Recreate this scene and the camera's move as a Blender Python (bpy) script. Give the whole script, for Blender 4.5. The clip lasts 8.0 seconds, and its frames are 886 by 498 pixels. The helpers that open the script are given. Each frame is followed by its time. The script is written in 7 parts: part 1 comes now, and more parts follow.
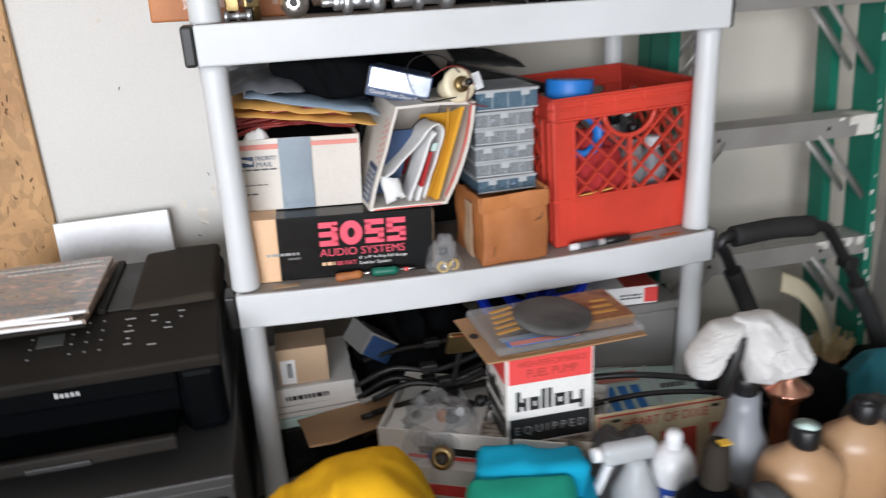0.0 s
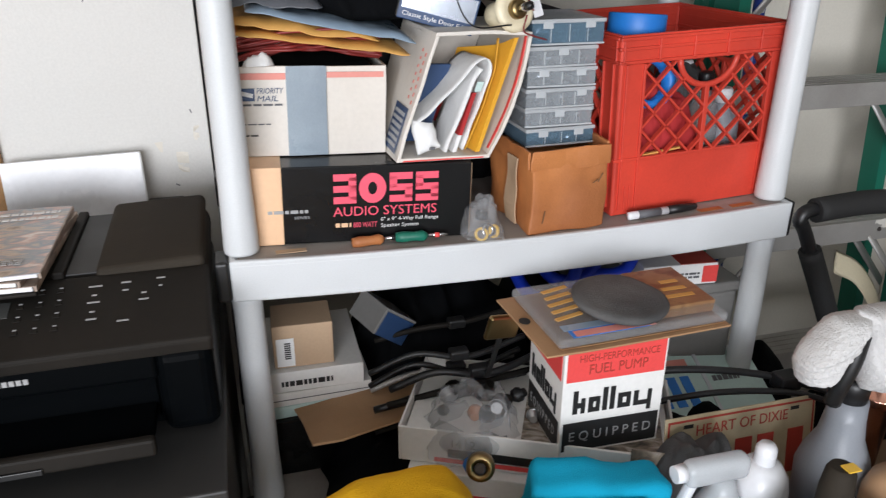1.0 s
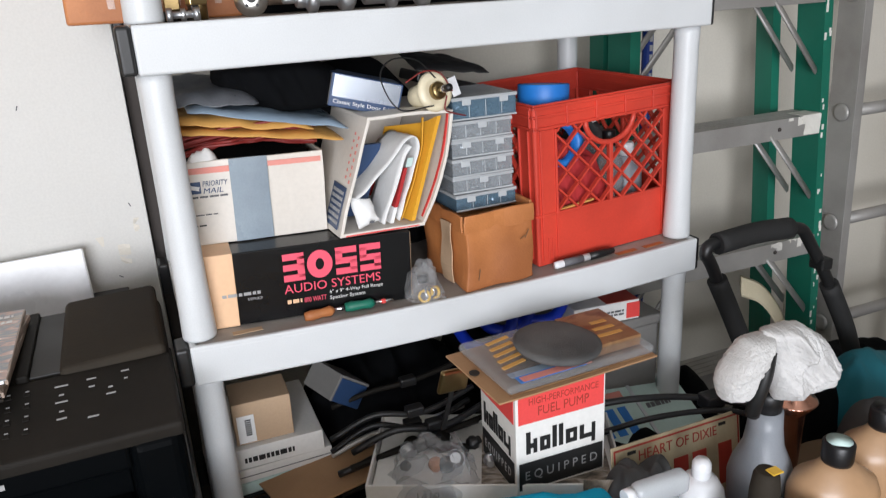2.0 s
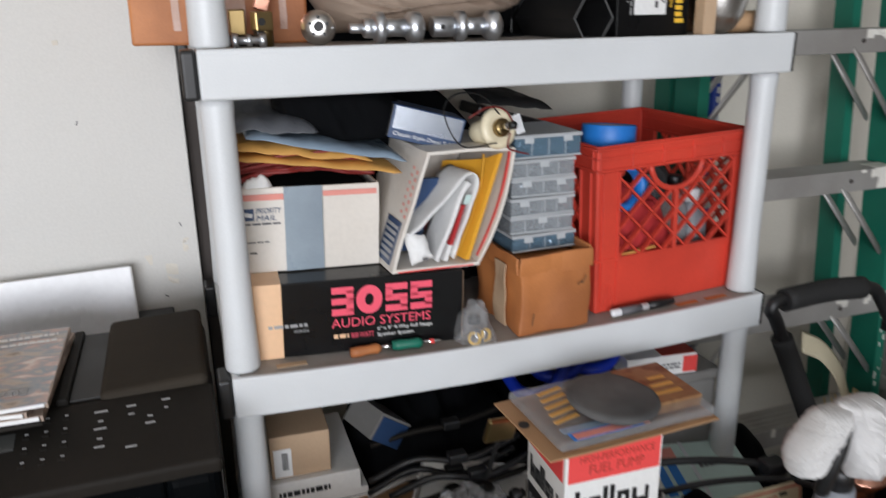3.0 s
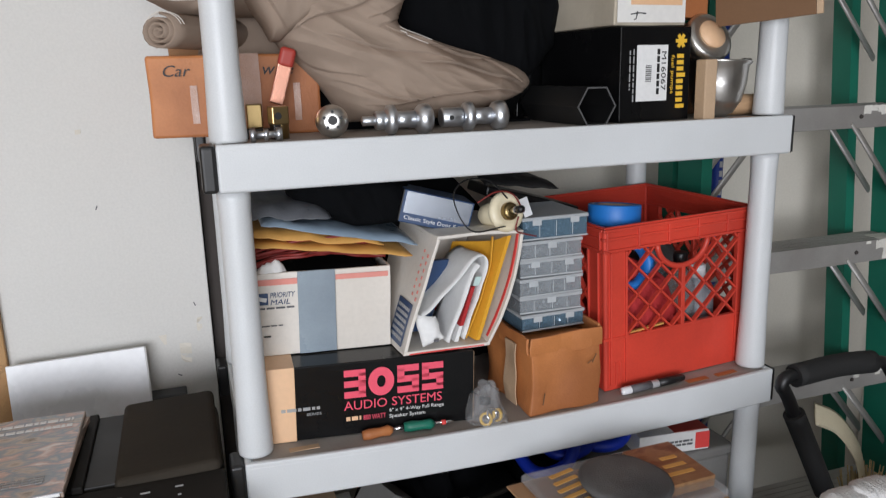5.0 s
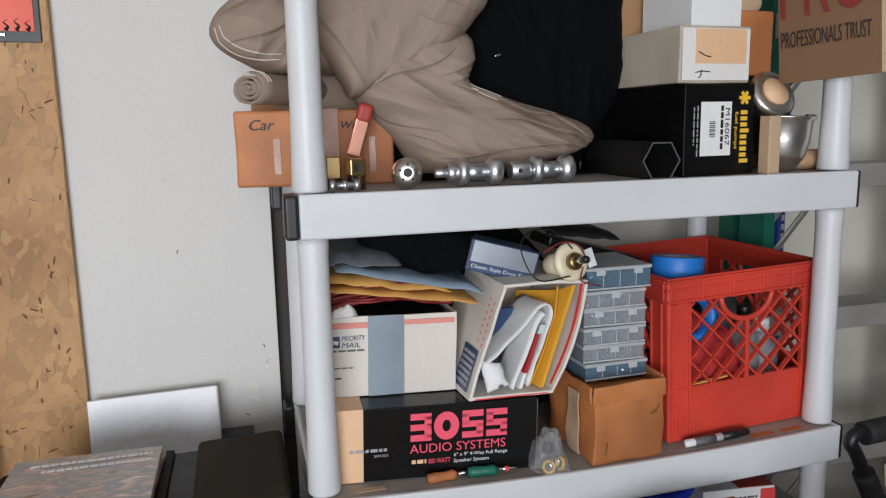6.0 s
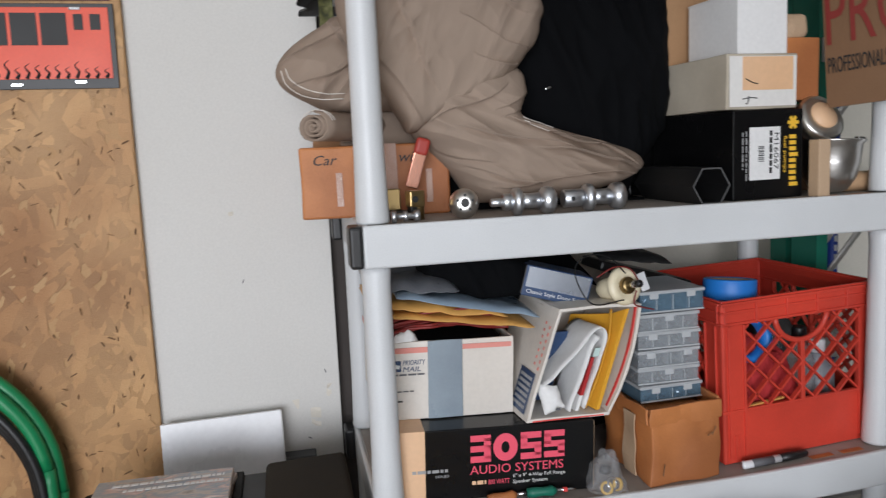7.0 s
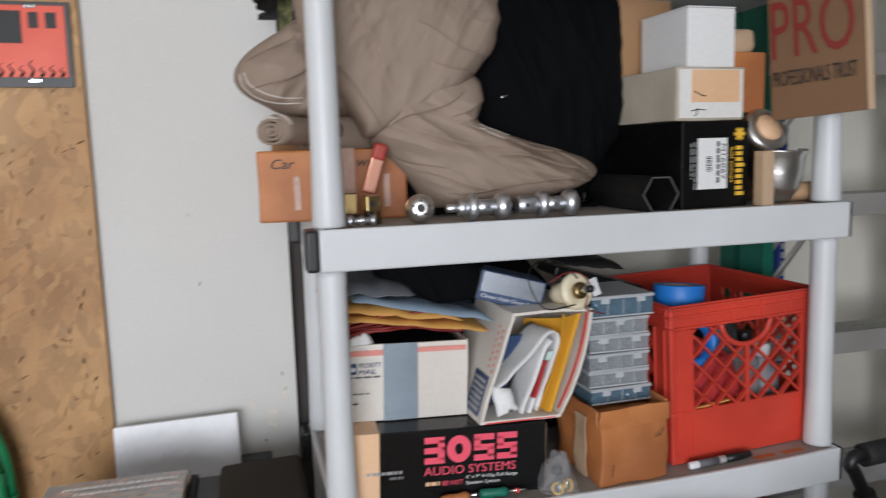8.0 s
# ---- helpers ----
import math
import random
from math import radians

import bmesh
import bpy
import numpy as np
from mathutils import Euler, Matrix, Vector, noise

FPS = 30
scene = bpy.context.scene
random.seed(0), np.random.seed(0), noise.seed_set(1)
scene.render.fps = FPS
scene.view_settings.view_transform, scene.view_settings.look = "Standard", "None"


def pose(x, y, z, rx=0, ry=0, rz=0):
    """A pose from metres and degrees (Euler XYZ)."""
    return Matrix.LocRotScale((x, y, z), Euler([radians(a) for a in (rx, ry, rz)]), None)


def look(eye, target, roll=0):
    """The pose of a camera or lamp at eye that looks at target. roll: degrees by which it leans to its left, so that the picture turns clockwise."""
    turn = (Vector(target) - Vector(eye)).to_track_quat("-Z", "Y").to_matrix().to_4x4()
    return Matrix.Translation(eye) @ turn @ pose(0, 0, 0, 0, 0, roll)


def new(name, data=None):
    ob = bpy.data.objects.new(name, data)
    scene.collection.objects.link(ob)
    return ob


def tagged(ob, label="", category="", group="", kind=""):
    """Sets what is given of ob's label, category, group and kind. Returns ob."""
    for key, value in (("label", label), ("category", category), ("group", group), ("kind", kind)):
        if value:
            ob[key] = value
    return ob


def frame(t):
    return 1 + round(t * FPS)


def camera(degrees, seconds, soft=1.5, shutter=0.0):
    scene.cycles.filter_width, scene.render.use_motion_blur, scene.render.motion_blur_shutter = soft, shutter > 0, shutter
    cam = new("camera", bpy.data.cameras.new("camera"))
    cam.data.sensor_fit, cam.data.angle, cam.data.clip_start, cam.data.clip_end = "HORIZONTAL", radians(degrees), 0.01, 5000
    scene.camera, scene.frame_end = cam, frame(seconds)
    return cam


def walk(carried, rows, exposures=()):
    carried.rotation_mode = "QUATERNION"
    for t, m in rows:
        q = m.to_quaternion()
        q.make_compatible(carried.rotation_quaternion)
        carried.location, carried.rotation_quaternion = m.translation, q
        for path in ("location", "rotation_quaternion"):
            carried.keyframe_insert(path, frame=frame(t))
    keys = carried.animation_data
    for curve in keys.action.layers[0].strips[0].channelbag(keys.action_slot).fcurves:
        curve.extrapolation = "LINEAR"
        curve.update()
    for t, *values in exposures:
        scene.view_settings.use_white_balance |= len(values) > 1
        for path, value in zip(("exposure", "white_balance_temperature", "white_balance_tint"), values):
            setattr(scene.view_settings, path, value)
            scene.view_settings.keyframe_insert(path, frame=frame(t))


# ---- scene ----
from mathutils.bvhtree import BVHTree

cam = camera(61.0, 8.0, soft=1.2, shutter=0.5)
PATH = [
    (0, (0.084, -1.234, 1.403), (0.502, 0.592, 0.703), -3.0),
    (0.2, (0.0598, -1.1523, 1.3796), (0.4421, 0.6319, 0.6917), -4.88),
    (0.5, (0.047, -1.026, 1.342), (0.484, 0.774, 0.588), -2.1),
    (0.8, (0.0423, -0.9873, 1.3272), (0.5214, 0.7377, 0.5545), -0.75),
    (1, (0.025, -0.984, 1.324), (0.525, 0.78, 0.525), 0.2),
    (1.2, (0.0037, -1.0022, 1.3335), (0.5082, 0.7107, 0.5499), -1.03),
    (1.5, (-0.002, -1.025, 1.349), (0.623, 0.709, 0.574), -3.8),
    (1.7, (-0.028, -1.046, 1.361), (0.678, 0.684, 0.648), -3.1),
    (2.8, (-0.024, -1.025, 1.381), (0.641, 0.753, 0.749), -1.5),
    (3, (-0.032, -0.991, 1.385), (0.594, 0.808, 0.773), -0.8),
    (3.2, (-0.0263, -0.9723, 1.3878), (0.5622, 0.8029, 0.8356), -1.0),
    (3.5, (-0.035, -0.965, 1.392), (0.588, 0.852, 0.833), -1.6),
    (4, (-0.033, -0.969, 1.4), (0.623, 0.844, 0.871), -1.3),
    (4.2, (-0.035, -0.978, 1.398), (0.611, 0.847, 0.896), -1.6),
    (5.3, (-0.039, -1.007, 1.429), (0.569, 0.852, 1.013), -1.5),
    (5.5, (-0.043, -1.013, 1.419), (0.536, 0.865, 1.049), -1.8),
    (5.8, (-0.0702, -1.0211, 1.4251), (0.4209, 0.8376, 1.0988), -1.94),
    (6, (-0.078, -1.026, 1.432), (0.434, 0.879, 1.101), -1.2),
    (6.2, (-0.0893, -1.0339, 1.429), (0.4053, 0.8307, 1.1443), -1.21),
    (6.5, (-0.109, -1.051, 1.439), (0.324, 0.882, 1.162), -1.0),
    (6.8, (-0.1104, -1.056, 1.4433), (0.2715, 0.8347, 1.1571), -1.34),
    (7, (-0.108, -1.065, 1.442), (0.295, 0.877, 1.182), -2.6),
    (7.2, (-0.0968, -1.0659, 1.4443), (0.38, 0.8067, 1.1821), -2.17),
    (7.5, (-0.083, -1.076, 1.441), (0.473, 0.83, 1.196), -3.1),
    (7.8, (-0.0894, -1.0809, 1.4341), (0.4564, 0.7781, 1.2135), -2.68),
    (8, (-0.099, -1.084, 1.447), (0.397, 0.836, 1.19), -1.7),
]
walk(cam, [(t, look(eye, target, roll)) for t, eye, target, roll in PATH],
     exposures=[(0, 0.21, 6450, 10), (0.5, 0.2, 6450, 10), (1.7, 0.26, 6450, 10), (3, -0.07, 6450, 10), (4.2, -0.12, 6430, 10), (5.5, -0.23, 6400, 10), (8, -0.29, 6380, 10)])

# light: daylight through the open garage door behind the camera
world = bpy.data.worlds.new("world")
scene.world = world
world.use_nodes = True
wn = world.node_tree.nodes
sky = wn.new("ShaderNodeTexSky")
sky.sky_type, sky.sun_disc, sky.sun_elevation, sky.sun_rotation = "NISHITA", False, radians(45), radians(160)
world.node_tree.links.new(sky.outputs[0], wn["Background"].inputs[0])
wn["Background"].inputs[1].default_value = 0.12
sun = new("sun", bpy.data.lights.new("sun", "SUN"))
sun.data.energy, sun.data.angle, sun.data.color = 2.0, radians(2), (1.0, 0.95, 0.88)
sun.matrix_basis = look((2, 6, 8), (0, 0, 0))
door_light = new("door_light", bpy.data.lights.new("door_light", "AREA"))
door_light.data.shape, door_light.data.size, door_light.data.size_y = "RECTANGLE", 2.4, 1.5
door_light.data.energy, door_light.data.color = 172, (0.93, 0.945, 1.0)
door_light.matrix_basis = look((-1.25, -3.95, 1.40), (-0.2, 0.0, 1.20))


# ---- materials ----
def mat(name, col, col2=None, rough=0.6, metal=0.0, scale=30.0, bump=0.15, stain=0.25, stretch=(1, 1, 1), spec=0.5, rvar=0.12, fine=None, sheen=0.0, rand=0.0):
    """Principled material with grain, larger stains and relief; sizes follow scale (per metre)."""
    m = bpy.data.materials.new(name)
    m.use_nodes = True
    nt = m.node_tree
    n, l = nt.nodes, nt.links
    b = n["Principled BSDF"]
    tc = n.new("ShaderNodeTexCoord")
    mp = n.new("ShaderNodeMapping")
    mp.inputs["Scale"].default_value = stretch
    l.new(tc.outputs["Object"], mp.inputs[0])
    big = n.new("ShaderNodeTexNoise")
    big.inputs["Scale"].default_value, big.inputs["Detail"].default_value = scale * 0.25, 6
    small = n.new("ShaderNodeTexNoise")
    small.inputs["Scale"].default_value, small.inputs["Detail"].default_value = fine or scale * 8, 4
    l.new(mp.outputs[0], big.inputs[0])
    l.new(mp.outputs[0], small.inputs[0])
    ramp = n.new("ShaderNodeMapRange")
    ramp.inputs[1].default_value, ramp.inputs[2].default_value = 0.35, 0.7
    ramp.inputs[3].default_value, ramp.inputs[4].default_value = 0.0, 1.0
    l.new(big.outputs[0], ramp.inputs[0])
    c2 = col2 or tuple(c * 0.62 for c in col)
    mix = n.new("ShaderNodeMix")
    mix.data_type = "RGBA"
    mix.inputs[6].default_value, mix.inputs[7].default_value = (*col, 1), (*c2, 1)
    fac = n.new("ShaderNodeMath")
    fac.operation = "MULTIPLY"
    fac.inputs[1].default_value = stain * 1.6
    fac.use_clamp = True
    l.new(ramp.outputs[0], fac.inputs[0])
    l.new(fac.outputs[0], mix.inputs[0])
    hsv = n.new("ShaderNodeHueSaturation")
    val = n.new("ShaderNodeMapRange")
    val.inputs[3].default_value, val.inputs[4].default_value = 0.92, 1.08
    l.new(small.outputs[0], val.inputs[0])
    l.new(mix.outputs[2], hsv.inputs["Color"])
    if rand:
        info = n.new("ShaderNodeNewGeometry")
        rr = n.new("ShaderNodeMapRange")
        rr.inputs[3].default_value, rr.inputs[4].default_value = 1 - rand, 1 + rand
        l.new(info.outputs["Random Per Island"], rr.inputs[0])
        mul = n.new("ShaderNodeMath")
        mul.operation = "MULTIPLY"
        l.new(rr.outputs[0], mul.inputs[0])
        l.new(val.outputs[0], mul.inputs[1])
        l.new(mul.outputs[0], hsv.inputs["Value"])
    else:
        l.new(val.outputs[0], hsv.inputs["Value"])
    l.new(hsv.outputs[0], b.inputs["Base Color"])
    rg = n.new("ShaderNodeMapRange")
    rg.inputs[3].default_value, rg.inputs[4].default_value = max(rough - rvar, 0.03), min(rough + rvar, 1)
    l.new(big.outputs[0], rg.inputs[0])
    l.new(rg.outputs[0], b.inputs["Roughness"])
    b.inputs["Metallic"].default_value = metal
    b.inputs["Specular IOR Level"].default_value = spec
    b.inputs["Sheen Weight"].default_value = sheen
    if bump:
        bp = n.new("ShaderNodeBump")
        bp.inputs["Strength"].default_value, bp.inputs["Distance"].default_value = bump, 0.002
        l.new(small.outputs[0], bp.inputs["Height"])
        l.new(bp.outputs[0], b.inputs["Normal"])
    return m


def clear(name, col, rough=0.12, weight=0.7):
    """Thin see-through plastic: a tinted clear sheet with a glossy, slightly milky skin."""
    m = mat(name, col, rough=rough, bump=0.15, stain=0.1, scale=60)
    n, l = m.node_tree.nodes, m.node_tree.links
    tr, mx = n.new("ShaderNodeBsdfTransparent"), n.new("ShaderNodeMixShader")
    tr.inputs[0].default_value = (*[0.6 + 0.4 * c for c in col], 1)
    mx.inputs[0].default_value = weight
    l.new(n["Principled BSDF"].outputs[0], mx.inputs[1])
    l.new(tr.outputs[0], mx.inputs[2])
    l.new(mx.outputs[0], n["Material Output"].inputs[0])
    return m


def woven(name, col, col2, scale=900.0, rough=0.9, bump=0.35):
    """Cloth: a fine weave over soft stains."""
    m = mat(name, col, col2, rough=rough, scale=25, bump=bump, stain=0.3, fine=scale, sheen=0.0, spec=0.12)
    return m


def picture(name, cols, scale=14.0, rough=0.35):
    """Printed cover: blotches of several inks."""
    m = bpy.data.materials.new(name)
    m.use_nodes = True
    n, l = m.node_tree.nodes, m.node_tree.links
    b = n["Principled BSDF"]
    tc, no = n.new("ShaderNodeTexCoord"), n.new("ShaderNodeTexNoise")
    no.inputs["Scale"].default_value, no.inputs["Detail"].default_value = scale, 8
    no.inputs["Distortion"].default_value = 0.6
    mp = n.new("ShaderNodeMapping")
    mp.inputs["Scale"].default_value = (1, 2.2, 1)
    l.new(tc.outputs["Object"], mp.inputs[0])
    l.new(mp.outputs[0], no.inputs[0])
    cr = n.new("ShaderNodeValToRGB")
    el = cr.color_ramp.elements
    while len(el) < len(cols):
        el.new(0.5)
    for i, c in enumerate(cols):
        el[i].position = 0.3 + 0.4 * i / (len(cols) - 1)
        el[i].color = (*c, 1)
    l.new(no.outputs[0], cr.inputs[0])
    l.new(cr.outputs[0], b.inputs["Base Color"])
    b.inputs["Roughness"].default_value = rough
    return m


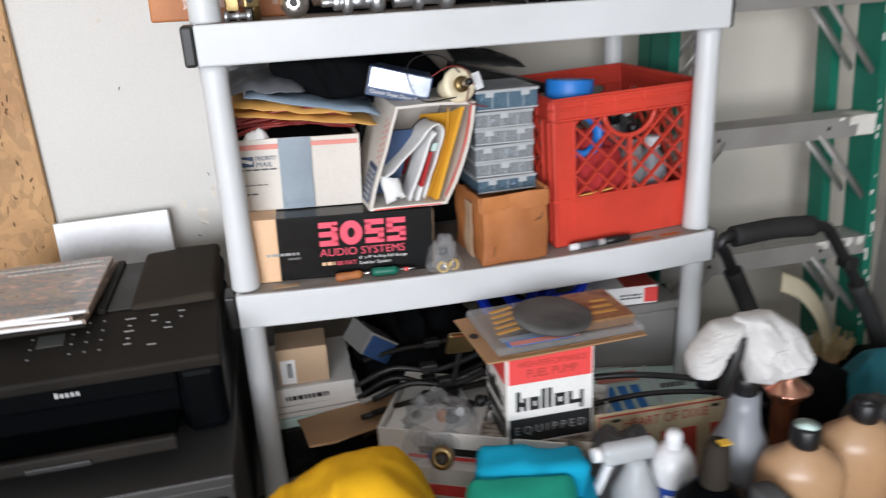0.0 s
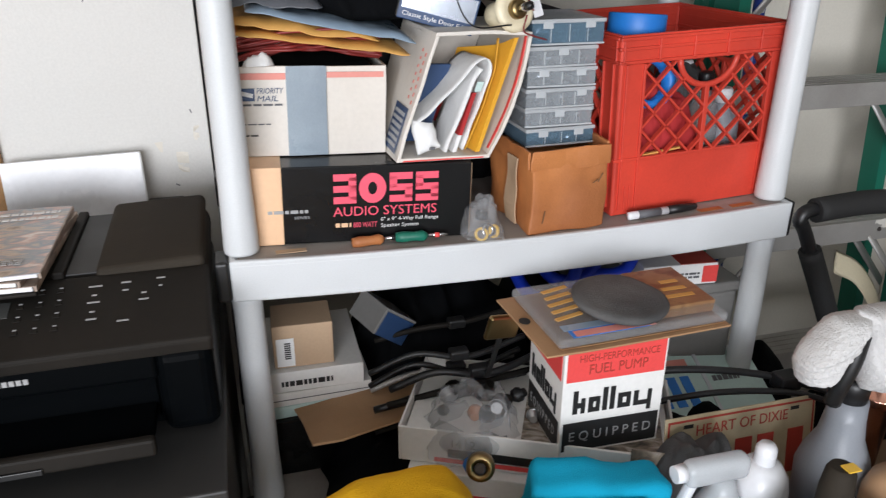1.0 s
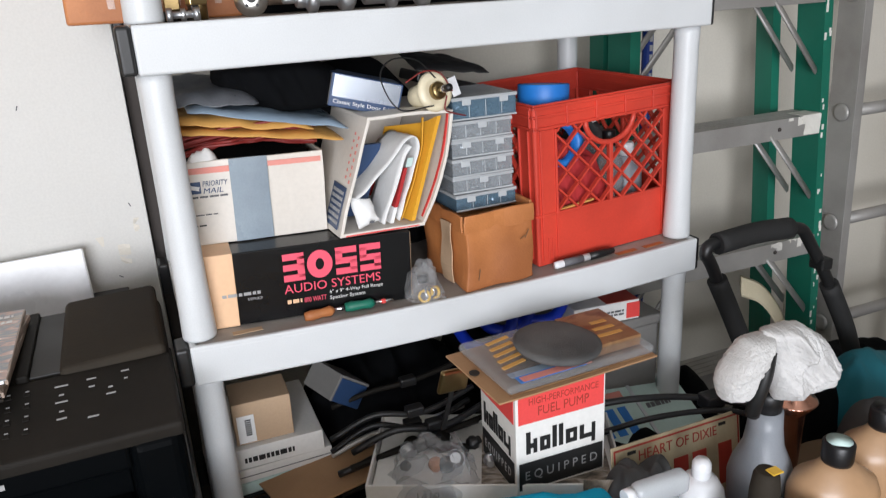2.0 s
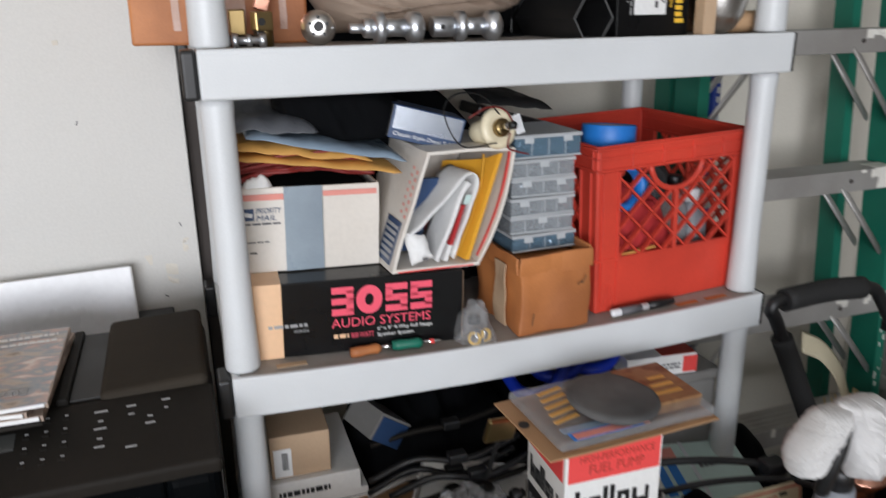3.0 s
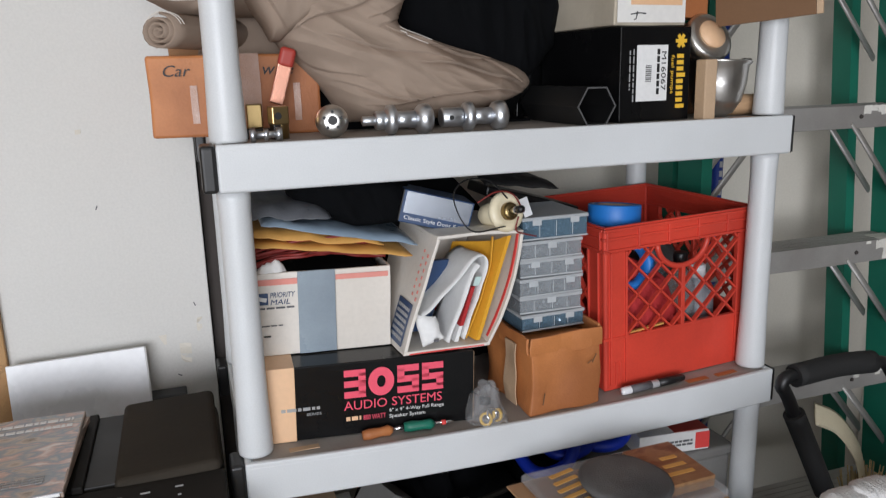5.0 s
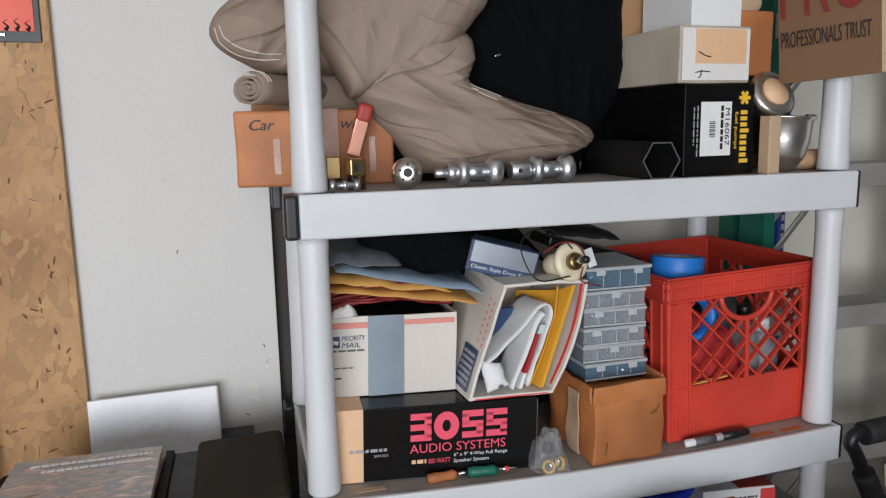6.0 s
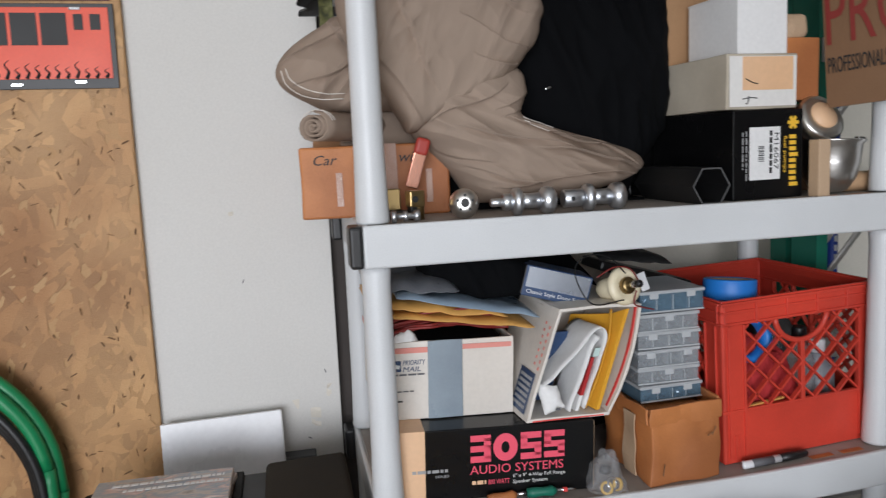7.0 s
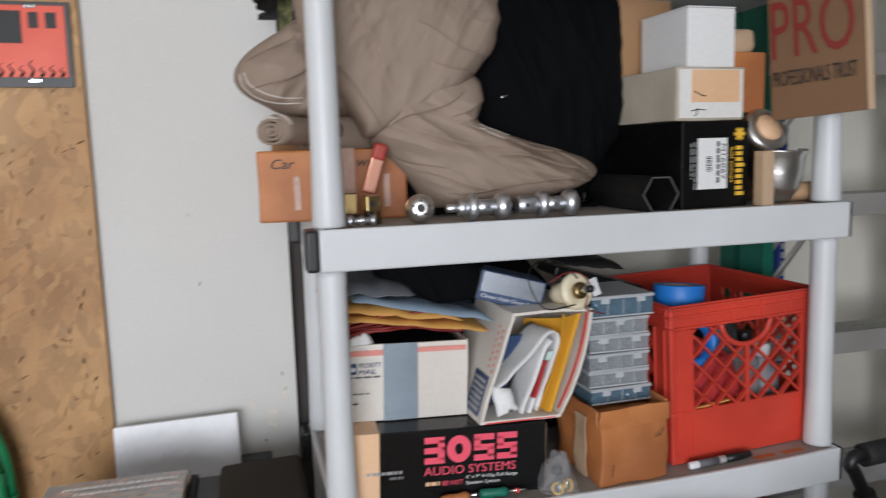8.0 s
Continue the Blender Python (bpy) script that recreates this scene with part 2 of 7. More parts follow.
M = dict(
    wall=mat("wall_paint", (0.66, 0.65, 0.62), (0.55, 0.535, 0.49), 0.7, scale=5, fine=220, bump=0.12, stain=0.22),
    cream=mat("cream_wall", (0.72, 0.68, 0.60), (0.55, 0.51, 0.43), 0.6, scale=6, fine=160, bump=0.1, stain=0.4),
    # darker colour for the unseen walls, so that less light bounces back
    dim=mat("bounce_cut_wall", (0.30, 0.28, 0.25), (0.2, 0.18, 0.16), 0.8, scale=5, fine=150, bump=0.1, stain=0.4),
    concrete=mat("concrete", (0.30, 0.29, 0.27), (0.2, 0.19, 0.18), 0.85, scale=6, fine=120, bump=0.3),
    # near-black for the wall board's shaded end, also for rivets and a coupling core
    darkgap=mat("dark_edge_brown", (0.06, 0.05, 0.045), rough=0.85, scale=20),
    shelf=mat("grey_plastic", (0.66, 0.68, 0.69), (0.52, 0.53, 0.53), 0.42, scale=14, fine=500, bump=0.08, stain=0.35),
    shelftop=mat("dusty_grey_plastic", (0.40, 0.37, 0.34), (0.22, 0.18, 0.15), 0.7, scale=22, fine=300, bump=0.15, stain=0.6),
    black=mat("black_plastic", (0.008, 0.008, 0.009), (0.016, 0.016, 0.015), 0.42, scale=30, bump=0.06, stain=0.4),
    dustblack=mat("dusty_black_plastic", (0.0085, 0.0078, 0.0068), (0.021, 0.018, 0.015), 0.6, scale=14, bump=0.1, stain=0.6, spec=0.12),
    dustbrown=mat("brown_dust_on_black", (0.024, 0.020, 0.0155), (0.045, 0.037, 0.028), 0.75, scale=18, bump=0.12, stain=0.6, spec=0.12),
    gloss=mat("gloss_black", (0.0015, 0.002, 0.0025), (0.003, 0.0035, 0.004), 0.3, scale=10, bump=0.0, stain=0.3, rvar=0.05, spec=0.03),
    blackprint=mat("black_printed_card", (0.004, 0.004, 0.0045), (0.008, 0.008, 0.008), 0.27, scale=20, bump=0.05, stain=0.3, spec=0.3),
    pink=mat("pink_ink", (0.86, 0.10, 0.16), (0.78, 0.09, 0.14), 0.4, bump=0.0, stain=0.1),
    white=mat("white_card", (0.78, 0.77, 0.74), (0.66, 0.64, 0.6), 0.6, scale=16, bump=0.06, stain=0.25),
    paper=mat("white_paper", (0.8, 0.8, 0.79), (0.68, 0.68, 0.67), 0.8, scale=18, bump=0.05, stain=0.25),
    mailer=mat("mail_box_card", (0.74, 0.70, 0.64), (0.60, 0.54, 0.47), 0.6, scale=18, bump=0.08, stain=0.35),
    salmon=mat("salmon_ink", (0.74, 0.27, 0.22), (0.66, 0.3, 0.26), 0.6, bump=0.0, stain=0.3),
    navy=mat("navy_ink", (0.02, 0.05, 0.13), (0.03, 0.07, 0.16), 0.4, bump=0.0, stain=0.3),
    inkgrey=mat("grey_ink", (0.12, 0.12, 0.13), rough=0.6, bump=0.0, stain=0.2),
    ink=mat("black_ink", (0.012, 0.012, 0.012), rough=0.55, bump=0.0, stain=0.1),
    greytape=mat("blue_grey_tape", (0.30, 0.36, 0.41), (0.18, 0.22, 0.26), 0.3, scale=35, bump=0.15, stain=0.5),
    card=mat("cardboard", (0.42, 0.245, 0.125), (0.33, 0.18, 0.085), 0.75, scale=18, fine=260, bump=0.15, stain=0.4),
    cardlight=mat("light_cardboard", (0.52, 0.37, 0.24), (0.44, 0.29, 0.18), 0.75, scale=14, fine=260, bump=0.12, stain=0.35),
    cardred=mat("reddish_cardboard", (0.58, 0.222, 0.070), (0.34, 0.118, 0.038), 0.55, scale=20, fine=260, bump=0.3, stain=0.85),
    # brown card taken darker to hold the lettered sheet's shade; other brown things share it
    kraft=mat("darkened_kraft_card", (0.19, 0.10, 0.048), (0.135, 0.068, 0.03), 0.75, scale=16, fine=260, bump=0.12, stain=0.4),
    peach=mat("peach_card", (0.80, 0.53, 0.33), (0.72, 0.42, 0.22), 0.5, scale=14, bump=0.05, stain=0.4),
    manila=mat("manila_paper", (0.68, 0.37, 0.10), (0.52, 0.25, 0.055), 0.6, scale=26, bump=0.15, stain=0.4),
    yellowenv=mat("yellow_padded_paper", (0.80, 0.41, 0.035), (0.70, 0.32, 0.025), 0.55, scale=26, bump=0.12, stain=0.35),
    bluepack=mat("pale_blue_film", (0.29, 0.38, 0.47), (0.15, 0.20, 0.26), 0.3, scale=26, bump=0.2, stain=0.5),
    greyfilm=mat("grey_film", (0.07, 0.073, 0.08), (0.17, 0.18, 0.20), 0.3, scale=30, bump=0.25, stain=0.6),
    redwire=mat("red_wire", (0.22, 0.022, 0.018), (0.14, 0.012, 0.01), 0.5, bump=0.05),
    red=mat("red_crate_plastic", (0.68, 0.062, 0.036), (0.40, 0.035, 0.022), 0.42, scale=20, fine=240, bump=0.1, stain=0.6),
    redbright=mat("red_ink", (0.78, 0.075, 0.07), (0.72, 0.07, 0.06), 0.45, bump=0.0, stain=0.2),
    redrag=woven("red_cloth", (0.46, 0.04, 0.042), (0.30, 0.024, 0.026), 700),
    bluetape=mat("blue_tape", (0.02, 0.20, 0.62), (0.015, 0.14, 0.5), 0.45, bump=0.05, stain=0.3),
    bluehose=mat("blue_rubber", (0.012, 0.05, 0.62), (0.01, 0.03, 0.42), 0.4, bump=0.05, stain=0.4),
    darkblue=mat("dark_blue_tube", (0.012, 0.035, 0.20), (0.01, 0.02, 0.11), 0.35, bump=0.05),
    clearbox=clear("clear_plastic", (0.58, 0.62, 0.65), 0.14, 0.72),
    clearblue=clear("blue_clear_plastic", (0.20, 0.32, 0.42), 0.14, 0.62),
    boxlid=clear("frosted_plastic", (0.70, 0.73, 0.75), 0.2, 0.42),
    silver=mat("silvery_print", (0.58, 0.62, 0.68), (0.16, 0.18, 0.23), 0.26, 0.75, scale=34, bump=0.05, stain=0.6),
    # red lettering with the sheet's shade mixed into its colour
    shadered=mat("shaded_red_ink", (0.21, 0.018, 0.012), (0.15, 0.014, 0.010), 0.6, bump=0.0, stain=0.3),
    # clear tape whose pinkish-white reflection is put into the base colour
    taper=mat("pale_sheen_tape", (0.52, 0.36, 0.30), (0.42, 0.24, 0.16), 0.16, scale=60, bump=0.5, stain=0.5),
    film=clear("clear_film", (0.70, 0.71, 0.72), 0.1, 0.80),
    chrome=mat("chrome", (0.72, 0.73, 0.75), (0.5, 0.5, 0.52), 0.14, 1.0, scale=20, bump=0.03, stain=0.3),
    zinc=mat("zinc_plate", (0.72, 0.74, 0.77), (0.5, 0.52, 0.55), 0.34, 1.0, scale=60, bump=0.1, stain=0.5),
    steel=mat("brushed_steel", (0.66, 0.64, 0.61), (0.50, 0.48, 0.45), 0.30, 1.0, scale=20, bump=0.1, stain=0.4),
    brass=mat("brass", (0.36, 0.26, 0.12), (0.17, 0.115, 0.05), 0.34, 1.0, scale=40, bump=0.06, stain=0.4),
    copper=mat("copper", (0.86, 0.45, 0.33), (0.7, 0.3, 0.2), 0.25, 1.0, scale=40, bump=0.05, stain=0.3),
    alu=mat("worn_aluminium", (0.46, 0.45, 0.43), (0.32, 0.30, 0.28), 0.5, 0.45, scale=22, fine=350, bump=0.15, stain=0.6),
    green=mat("green_fibreglass", (0.010, 0.17, 0.11), (0.006, 0.11, 0.07), 0.45, scale=20, fine=300, bump=0.1, stain=0.5),
    splash=mat("white_paint_splash", (0.78, 0.76, 0.70), (0.6, 0.58, 0.52), 0.6, scale=60, bump=0.2),
    khaki=woven("khaki_twill", (0.33, 0.255, 0.20), (0.25, 0.19, 0.147), 1400),
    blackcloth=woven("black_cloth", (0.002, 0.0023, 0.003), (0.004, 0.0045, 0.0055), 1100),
    yellowcloth=woven("yellow_microfibre", (0.76, 0.42, 0.015), (0.64, 0.32, 0.01), 600, bump=0.6),
    bluecloth=woven("blue_microfibre", (0.010, 0.38, 0.60), (0.007, 0.28, 0.46), 600, bump=0.6),
    greencloth=woven("green_microfibre", (0.03, 0.50, 0.36), (0.02, 0.4, 0.28), 600, bump=0.6),
    towel=woven("white_terry", (0.62, 0.61, 0.60), (0.48, 0.47, 0.45), 420, bump=0.9),
    greyrag=woven("grey_rag", (0.10, 0.10, 0.10), (0.055, 0.055, 0.055), 500, bump=0.6),
    cream2=mat("ivory_plastic", (0.80, 0.72, 0.52), (0.7, 0.6, 0.4), 0.35, bump=0.03, stain=0.3),
    greybin=mat("grey_bin_plastic", (0.20, 0.195, 0.185), (0.14, 0.135, 0.128), 0.6, scale=14, bump=0.06, stain=0.4),
    cabinet=mat("grey_cabinet_paint", (0.024, 0.0235, 0.0225), (0.015, 0.0145, 0.014), 0.55, scale=8, bump=0.05, stain=0.5),
    bottlegrey=clear("smoky_plastic", (0.30, 0.32, 0.35), 0.35, 0.12),
    tan=mat("tan_bottle_plastic", (0.44, 0.27, 0.15), (0.36, 0.21, 0.11), 0.35, scale=12, bump=0.03, stain=0.25),
    canwhite=mat("white_can", (0.80, 0.81, 0.83), (0.72, 0.73, 0.75), 0.28, scale=10, bump=0.0, stain=0.2),
    labelblue=mat("blue_label", (0.02, 0.07, 0.36), (0.02, 0.05, 0.28), 0.35, bump=0.0),
    mint=mat("mint_plate", (0.56, 0.72, 0.68), (0.45, 0.58, 0.55), 0.45, scale=30, bump=0.05, stain=0.4),
    plate=mat("aged_cream_plate", (0.56, 0.49, 0.33), (0.36, 0.28, 0.17), 0.55, scale=50, bump=0.1, stain=0.7),
    platered=mat("plate_red", (0.42, 0.045, 0.03), (0.3, 0.04, 0.03), 0.5, scale=60, stain=0.5, bump=0.05),
    orange=mat("orange_print", (0.78, 0.065, 0.006), (0.62, 0.036, 0.005), 0.4, scale=24, bump=0.05, stain=0.5),
    maroon=mat("maroon_plate", (0.12, 0.03, 0.03), (0.08, 0.02, 0.02), 0.4, bump=0.04),
    wood=mat("pale_wood", (0.55, 0.36, 0.21), (0.42, 0.25, 0.13), 0.65, scale=30, bump=0.12, stain=0.4, stretch=(1, 1, 0.15)),
    benchwood=mat("bench_board", (0.26, 0.17, 0.10), (0.16, 0.10, 0.06), 0.75, scale=14, bump=0.2, stain=0.6, stretch=(0.2, 1, 1)),
    gold=mat("yellow_ink", (0.85, 0.52, 0.05), (0.8, 0.46, 0.04), 0.45, bump=0.0, stain=0.15),
    greenhose=mat("green_hose", (0.01, 0.24, 0.085), (0.008, 0.16, 0.06), 0.4, bump=0.05, stain=0.3),
    rubber=mat("black_foam", (0.013, 0.013, 0.013), (0.02, 0.02, 0.02), 0.75, scale=60, bump=0.3),
    straw=mat("straw", (0.5, 0.38, 0.2), (0.36, 0.26, 0.13), 0.85, scale=80, bump=0.2, rand=0.3),
    osb=mat("strand_board", (0.46, 0.27, 0.115), (0.38, 0.2, 0.075), 0.6, scale=8, fine=420, bump=0.25, stain=0.45, stretch=(1, 1, 1)),
    strand=mat("wood_strand", (0.54, 0.32, 0.135), (0.30, 0.14, 0.05), 0.55, scale=14, fine=350, bump=0.35, stain=0.6, rand=0.17),
    stranddark=mat("dark_strand", (0.17, 0.085, 0.03), (0.12, 0.055, 0.02), 0.7, scale=20, fine=350, bump=0.25, rand=0.25),
    screen=mat("lcd", (0.05, 0.052, 0.05), rough=0.25, bump=0.0),
    key=mat("pale_marking", (0.36, 0.36, 0.36), rough=0.6, bump=0.0),
    teal=mat("teal_cloth", (0.01, 0.16, 0.20), (0.008, 0.1, 0.14), 0.7, bump=0.2),
    cover1=picture("magazine_cover", [(0.18, 0.15, 0.12), (0.58, 0.50, 0.43), (0.30, 0.36, 0.42), (0.62, 0.45, 0.40), (0.8, 0.74, 0.70)], 22),
    cover2=picture("magazine_back", [(0.2, 0.16, 0.13), (0.4, 0.3, 0.24), (0.5, 0.46, 0.42)], 10),
    blister=picture("blister_print", [(0.12, 0.045, 0.02), (0.30, 0.17, 0.08), (0.2, 0.09, 0.04)], 20, 0.3),
    photoprint=picture("box_print", [(0.03, 0.03, 0.03), (0.25, 0.2, 0.15), (0.6, 0.55, 0.5)], 40, 0.4),
)


# ---- mesh helpers ----
def rb(x0, x1, y0, y1, z0, z1, bev=0.0015, seg=2):
    bm = bmesh.new()
    bmesh.ops.create_cube(bm, size=1, matrix=Matrix.Translation(((x0 + x1) / 2, (y0 + y1) / 2, (z0 + z1) / 2)) @ Matrix.Diagonal((x1 - x0, y1 - y0, z1 - z0, 1)))
    if bev:
        b = min(bev, 0.45 * min(x1 - x0, y1 - y0, z1 - z0))
        bmesh.ops.bevel(bm, geom=bm.edges[:], offset=b, segments=seg, profile=0.5, affect="EDGES")
    return bm


def warp(bm, amp=0.003, freq=14.0, cuts=0, seed=0.0):
    """Slightly dents a mesh so that its faces are no longer flat."""
    if cuts:
        bmesh.ops.subdivide_edges(bm, edges=[e for e in bm.edges if e.calc_length() > 0.02], cuts=cuts, use_grid_fill=True)
    for v in bm.verts:
        v.co += noise.noise_vector(v.co * freq + Vector((seed, seed * 2, 3))) * amp
    return bm


def merge(*bms):
    out = bms[0]
    for b in bms[1:]:
        me = bpy.data.meshes.new("tmp")
        b.to_mesh(me)
        out.from_mesh(me)
        bpy.data.meshes.remove(me)
        b.free()
    return out


def xf(bm, m):
    bmesh.ops.transform(bm, matrix=m, verts=bm.verts)
    return bm


def lathe(profile, n=28, closed=True):
    """Turns (radius, height) pairs round the z axis."""
    bm = bmesh.new()
    rings = []
    for r, z in profile:
        rings.append([bm.verts.new((r * math.cos(2 * math.pi * i / n), r * math.sin(2 * math.pi * i / n), z)) for i in range(n)])
    for a, b in zip(rings, rings[1:]):
        for i in range(n):
            bm.faces.new((a[i], a[(i + 1) % n], b[(i + 1) % n], b[i]))
    if closed:
        bm.faces.new(rings[0][::-1])
        bm.faces.new(rings[-1])
    for f in bm.faces:
        f.smooth = len(f.verts) == 4
    return bm


def spline(pts, per=6):
    p = [Vector(q) for q in pts]
    p = [2 * p[0] - p[1]] + p + [2 * p[-1] - p[-2]]
    out = []
    for i in range(1, len(p) - 2):
        for k in range(per):
            t = k / per
            a, b, c, d = p[i - 1:i + 3]
            out.append(0.5 * (2 * b + (c - a) * t + (2 * a - 5 * b + 4 * c - d) * t * t + (3 * b - a - 3 * c + d) * t ** 3))
    return out + [p[-2]]


def tube(pts, r, n=10, per=6, smooth=True, flat=1.0):
    pts = spline(pts, per) if smooth else [Vector(q) for q in pts]
    bm = bmesh.new()
    rings = []
    ref = None
    for i, p in enumerate(pts):
        d = (pts[min(i + 1, len(pts) - 1)] - pts[max(i - 1, 0)]).normalized()
        if ref is None:
            ref = d.orthogonal().normalized()
        ref = (ref - d * ref.dot(d)).normalized()
        s = d.cross(ref)
        rr = r(i / (len(pts) - 1)) if callable(r) else r
        rings.append([bm.verts.new(p + rr * (math.cos(2 * math.pi * k / n) * ref + flat * math.sin(2 * math.pi * k / n) * s)) for k in range(n)])
    for a, b in zip(rings, rings[1:]):
        for k in range(n):
            bm.faces.new((a[k], a[(k + 1) % n], b[(k + 1) % n], b[k]))
    bm.faces.new(rings[0][::-1])
    bm.faces.new(rings[-1])
    for f in bm.faces:
        f.smooth = len(f.verts) == 4
    return bm


def obj(name, bm, material, smooth=False):
    me = bpy.data.meshes.new(name)
    bmesh.ops.recalc_face_normals(bm, faces=bm.faces)
    bm.to_mesh(me)
    bm.free()
    if smooth:
        me.polygons.foreach_set("use_smooth", [True] * len(me.polygons))
    me.materials.append(material)
    return new(name, me)


def part(name, bm, material, parent, label="", smooth=False):
    ob = obj(name, bm, material, smooth)
    ob.parent = parent
    return tagged(ob, label=label)


def thing(name, label, category, m, group="", kind=""):
    ob = new(name)
    ob.empty_display_size = 0.05
    ob.matrix_basis = m
    return tagged(ob, label=label, category=category, group=group, kind=kind)


def solid(name, bm, material, label, category, m=None, smooth=False, group="", kind=""):
    ob = obj(name, bm, material, smooth)
    ob.matrix_basis = m or Matrix()
    return tagged(ob, label=label, category=category, group=group, kind=kind)


def letters(body, x0, x1, z0, z1, material, parent, y=0.0, name="lettering", face=None, shear=0.0):
    """Built-in font, fitted into a rectangle of the local xz plane and facing -y; face turns it to another side."""
    cu = bpy.data.curves.new(name, "FONT")
    cu.body, cu.extrude, cu.shear, cu.resolution_u = body, 0.0, shear, 3
    tmp = new(name, cu)
    dg = bpy.context.evaluated_depsgraph_get()
    me = bpy.data.meshes.new_from_object(tmp.evaluated_get(dg))
    bpy.data.objects.remove(tmp)
    bpy.data.curves.remove(cu)
    bm = bmesh.new()
    bm.from_mesh(me)
    bpy.data.meshes.remove(me)
    xs, ys = [v.co.x for v in bm.verts], [v.co.y for v in bm.verts]
    lx, hx, ly, hy = min(xs), max(xs), min(ys), max(ys)
    for v in bm.verts:
        v.co = Vector((x0 + (v.co.x - lx) / (hx - lx) * (x1 - x0), y, z0 + (v.co.y - ly) / (hy - ly) * (z1 - z0)))
    ret = bmesh.ops.extrude_face_region(bm, geom=bm.faces[:])
    for v in ret["geom"]:
        if isinstance(v, bmesh.types.BMVert):
            v.co.y += 0.0004
    if face:
        xf(bm, face)
    return part(name, bm, material, parent)


def panel(name, x0, x1, z0, z1, material, parent, y=0.0, label="", face=None, t=0.0008):
    """A thin printed area or label on a front that lies at y."""
    bm = rb(x0, x1, y, y + t, z0, z1, 0)
    if face:
        xf(bm, face)
    return part(name, bm, material, parent, label)


def cloth(rows, y, depth, seed=0, nx=70, nz=60, fold=0.02, freq=9.0, lean=0.6, along=3.0, creases=(), crumple=0.0):
    """A heaped cloth: rows of (z, left x, right x) from the top down give its outline, folds run with lean."""
    zs = [r[0] for r in rows]
    bm = bmesh.new()
    front, back = [], []
    for j in range(nz + 1):
        z = zs[0] + (zs[-1] - zs[0]) * j / nz
        xl = sum(np.interp(-z + o, [-q for q in zs], [r[1] for r in rows]) for o in (-0.02, -0.01, 0, 0.01, 0.02)) / 5
        xr = sum(np.interp(-z + o, [-q for q in zs], [r[2] for r in rows]) for o in (-0.012, -0.006, 0, 0.006, 0.012)) / 5 + 0.006 * noise.noise(Vector((z * 40, 3, seed)))
        wob = noise.noise(Vector((z * 22, seed, 0))) * 0.008
        a, b = [], []
        for i in range(nx + 1):
            s = i / nx
            x = xl + (xr - xl) * s + wob * (1 - 2 * abs(s - 0.5))
            e = max(0.0, 1 - (2 * s - 1) ** 4) ** 0.5 * max(0.0, 1 - (2 * j / nz - 1) ** 8) ** 0.5
            u, w = x * math.cos(lean) - z * math.sin(lean), x * math.sin(lean) + z * math.cos(lean)
            q = Vector((u * freq, w * freq / along, seed))
            q += 0.55 * noise.noise_vector(q * 0.6)
            r1, r2 = abs(noise.noise(q)), abs(noise.noise(q * 2.1 + Vector((5, 1, 2))))
            f = (1 - 2.2 * r1) + 0.5 * (1 - 2.4 * r2) + 0.20 * (1 - 2.8 * abs(noise.noise(q * 4.1 + Vector((2, 7, 1))))) + 0.08 * noise.noise(q * 9)
            yy = y - depth * e * 0.5 - fold * f * e
            if crumple:
                g = Vector((u * 20, w * 7, seed + 5.0))
                g += 0.9 * noise.noise_vector(g * 0.5)
                patch = 0.35 + 0.65 * max(0.0, min(1.0, 0.5 + 1.6 * noise.noise(Vector((x * 9, z * 9, seed)))))
                yy -= crumple * e * patch * ((1 - 3.0 * abs(noise.noise(g))) + 0.45 * (1 - 3.0 * abs(noise.noise(g * 2.3))))
            for x0, z0, x1, z1, amp, wd in creases:
                ln = math.hypot(x1 - x0, z1 - z0)
                tx, tz = (x1 - x0) / ln, (z1 - z0) / ln
                al = (x - x0) * tx + (z - z0) * tz
                d = (z - z0) * tx - (x - x0) * tz + 0.022 * noise.noise(Vector((al * 9, x0 * 30, seed)))
                if -0.03 < al < ln + 0.03:
                    fade = min(1, (al + 0.03) / 0.05, (ln + 0.03 - al) / 0.05)
                    yy -= amp * fade * e * (math.exp(-d / wd) if d > 0 else -0.7 * math.exp(d / (wd * 0.6)))
            a.append(bm.verts.new((x, yy, z)))
            b.append(bm.verts.new((x, y + depth * 0.5 * e, z)) if 0 < i < nx and 0 < j < nz else a[-1])
        front.append(a)
        back.append(b)
    for g in (front, back):
        for j in range(nz):
            for i in range(nx):
                vs = []
                for v in (g[j][i], g[j][i + 1], g[j + 1][i + 1], g[j + 1][i]):
                    if v not in vs:
                        vs.append(v)
                try:
                    bm.faces.new(vs)
                except ValueError:
                    pass
    for f in bm.faces:
        f.smooth = True
    return bm


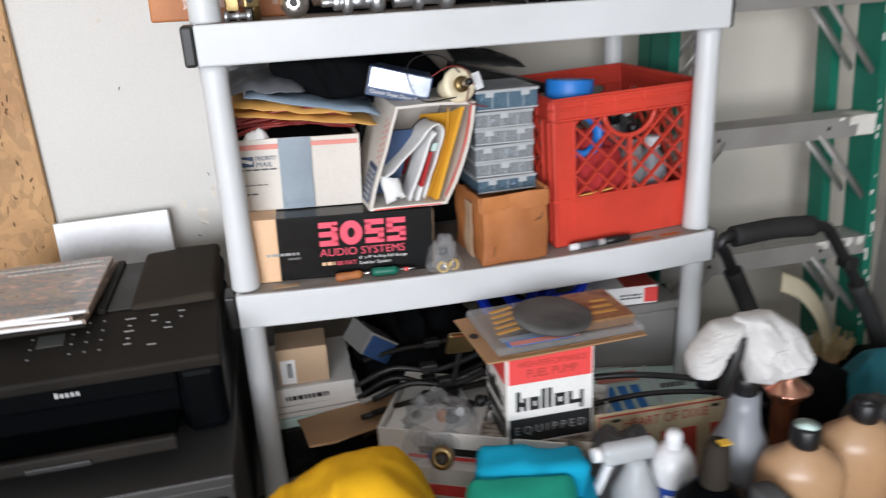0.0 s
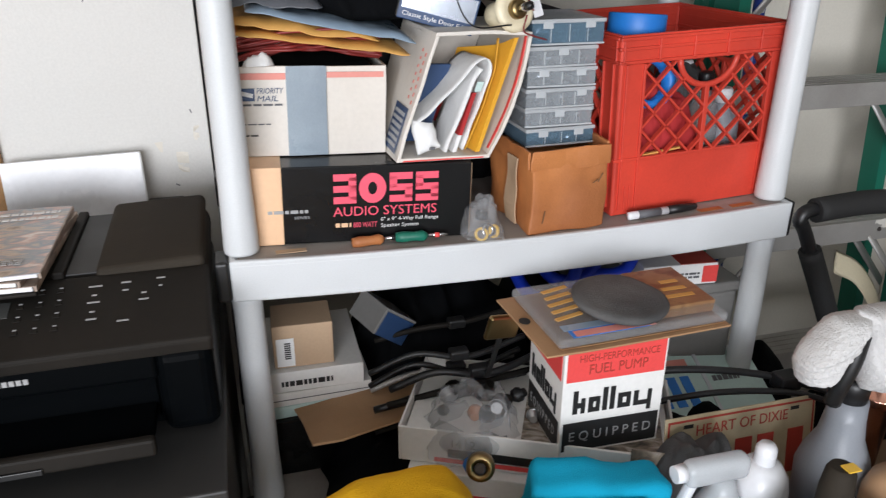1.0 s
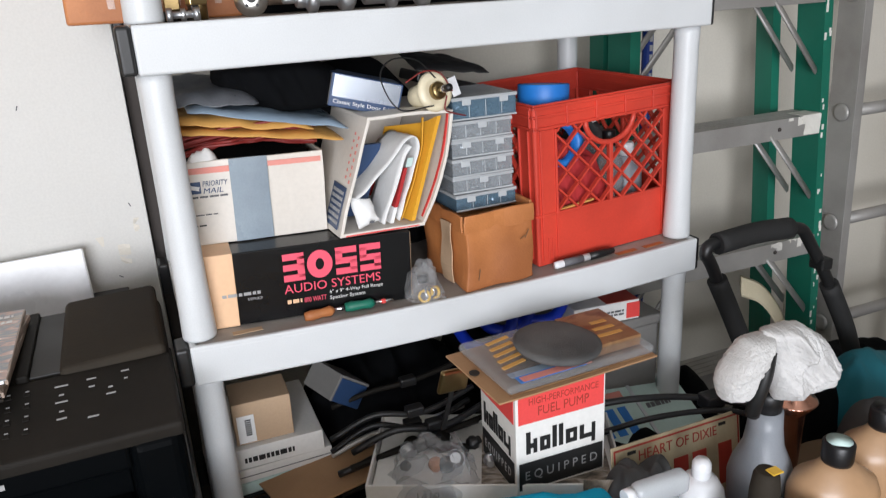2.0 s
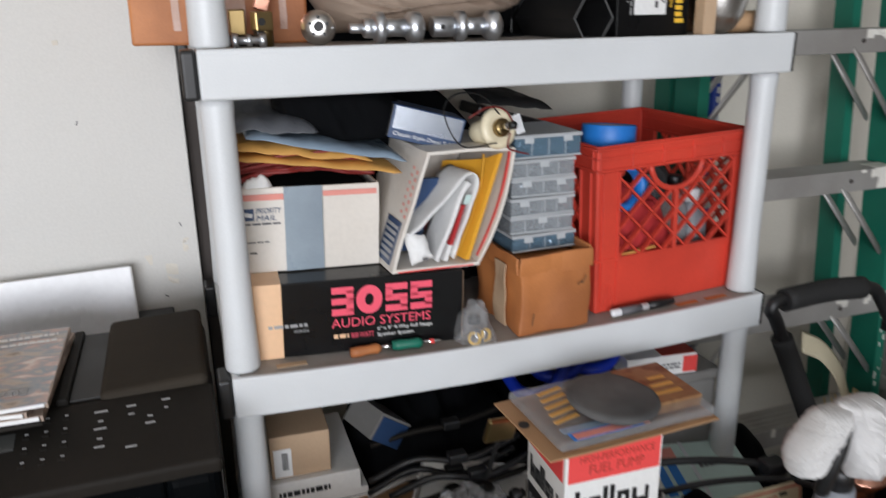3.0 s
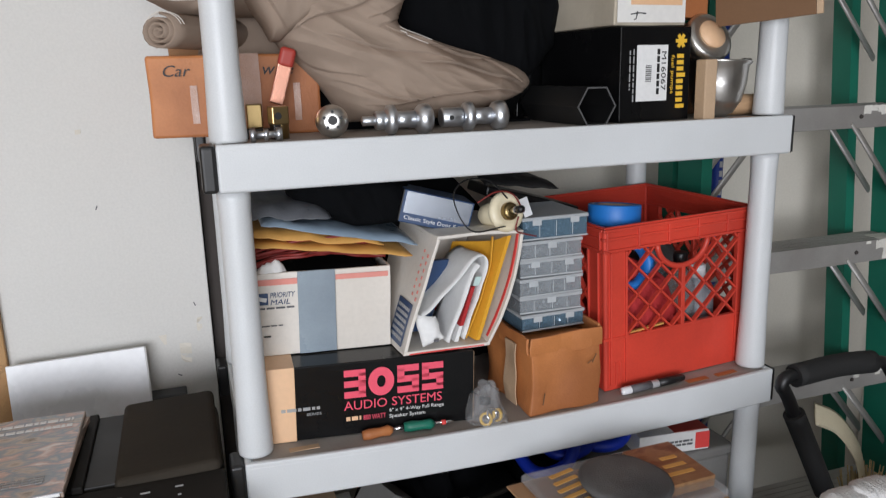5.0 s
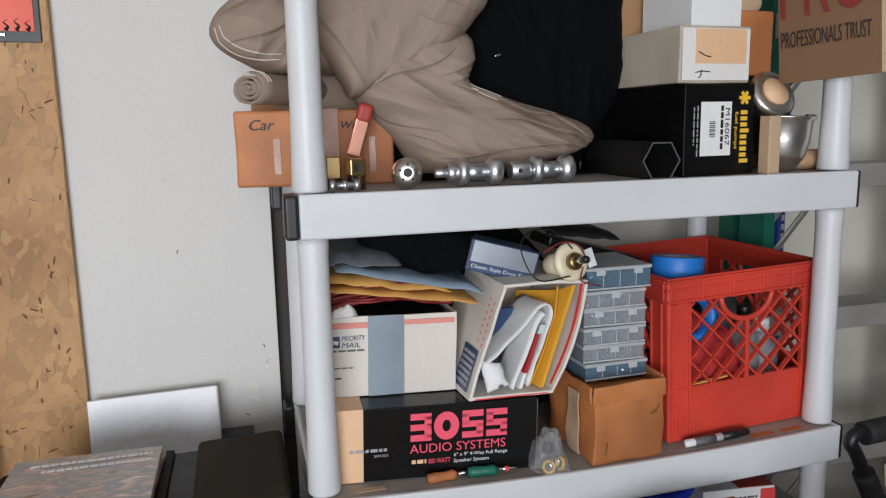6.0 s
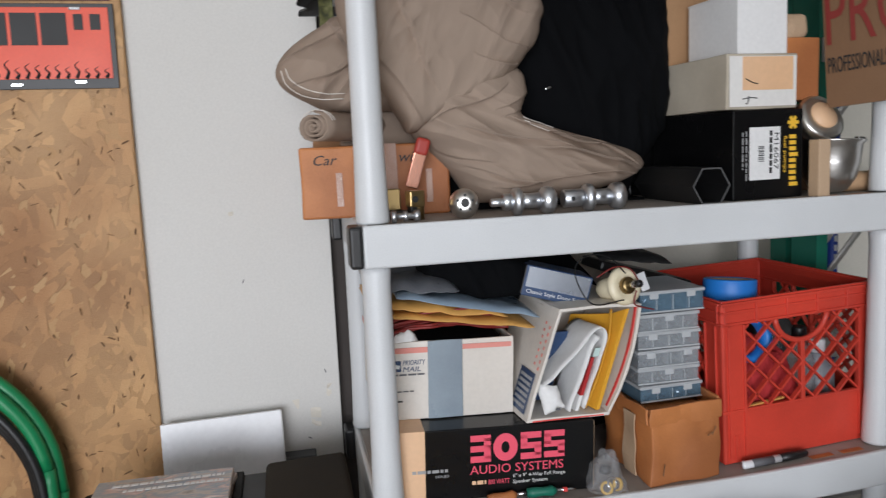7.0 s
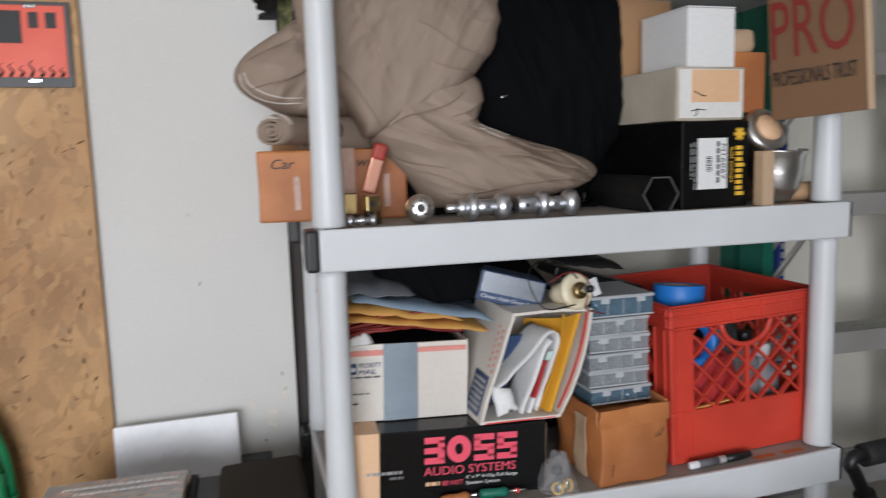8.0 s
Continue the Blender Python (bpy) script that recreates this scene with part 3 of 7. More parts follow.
def drape(cx, cy, z0, sx, sy, h, seed=0, n=48, fold=0.012, freq=16.0, power=2.6):
    """A soft heap of cloth lying on z0."""
    bm = bmesh.new()
    g = []
    for j in range(n + 1):
        row = []
        for i in range(n + 1):
            u, v = 2 * i / n - 1, 2 * j / n - 1
            ang = math.atan2(v, u)
            rim = 1 + 0.14 * noise.noise(Vector((math.cos(ang) * 2, math.sin(ang) * 2, seed)))
            r = (abs(u) ** power + abs(v) ** power) ** (1 / power)
            e = max(0.0, 1 - r ** 3.5)
            q = Vector((u * sx * freq, v * sy * freq * 0.5, seed + 3.1))
            q += 0.6 * noise.noise_vector(q * 0.6)
            f = (1 - 2 * abs(noise.noise(q))) + 0.4 * noise.noise(q * 2.7)
            row.append(bm.verts.new((cx + u * sx * rim, cy + v * sy * rim, z0 + 0.003 + e * h * (0.85 + 0.15 * noise.noise(q * 0.5)) + fold * f * min(1, e * 2 + 0.1))))
        g.append(row)
    low = [[bm.verts.new((v.co.x, v.co.y, z0)) for v in (row if k in (0, n) else (row[0], row[-1]))] for k, row in enumerate(g)]
    for j in range(n):
        for i in range(n):
            bm.faces.new((g[j][i], g[j][i + 1], g[j + 1][i + 1], g[j + 1][i]))
    for i in range(n):
        bm.faces.new((low[0][i], low[0][i + 1], g[0][i + 1], g[0][i]))
        bm.faces.new((g[n][i], g[n][i + 1], low[n][i + 1], low[n][i]))
        for k in (0, -1):
            bm.faces.new((g[i][k], g[i + 1][k], low[i + 1][k], low[i][k]))
    for f in bm.faces:
        f.smooth = True
    return bm


def carton(name, label, w, d, h, material, m, bev=0.002, dent=0.0015, cat="box", group=""):
    """A closed carton with its origin at the middle of its base."""
    t = thing(name, label, cat, m, group)
    part("body", warp(rb(-w / 2, w / 2, -d / 2, d / 2, 0, h, bev), dent, 12, 3, w * 50), material, t)
    return t


def bars(parent, x0, x1, z0, z1, rows, material, y, name="text_line", seed=1, face=None):
    """Small print that cannot be read: plain bars of its size."""
    rnd = random.Random(seed)
    bm = bmesh.new()
    hh = (z1 - z0) / rows
    for k in range(rows):
        x = x0
        while x < x1 - 0.002:
            w = min(rnd.uniform(0.004, 0.014), x1 - x)
            zz = z1 - (k + 0.8) * hh
            bm = merge(bm, rb(x, x + w, y, y + 0.0006, zz, zz + hh * 0.55, 0))
            x += w + 0.0022
    if face:
        xf(bm, face)
    return part(name, bm, material, parent)


# ---- the room ----
def slab(name, x0, x1, y0, y1, z0, z1, material, label, bev=0.0):
    return solid(name, rb(x0, x1, y0, y1, z0, z1, bev), material, label, name.split("_")[0], kind="structure")


slab("floor", -3.2, 4.0, -4.1, 0.72, -0.1, 0.0, M["concrete"], "grey worn concrete garage floor slab")
slab("ground", -40, 40, -60, -4.1, -0.12, -0.02, M["concrete"], "pale concrete drive outside the garage")
slab("wall_north", -3.2, 4.0, 0.60, 0.72, 0.0, 2.7, M["cream"], "cream painted garage wall behind the ladders")
# unseen closing walls, coloured dark to hold down the fill light
slab("wall_west", -3.32, -3.2, -4.1, 0.72, 0.0, 2.7, M["dim"], "unseen garage side wall, darkened to cut bounced light")
slab("wall_east", 4.0, 4.12, -4.1, 0.72, 0.0, 2.7, M["dim"], "unseen garage side wall, darkened to cut bounced light")
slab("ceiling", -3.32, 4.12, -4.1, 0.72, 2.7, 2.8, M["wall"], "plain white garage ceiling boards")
slab("wall_south", 0.75, 4.0, -4.1, -4.0, 0.0, 2.7, M["dim"], "unseen wall beside the door opening, darkened to cut bounced light")
slab("wall_corner", -3.2, -2.65, -4.1, -4.0, 0.0, 2.7, M["dim"], "unseen wall strip beside the door, darkened to cut bounced light")
slab("wall_lintel", -2.65, 0.75, -4.1, -4.0, 2.2, 2.7, M["dim"], "unseen wall above the door opening, darkened to cut bounced light")
wp = thing("wall_panel", "white painted wall board with small scuffs", "wall", Matrix(), kind="structure")
part("board", rb(-3.2, -0.022, 0.472, 0.600, 0.0, 2.7, 0.002), M["wall"], wp)
# dark strip: the shade on the board's end, put into the colour
part("stud", rb(-0.020, 0.012, 0.50, 0.598, 0.0, 2.7, 0.001), M["darkgap"], wp)
for k, (sx, sz) in enumerate(((-0.09, 0.86), (-0.05, 1.0), (-0.2, 1.2))):
    part("scuff", xf(rb(-0.004, 0.004, 0.4712, 0.4722, -0.001, 0.001, 0), pose(sx, 0, sz, 0, 30 + 40 * k, 0)), M["inkgrey"], wp)
for k, (sx, sz, w, h) in enumerate(((-0.075, 0.905, 0.010, 0.020), (-0.115, 0.935, 0.006, 0.010), (-0.045, 0.96, 0.005, 0.014), (-0.215, 1.335, 0.004, 0.006))):
    part("scuff", warp(rb(sx - w, sx + w, 0.4714, 0.4722, sz - h, sz + h, 0), 0.004, 90, 3, k), M["cream"], wp, "faint yellowish stain")
for sx in (0.62, 1.22, 1.83, 2.45):
    slab("trim", sx, sx + 0.012, 0.594, 0.602, 0.0, 2.7, M["cream"], "narrow vertical batten on the cream wall")

# strand board fixed over the white wall
osb = thing("strand_board", "golden oriented strand board fixed over the wall", "board", Matrix(), kind="structure")
part("board", rb(-3.0, -0.378, 0.458, 0.471, 0.0, 2.6, 0.002), M["osb"], osb)


def strands(x0, x1, z0, z1, count, seed, big):
    rnd = random.Random(seed)
    verts, faces = [], []
    for k in range(count):
        cx, cz = rnd.uniform(x0, x1), rnd.uniform(z0, z1)
        ln, wd = (rnd.uniform(0.035, 0.10), rnd.uniform(0.012, 0.032)) if big else (rnd.uniform(0.006, 0.02), rnd.uniform(0.0015, 0.004))
        a = rnd.gauss(1.2, 0.75)
        y = 0.4575 - rnd.uniform(0.0001, 0.0014) - (0.0016 if not big else 0)
        ca, sa = math.cos(a), math.sin(a)
        base = len(verts)
        out = [(-1, -0.6), (-0.5, -1), (0.6, -0.9), (1, -0.3), (0.9, 0.7), (0.2, 1), (-0.7, 0.8)]
        tx, tz = rnd.uniform(-0.015, 0.015), rnd.uniform(-0.015, 0.015)
        for px, pz in out:
            px, pz = px * ln / 2 * rnd.uniform(0.8, 1.1), pz * wd / 2 * rnd.uniform(0.7, 1.1)
            qx, qz = px * ca - pz * sa, px * sa + pz * ca
            verts.append((min(cx + qx, -0.3795), y + qx * tx + qz * tz, cz + qz))
        faces.append(tuple(range(base, base + 7)))
    me = bpy.data.meshes.new("strand")
    me.from_pydata(verts, [], faces)
    return me


for seed, (count, big, key) in enumerate(((1700, True, "strand"), (300, False, "stranddark"))):
    me = strands(-0.86, -0.382, 0.72, 1.95, count, seed + 4, big)
    me.materials.append(M[key])
    so = new("strand", me)
    so.parent = osb
    tagged(so, label="pressed wood strands of the board", kind="stuff")

# ---- grey plastic shelving unit ----
unit = thing("shelving_unit", "grey plastic shelving unit with round posts, crowded shelves", "shelf", Matrix())
DECKS = (0.075, 0.448, 0.893, 1.340, 1.778)


def deck_mesh():
    bm = rb(-0.002, 0.916, 0.0, 0.457, -0.063, -0.004, 0.004, 3)
    rim = [rb(-0.0018, 0.9158, 0.0002, 0.010, -0.012, 0.0, 0.003), rb(-0.0018, 0.9158, 0.447, 0.4568, -0.012, 0.0, 0.003), rb(-0.0018, 0.008, 0.006, 0.45, -0.012, 0.0, 0.003), rb(0.906, 0.9158, 0.006, 0.45, -0.012, 0.0, 0.003)]
    return merge(bm, *rim)


dm = None
for z in DECKS:
    if dm is None:
        d = part("deck", deck_mesh(), M["shelf"], unit, "pale grey plastic shelf with a deep front lip")
        dm = d.data
    else:
        d = new("deck", dm)
        d.parent = unit
        tagged(d, label="pale grey plastic shelf with a deep front lip")
    d.location = (0, 0, z)
    if z == 0.893:
        # this shelf sags a little under its load
        d.data = dm.copy()
        bm = bmesh.new()
        bm.from_mesh(d.data)
        bmesh.ops.subdivide_edges(bm, edges=[e for e in bm.edges if e.calc_length() > 0.5], cuts=16, use_grid_fill=True)
        for v in bm.verts:
            v.co.z -= 0.0125 * max(0.0, 1 - (2 * v.co.x / 0.914 - 1) ** 2)
        bm.to_mesh(d.data)
        bm.free()
    top = rb(0.010, 0.904, 0.012, 0.445, -0.004, -0.0022, 0)
    if z == 0.893:
        bmesh.ops.subdivide_edges(top, edges=[e for e in top.edges if e.calc_length() > 0.5], cuts=16, use_grid_fill=True)
        for v in top.verts:
            v.co.z -= 0.0125 * max(0.0, 1 - (2 * v.co.x / 0.914 - 1) ** 2)
    tp = part("deck_surface", top, M["shelftop"], d, "dusty brownish top of the shelf")
    for sx in (0.775, 0.835):
        part("slot", xf(rb(-0.022, 0.022, -0.006, 0.006, -0.0021, -0.0012, 0.0004), pose(sx, 0.028, -0.0125 * max(0.0, 1 - (2 * sx / 0.914 - 1) ** 2) if z == 0.893 else 0, 0, -1.5 if z == 0.893 else 0, 3)), M["cardred"], d)
    for x0, x1, y0, y1 in ((-0.022, -0.0022, 0.0006, 0.05), (0.9162, 0.923, 0.003, 0.05), (-0.021, -0.0022, 0.40, 0.452)):
        part("corner_cap", rb(x0, x1, y0, y1, -0.0625, -0.0006, 0.005, 3), M["black"], d, "black plastic corner cap")
POSTS = [(0.017, 0.037), (0.895, 0.037), (0.022, 0.420), (0.893, 0.420)]
pm = {}
for a, b in zip(DECKS, DECKS[1:]):
    for x, y in POSTS:
        key = round(b - a, 3)
        h = b - a - 0.064
        if key not in pm:
            q = part("post", lathe([(0.0, 0.0), (0.0245, 0.0), (0.025, 0.004), (0.0225, 0.10), (0.0215, h - 0.03), (0.0225, h - 0.012), (0.0225, h), (0.0, h)], 32, False), M["shelf"], unit, smooth=True)
            pm[key] = q.data
        else:
            q = new("post", pm[key])
            q.parent = unit
        q.location = (x, y, a + 0.0005)
for x, y in POSTS:
    q = part("foot", lathe([(0.026, 0), (0.026, 0.012), (0.022, 0.012)], 24), M["shelf"], unit)
    q.location = (x, y, 0.0)

# ---- lower shelf: speaker carton ----
LZ = 0.8868
boss = thing("speaker_carton", "glossy black speaker carton with peach end and pink print", "box", pose(0.2, 0.163, LZ - 0.0022, 0, 1.7, -3.2))
W, H, Y = 0.325, 0.117, -0.115
part("body", warp(rb(-W / 2, W / 2, Y, 0.115, 0, H, 0.002), 0.001, 10, 3), M["blackprint"], boss)
part("end_band", rb(-W / 2 - 0.0014, -W / 2 + 0.047, Y - 0.0022, 0.1155, 0.0005, H + 0.0012, 0.0012), M["peach"], boss, "peach coloured printed end")
part("edge", rb(W / 2 - 0.004, W / 2 + 0.0022, Y + 0.004, 0.113, 0.003, H - 0.003, 0.001), M["cardlight"], boss, "bare cardboard edge of the carton")
y = Y - 0.0022
for i, (x0, x1) in enumerate(((-0.043, -0.010), (-0.006, 0.034), (0.039, 0.073), (0.078, 0.112))):
    pieces = []
    if i == 1:
        ring = bmesh.new()
        vs = []
        for k in range(28):
            a = 2 * math.pi * k / 28
            for r, yy in ((1.0, 0), (0.42, 0), (0.42, 0.001), (1.0, 0.001)):
                vs.append(ring.verts.new(((x0 + x1) / 2 + r * math.cos(a) * (x1 - x0) / 2 * (1 if r == 1 else 0.8), y + yy, 0.083 + r * math.sin(a) * 0.023)))
        for k in range(28):
            for c in range(4):
                ring.faces.new((vs[4 * k + c], vs[4 * k + (c + 1) % 4], vs[(4 * k + 4 + (c + 1) % 4) % 112], vs[(4 * k + 4 + c) % 112]))
        pieces = [ring]
    else:
        pieces = [rb(x0, x1, y, y + 0.001, 0.0605, 0.0710, 0), rb(x0, x1, y, y + 0.001, 0.0780, 0.0880, 0), rb(x0, x1, y, y + 0.001, 0.0950, 0.1055, 0)]
        pieces.append(rb(x1 - 0.011, x1, y, y + 0.001, 0.066, 0.083, 0))
        pieces.append(rb(x0 if i else x1 - 0.011, x0 + 0.011 if i else x1, y, y + 0.001, 0.083, 0.1, 0))
    part("logo_block", merge(*pieces), M["pink"], boss)
letters("AUDIO SYSTEMS", -0.044, 0.110, 0.041, 0.0555, M["pink"], boss, y)
bars(boss, -0.041, -0.018, 0.0215, 0.033, 1, M["peach"], y, seed=3)
letters("800 WATT", -0.0145, 0.0205, 0.0225, 0.0305, M["pink"], boss, y)
letters('6" x 9" 4-Way Full Range', 0.026, 0.113, 0.0295, 0.037, M["paper"], boss, y)
letters("Speaker System", 0.026, 0.083, 0.0195, 0.027, M["paper"], boss, y)
bars(boss, -0.137, -0.08, 0.047, 0.056, 1, M["key"], y - 0.0006, seed=8)
letters("SERIES", -0.1, -0.078, 0.040, 0.044, M["key"], boss, y - 0.0003)

# ---- mail carton with tape, open top ----
mail = thing("mail_carton", "white postal carton with salmon stripe and grey tape", "box", pose(0.133, 0.233, LZ + 0.1185, 0, 1.7, -2))
W, H, Y = 0.228, 0.130, -0.125
part("front", warp(rb(-W / 2, W / 2, Y, Y + 0.004, 0, H, 0.001), 0.002, 14, 5), M["mailer"], mail)
part("back", rb(-W / 2, W / 2, 0.121, 0.125, 0, H, 0.001), M["mailer"], mail)
part("side", warp(rb(-W / 2, -W / 2 + 0.004, Y + 0.004, 0.121, 0, H + 0.01, 0.001), 0.003, 12, 4), M["mailer"], mail)
part("side", warp(rb(W / 2 - 0.004, W / 2, Y + 0.004, 0.121, 0, H, 0.001), 0.002, 12, 4), M["mailer"], mail)
part("bottom", rb(-W / 2 + 0.004, W / 2 - 0.004, Y + 0.004, 0.121, 0, 0.004, 0), M["mailer"], mail)
y = Y - 0.0026
panel("stripe", -W / 2 + 0.002, -0.03, 0.112, 0.121, M["salmon"], mail, y)
panel("stripe", 0.028, W / 2 - 0.004, 0.114, 0.122, M["salmon"], mail, y)
part("tape", warp(rb(-0.03, 0.027, y - 0.0012, y + 0.001, 0.001, H + 0.001, 0), 0.0008, 20, 6), M["greytape"], mail, "shiny blue-grey packing tape")
panel("emblem", -0.103, -0.074, 0.082, 0.1, M["navy"], mail, y, "navy emblem with a pale wing")
part("emblem_wing", xf(rb(-0.011, 0.011, y - 0.0008, y, -0.003, 0.003, 0), pose(-0.087, 0, 0.092, 0, 14, 0)), M["paper"], mail)
letters("PRIORITY", -0.071, -0.034, 0.0925, 0.1005, M["navy"], mail, y, shear=0.2)
letters("MAIL", -0.071, -0.042, 0.0815, 0.0895, M["navy"], mail, y, shear=0.2)
bars(mail, -0.103, -0.034, 0.074, 0.079, 1, M["inkgrey"], y, seed=5)
bars(mail, -0.1, -0.05, 0.047, 0.050, 1, M["inkgrey"], y, seed=6)
bars(mail, -0.1, -0.07, 0.030, 0.034, 1, M["ink"], y, seed=7)
panel("stripe", Y + 0.01, 0.1, 0.118, 0.127, M["salmon"], mail, 0, face=pose(-W / 2 - 0.0045, 0, 0, 0, 0, -90))

# red wire bundle and crumpled paper in it
wires = thing("wire_bundle", "bundle of dark red wire loops", "wire", pose(0.14, 0.22, LZ + 0.25))
rnd = random.Random(5)
for k in range(16):
    pts = []
    o = rnd.uniform(-0.02, 0.02)
    for i in range(7):
        pts.append((-0.10 + 0.2 * i / 6 + rnd.uniform(-0.006, 0.006), -0.085 + o + rnd.uniform(-0.01, 0.01), 0.003 + k * 0.0022 + 0.014 * math.sin(math.pi * i / 6) + rnd.uniform(-0.003, 0.003)))
    part("wire", tube(pts, 0.0024, 6, 5), M["redwire"], wires)
solid("crumpled_paper", warp(merge(drape(0.066, 0.125, LZ + 0.245, 0.022, 0.012, 0.016, 4, 18, 0.006, 60)), 0.004, 60), M["paper"], "crumpled white paper stuck in the carton", "paper")
# black filler block added inside the carton under the wires
solid("carton_filling", rb(0.03, 0.235, 0.125, 0.345, LZ + 0.125, LZ + 0.246, 0.01), M["blackcloth"], "black filler block inside the postal carton", "cloth")


# envelopes and film packs lying on top
def envelope(name, label, material, corners, thick, seed, amp=0.006):
    """A limp flat packet between four corners, with wrinkles."""
    a, b, c, d = [Vector(q) for q in corners]
    n = 22
    bm = bmesh.new()
    top, low = [], []
    for j in range(n + 1):
        rt, rl = [], []
        for i in range(n + 1):
            s, t = i / n, j / n
            p = (a * (1 - s) + b * s) * (1 - t) + (d * (1 - s) + c * s) * t
            w = noise.noise(Vector((s * 4, t * 2.5, seed))) * amp + noise.noise(Vector((s * 11, t * 7, seed + 9))) * amp * 0.4
            e = (max(0, 1 - (2 * s - 1) ** 6) * max(0, 1 - (2 * t - 1) ** 6)) ** 0.5
            rt.append(bm.verts.new(p + Vector((0, 0, w + thick * e))))
            rl.append(bm.verts.new(p + Vector((0, 0, w - 0.0015))))
        top.append(rt)
        low.append(rl)
    for j in range(n):
        for i in range(n):
            bm.faces.new((top[j][i], top[j][i + 1], top[j + 1][i + 1], top[j + 1][i]))
            bm.faces.new((low[j][i + 1], low[j][i], low[j + 1][i], low[j + 1][i + 1]))
    for i in range(n):
        bm.faces.new((low[0][i], low[0][i + 1], top[0][i + 1], top[0][i]))
        bm.faces.new((top[n][i], top[n][i + 1], low[n][i + 1], low[n][i]))
        bm.faces.new((top[i][0], top[i + 1][0], low[i + 1][0], low[i][0]))
        bm.faces.new((low[i][n], low[i + 1][n], top[i + 1][n], top[i][n]))
    for f in bm.faces:
        f.smooth = True
    return solid(name, bm, material, label, "envelope")


Z = LZ
envelope("padded_envelope", "tan padded paper envelope with wrinkles", M["manila"], ((0.02, 0.10, Z + 0.300), (0.278, 0.085, Z + 0.262), (0.275, 0.32, Z + 0.275), (0.02, 0.36, Z + 0.30)), 0.007, 1, 0.005)
envelope("padded_envelope", "yellow-brown padded envelope lying under film packs", M["manila"], ((0.015, 0.105, Z + 0.313), (0.235, 0.092, Z + 0.282), (0.25, 0.30, Z + 0.29), (0.02, 0.35, Z + 0.31)), 0.009, 2, 0.006)
envelope("film_pack", "pale blue plastic film pack on the envelopes", M["bluepack"], ((0.055, 0.10, Z + 0.326), (0.287, 0.085, Z + 0.278), (0.29, 0.27, Z + 0.288), (0.06, 0.33, Z + 0.322)), 0.010, 3, 0.005)
envelope("film_pack", "wrinkled grey plastic film pack on top", M["greyfilm"], ((0.01, 0.125, Z + 0.332), (0.16, 0.11, Z + 0.328), (0.18, 0.33, Z + 0.345), (0.02, 0.37, Z + 0.345)), 0.016, 4, 0.008)
solid("black_bag", cloth([(Z + 0.385, 0.12, 0.24), (Z + 0.37, 0.10, 0.30), (Z + 0.35, 0.10, 0.31), (Z + 0.32, 0.14, 0.30), (Z + 0.30, 0.2, 0.29)], 0.21, 0.16, 7, 40, 30, 0.012, 14, -0.4), M["blackcloth"], "crumpled black bag on the envelopes", "bag")
envelope("black_sleeve", "flat black plastic sleeve lying behind the parts boxes", M["black"], ((0.475, 0.27, Z + 0.335), (0.62, 0.26, Z + 0.318), (0.62, 0.36, Z + 0.325), (0.475, 0.37, Z + 0.362)), 0.012, 5, 0.004)
solid("black_bag", drape(0.28, 0.31, Z + 0.27, 0.2, 0.09, 0.10, 11, 30), M["blackcloth"], "black bag heaped at the back of the shelf", "bag")
# black block added to fill the back of the shelf below the bag
solid("carton_filling", rb(0.26, 0.47, 0.27, 0.44, Z, Z + 0.272, 0.01), M["blackprint"], "black filler block standing behind the other cartons", "box")

# ---- open postal box lying on its side with mail in it ----
opn = thing("open_mail_box", "open white postal box full of letters, lying tilted", "box", pose(0.318, 0.046, LZ + 0.1135, 0, 1.7, 2))
W, H, D, th = 0.146, 0.184, 0.19, 0.0055
part("bottom", warp(rb(-W / 2, W / 2, 0, D, 0, th, 0.001), 0.002, 16, 4), M["mailer"], opn)
part("top", warp(rb(-W / 2, W / 2, 0, D, H - th, H, 0.001), 0.004, 14, 4), M["mailer"], opn)
part("side", warp(rb(-W / 2, -W / 2 + th, 0, D, th, H - th, 0.001), 0.002, 16, 4), M["mailer"], opn)
part("side", warp(rb(W / 2 - th, W / 2, 0, D, th, H - th, 0.001), 0.004, 16, 4), M["mailer"], opn)
part("back", rb(-W / 2 + th, W / 2 - th, D - th, D, th, H - th, 0), M["mailer"], opn)
sd = pose(-W / 2 - 0.0028, 0, 0, 0, 0, -90)
panel("side_label", -0.075, -0.015, 0.01, 0.075, M["navy"], opn, 0, face=sd)
bars(opn, -0.07, -0.02, 0.015, 0.07, 6, M["key"], -0.0007, seed=2, face=sd)
for k in range(7):
    part("print_dot", rb(-0.012, -0.007, -0.0006, 0.0002, 0.083 + k * 0.011, 0.088 + k * 0.011, 0), M["salmon"], opn).matrix_basis = sd
    part("print_dot", rb(-0.03, -0.025, -0.0006, 0.0002, 0.088 + k * 0.011, 0.092 + k * 0.011, 0), M["salmon"], opn).matrix_basis = sd
part("red_edge", rb(-W / 2 + 0.01, W / 2 - 0.012, -0.001, 0.0, 0.0008, 0.0026, 0), M["redbright"], opn)
part("red_edge", rb(W / 2 - th - 0.0015, W / 2 - th - 0.0002, 0.008, 0.015, 0.012, H - 0.008, 0), M["redbright"], opn)


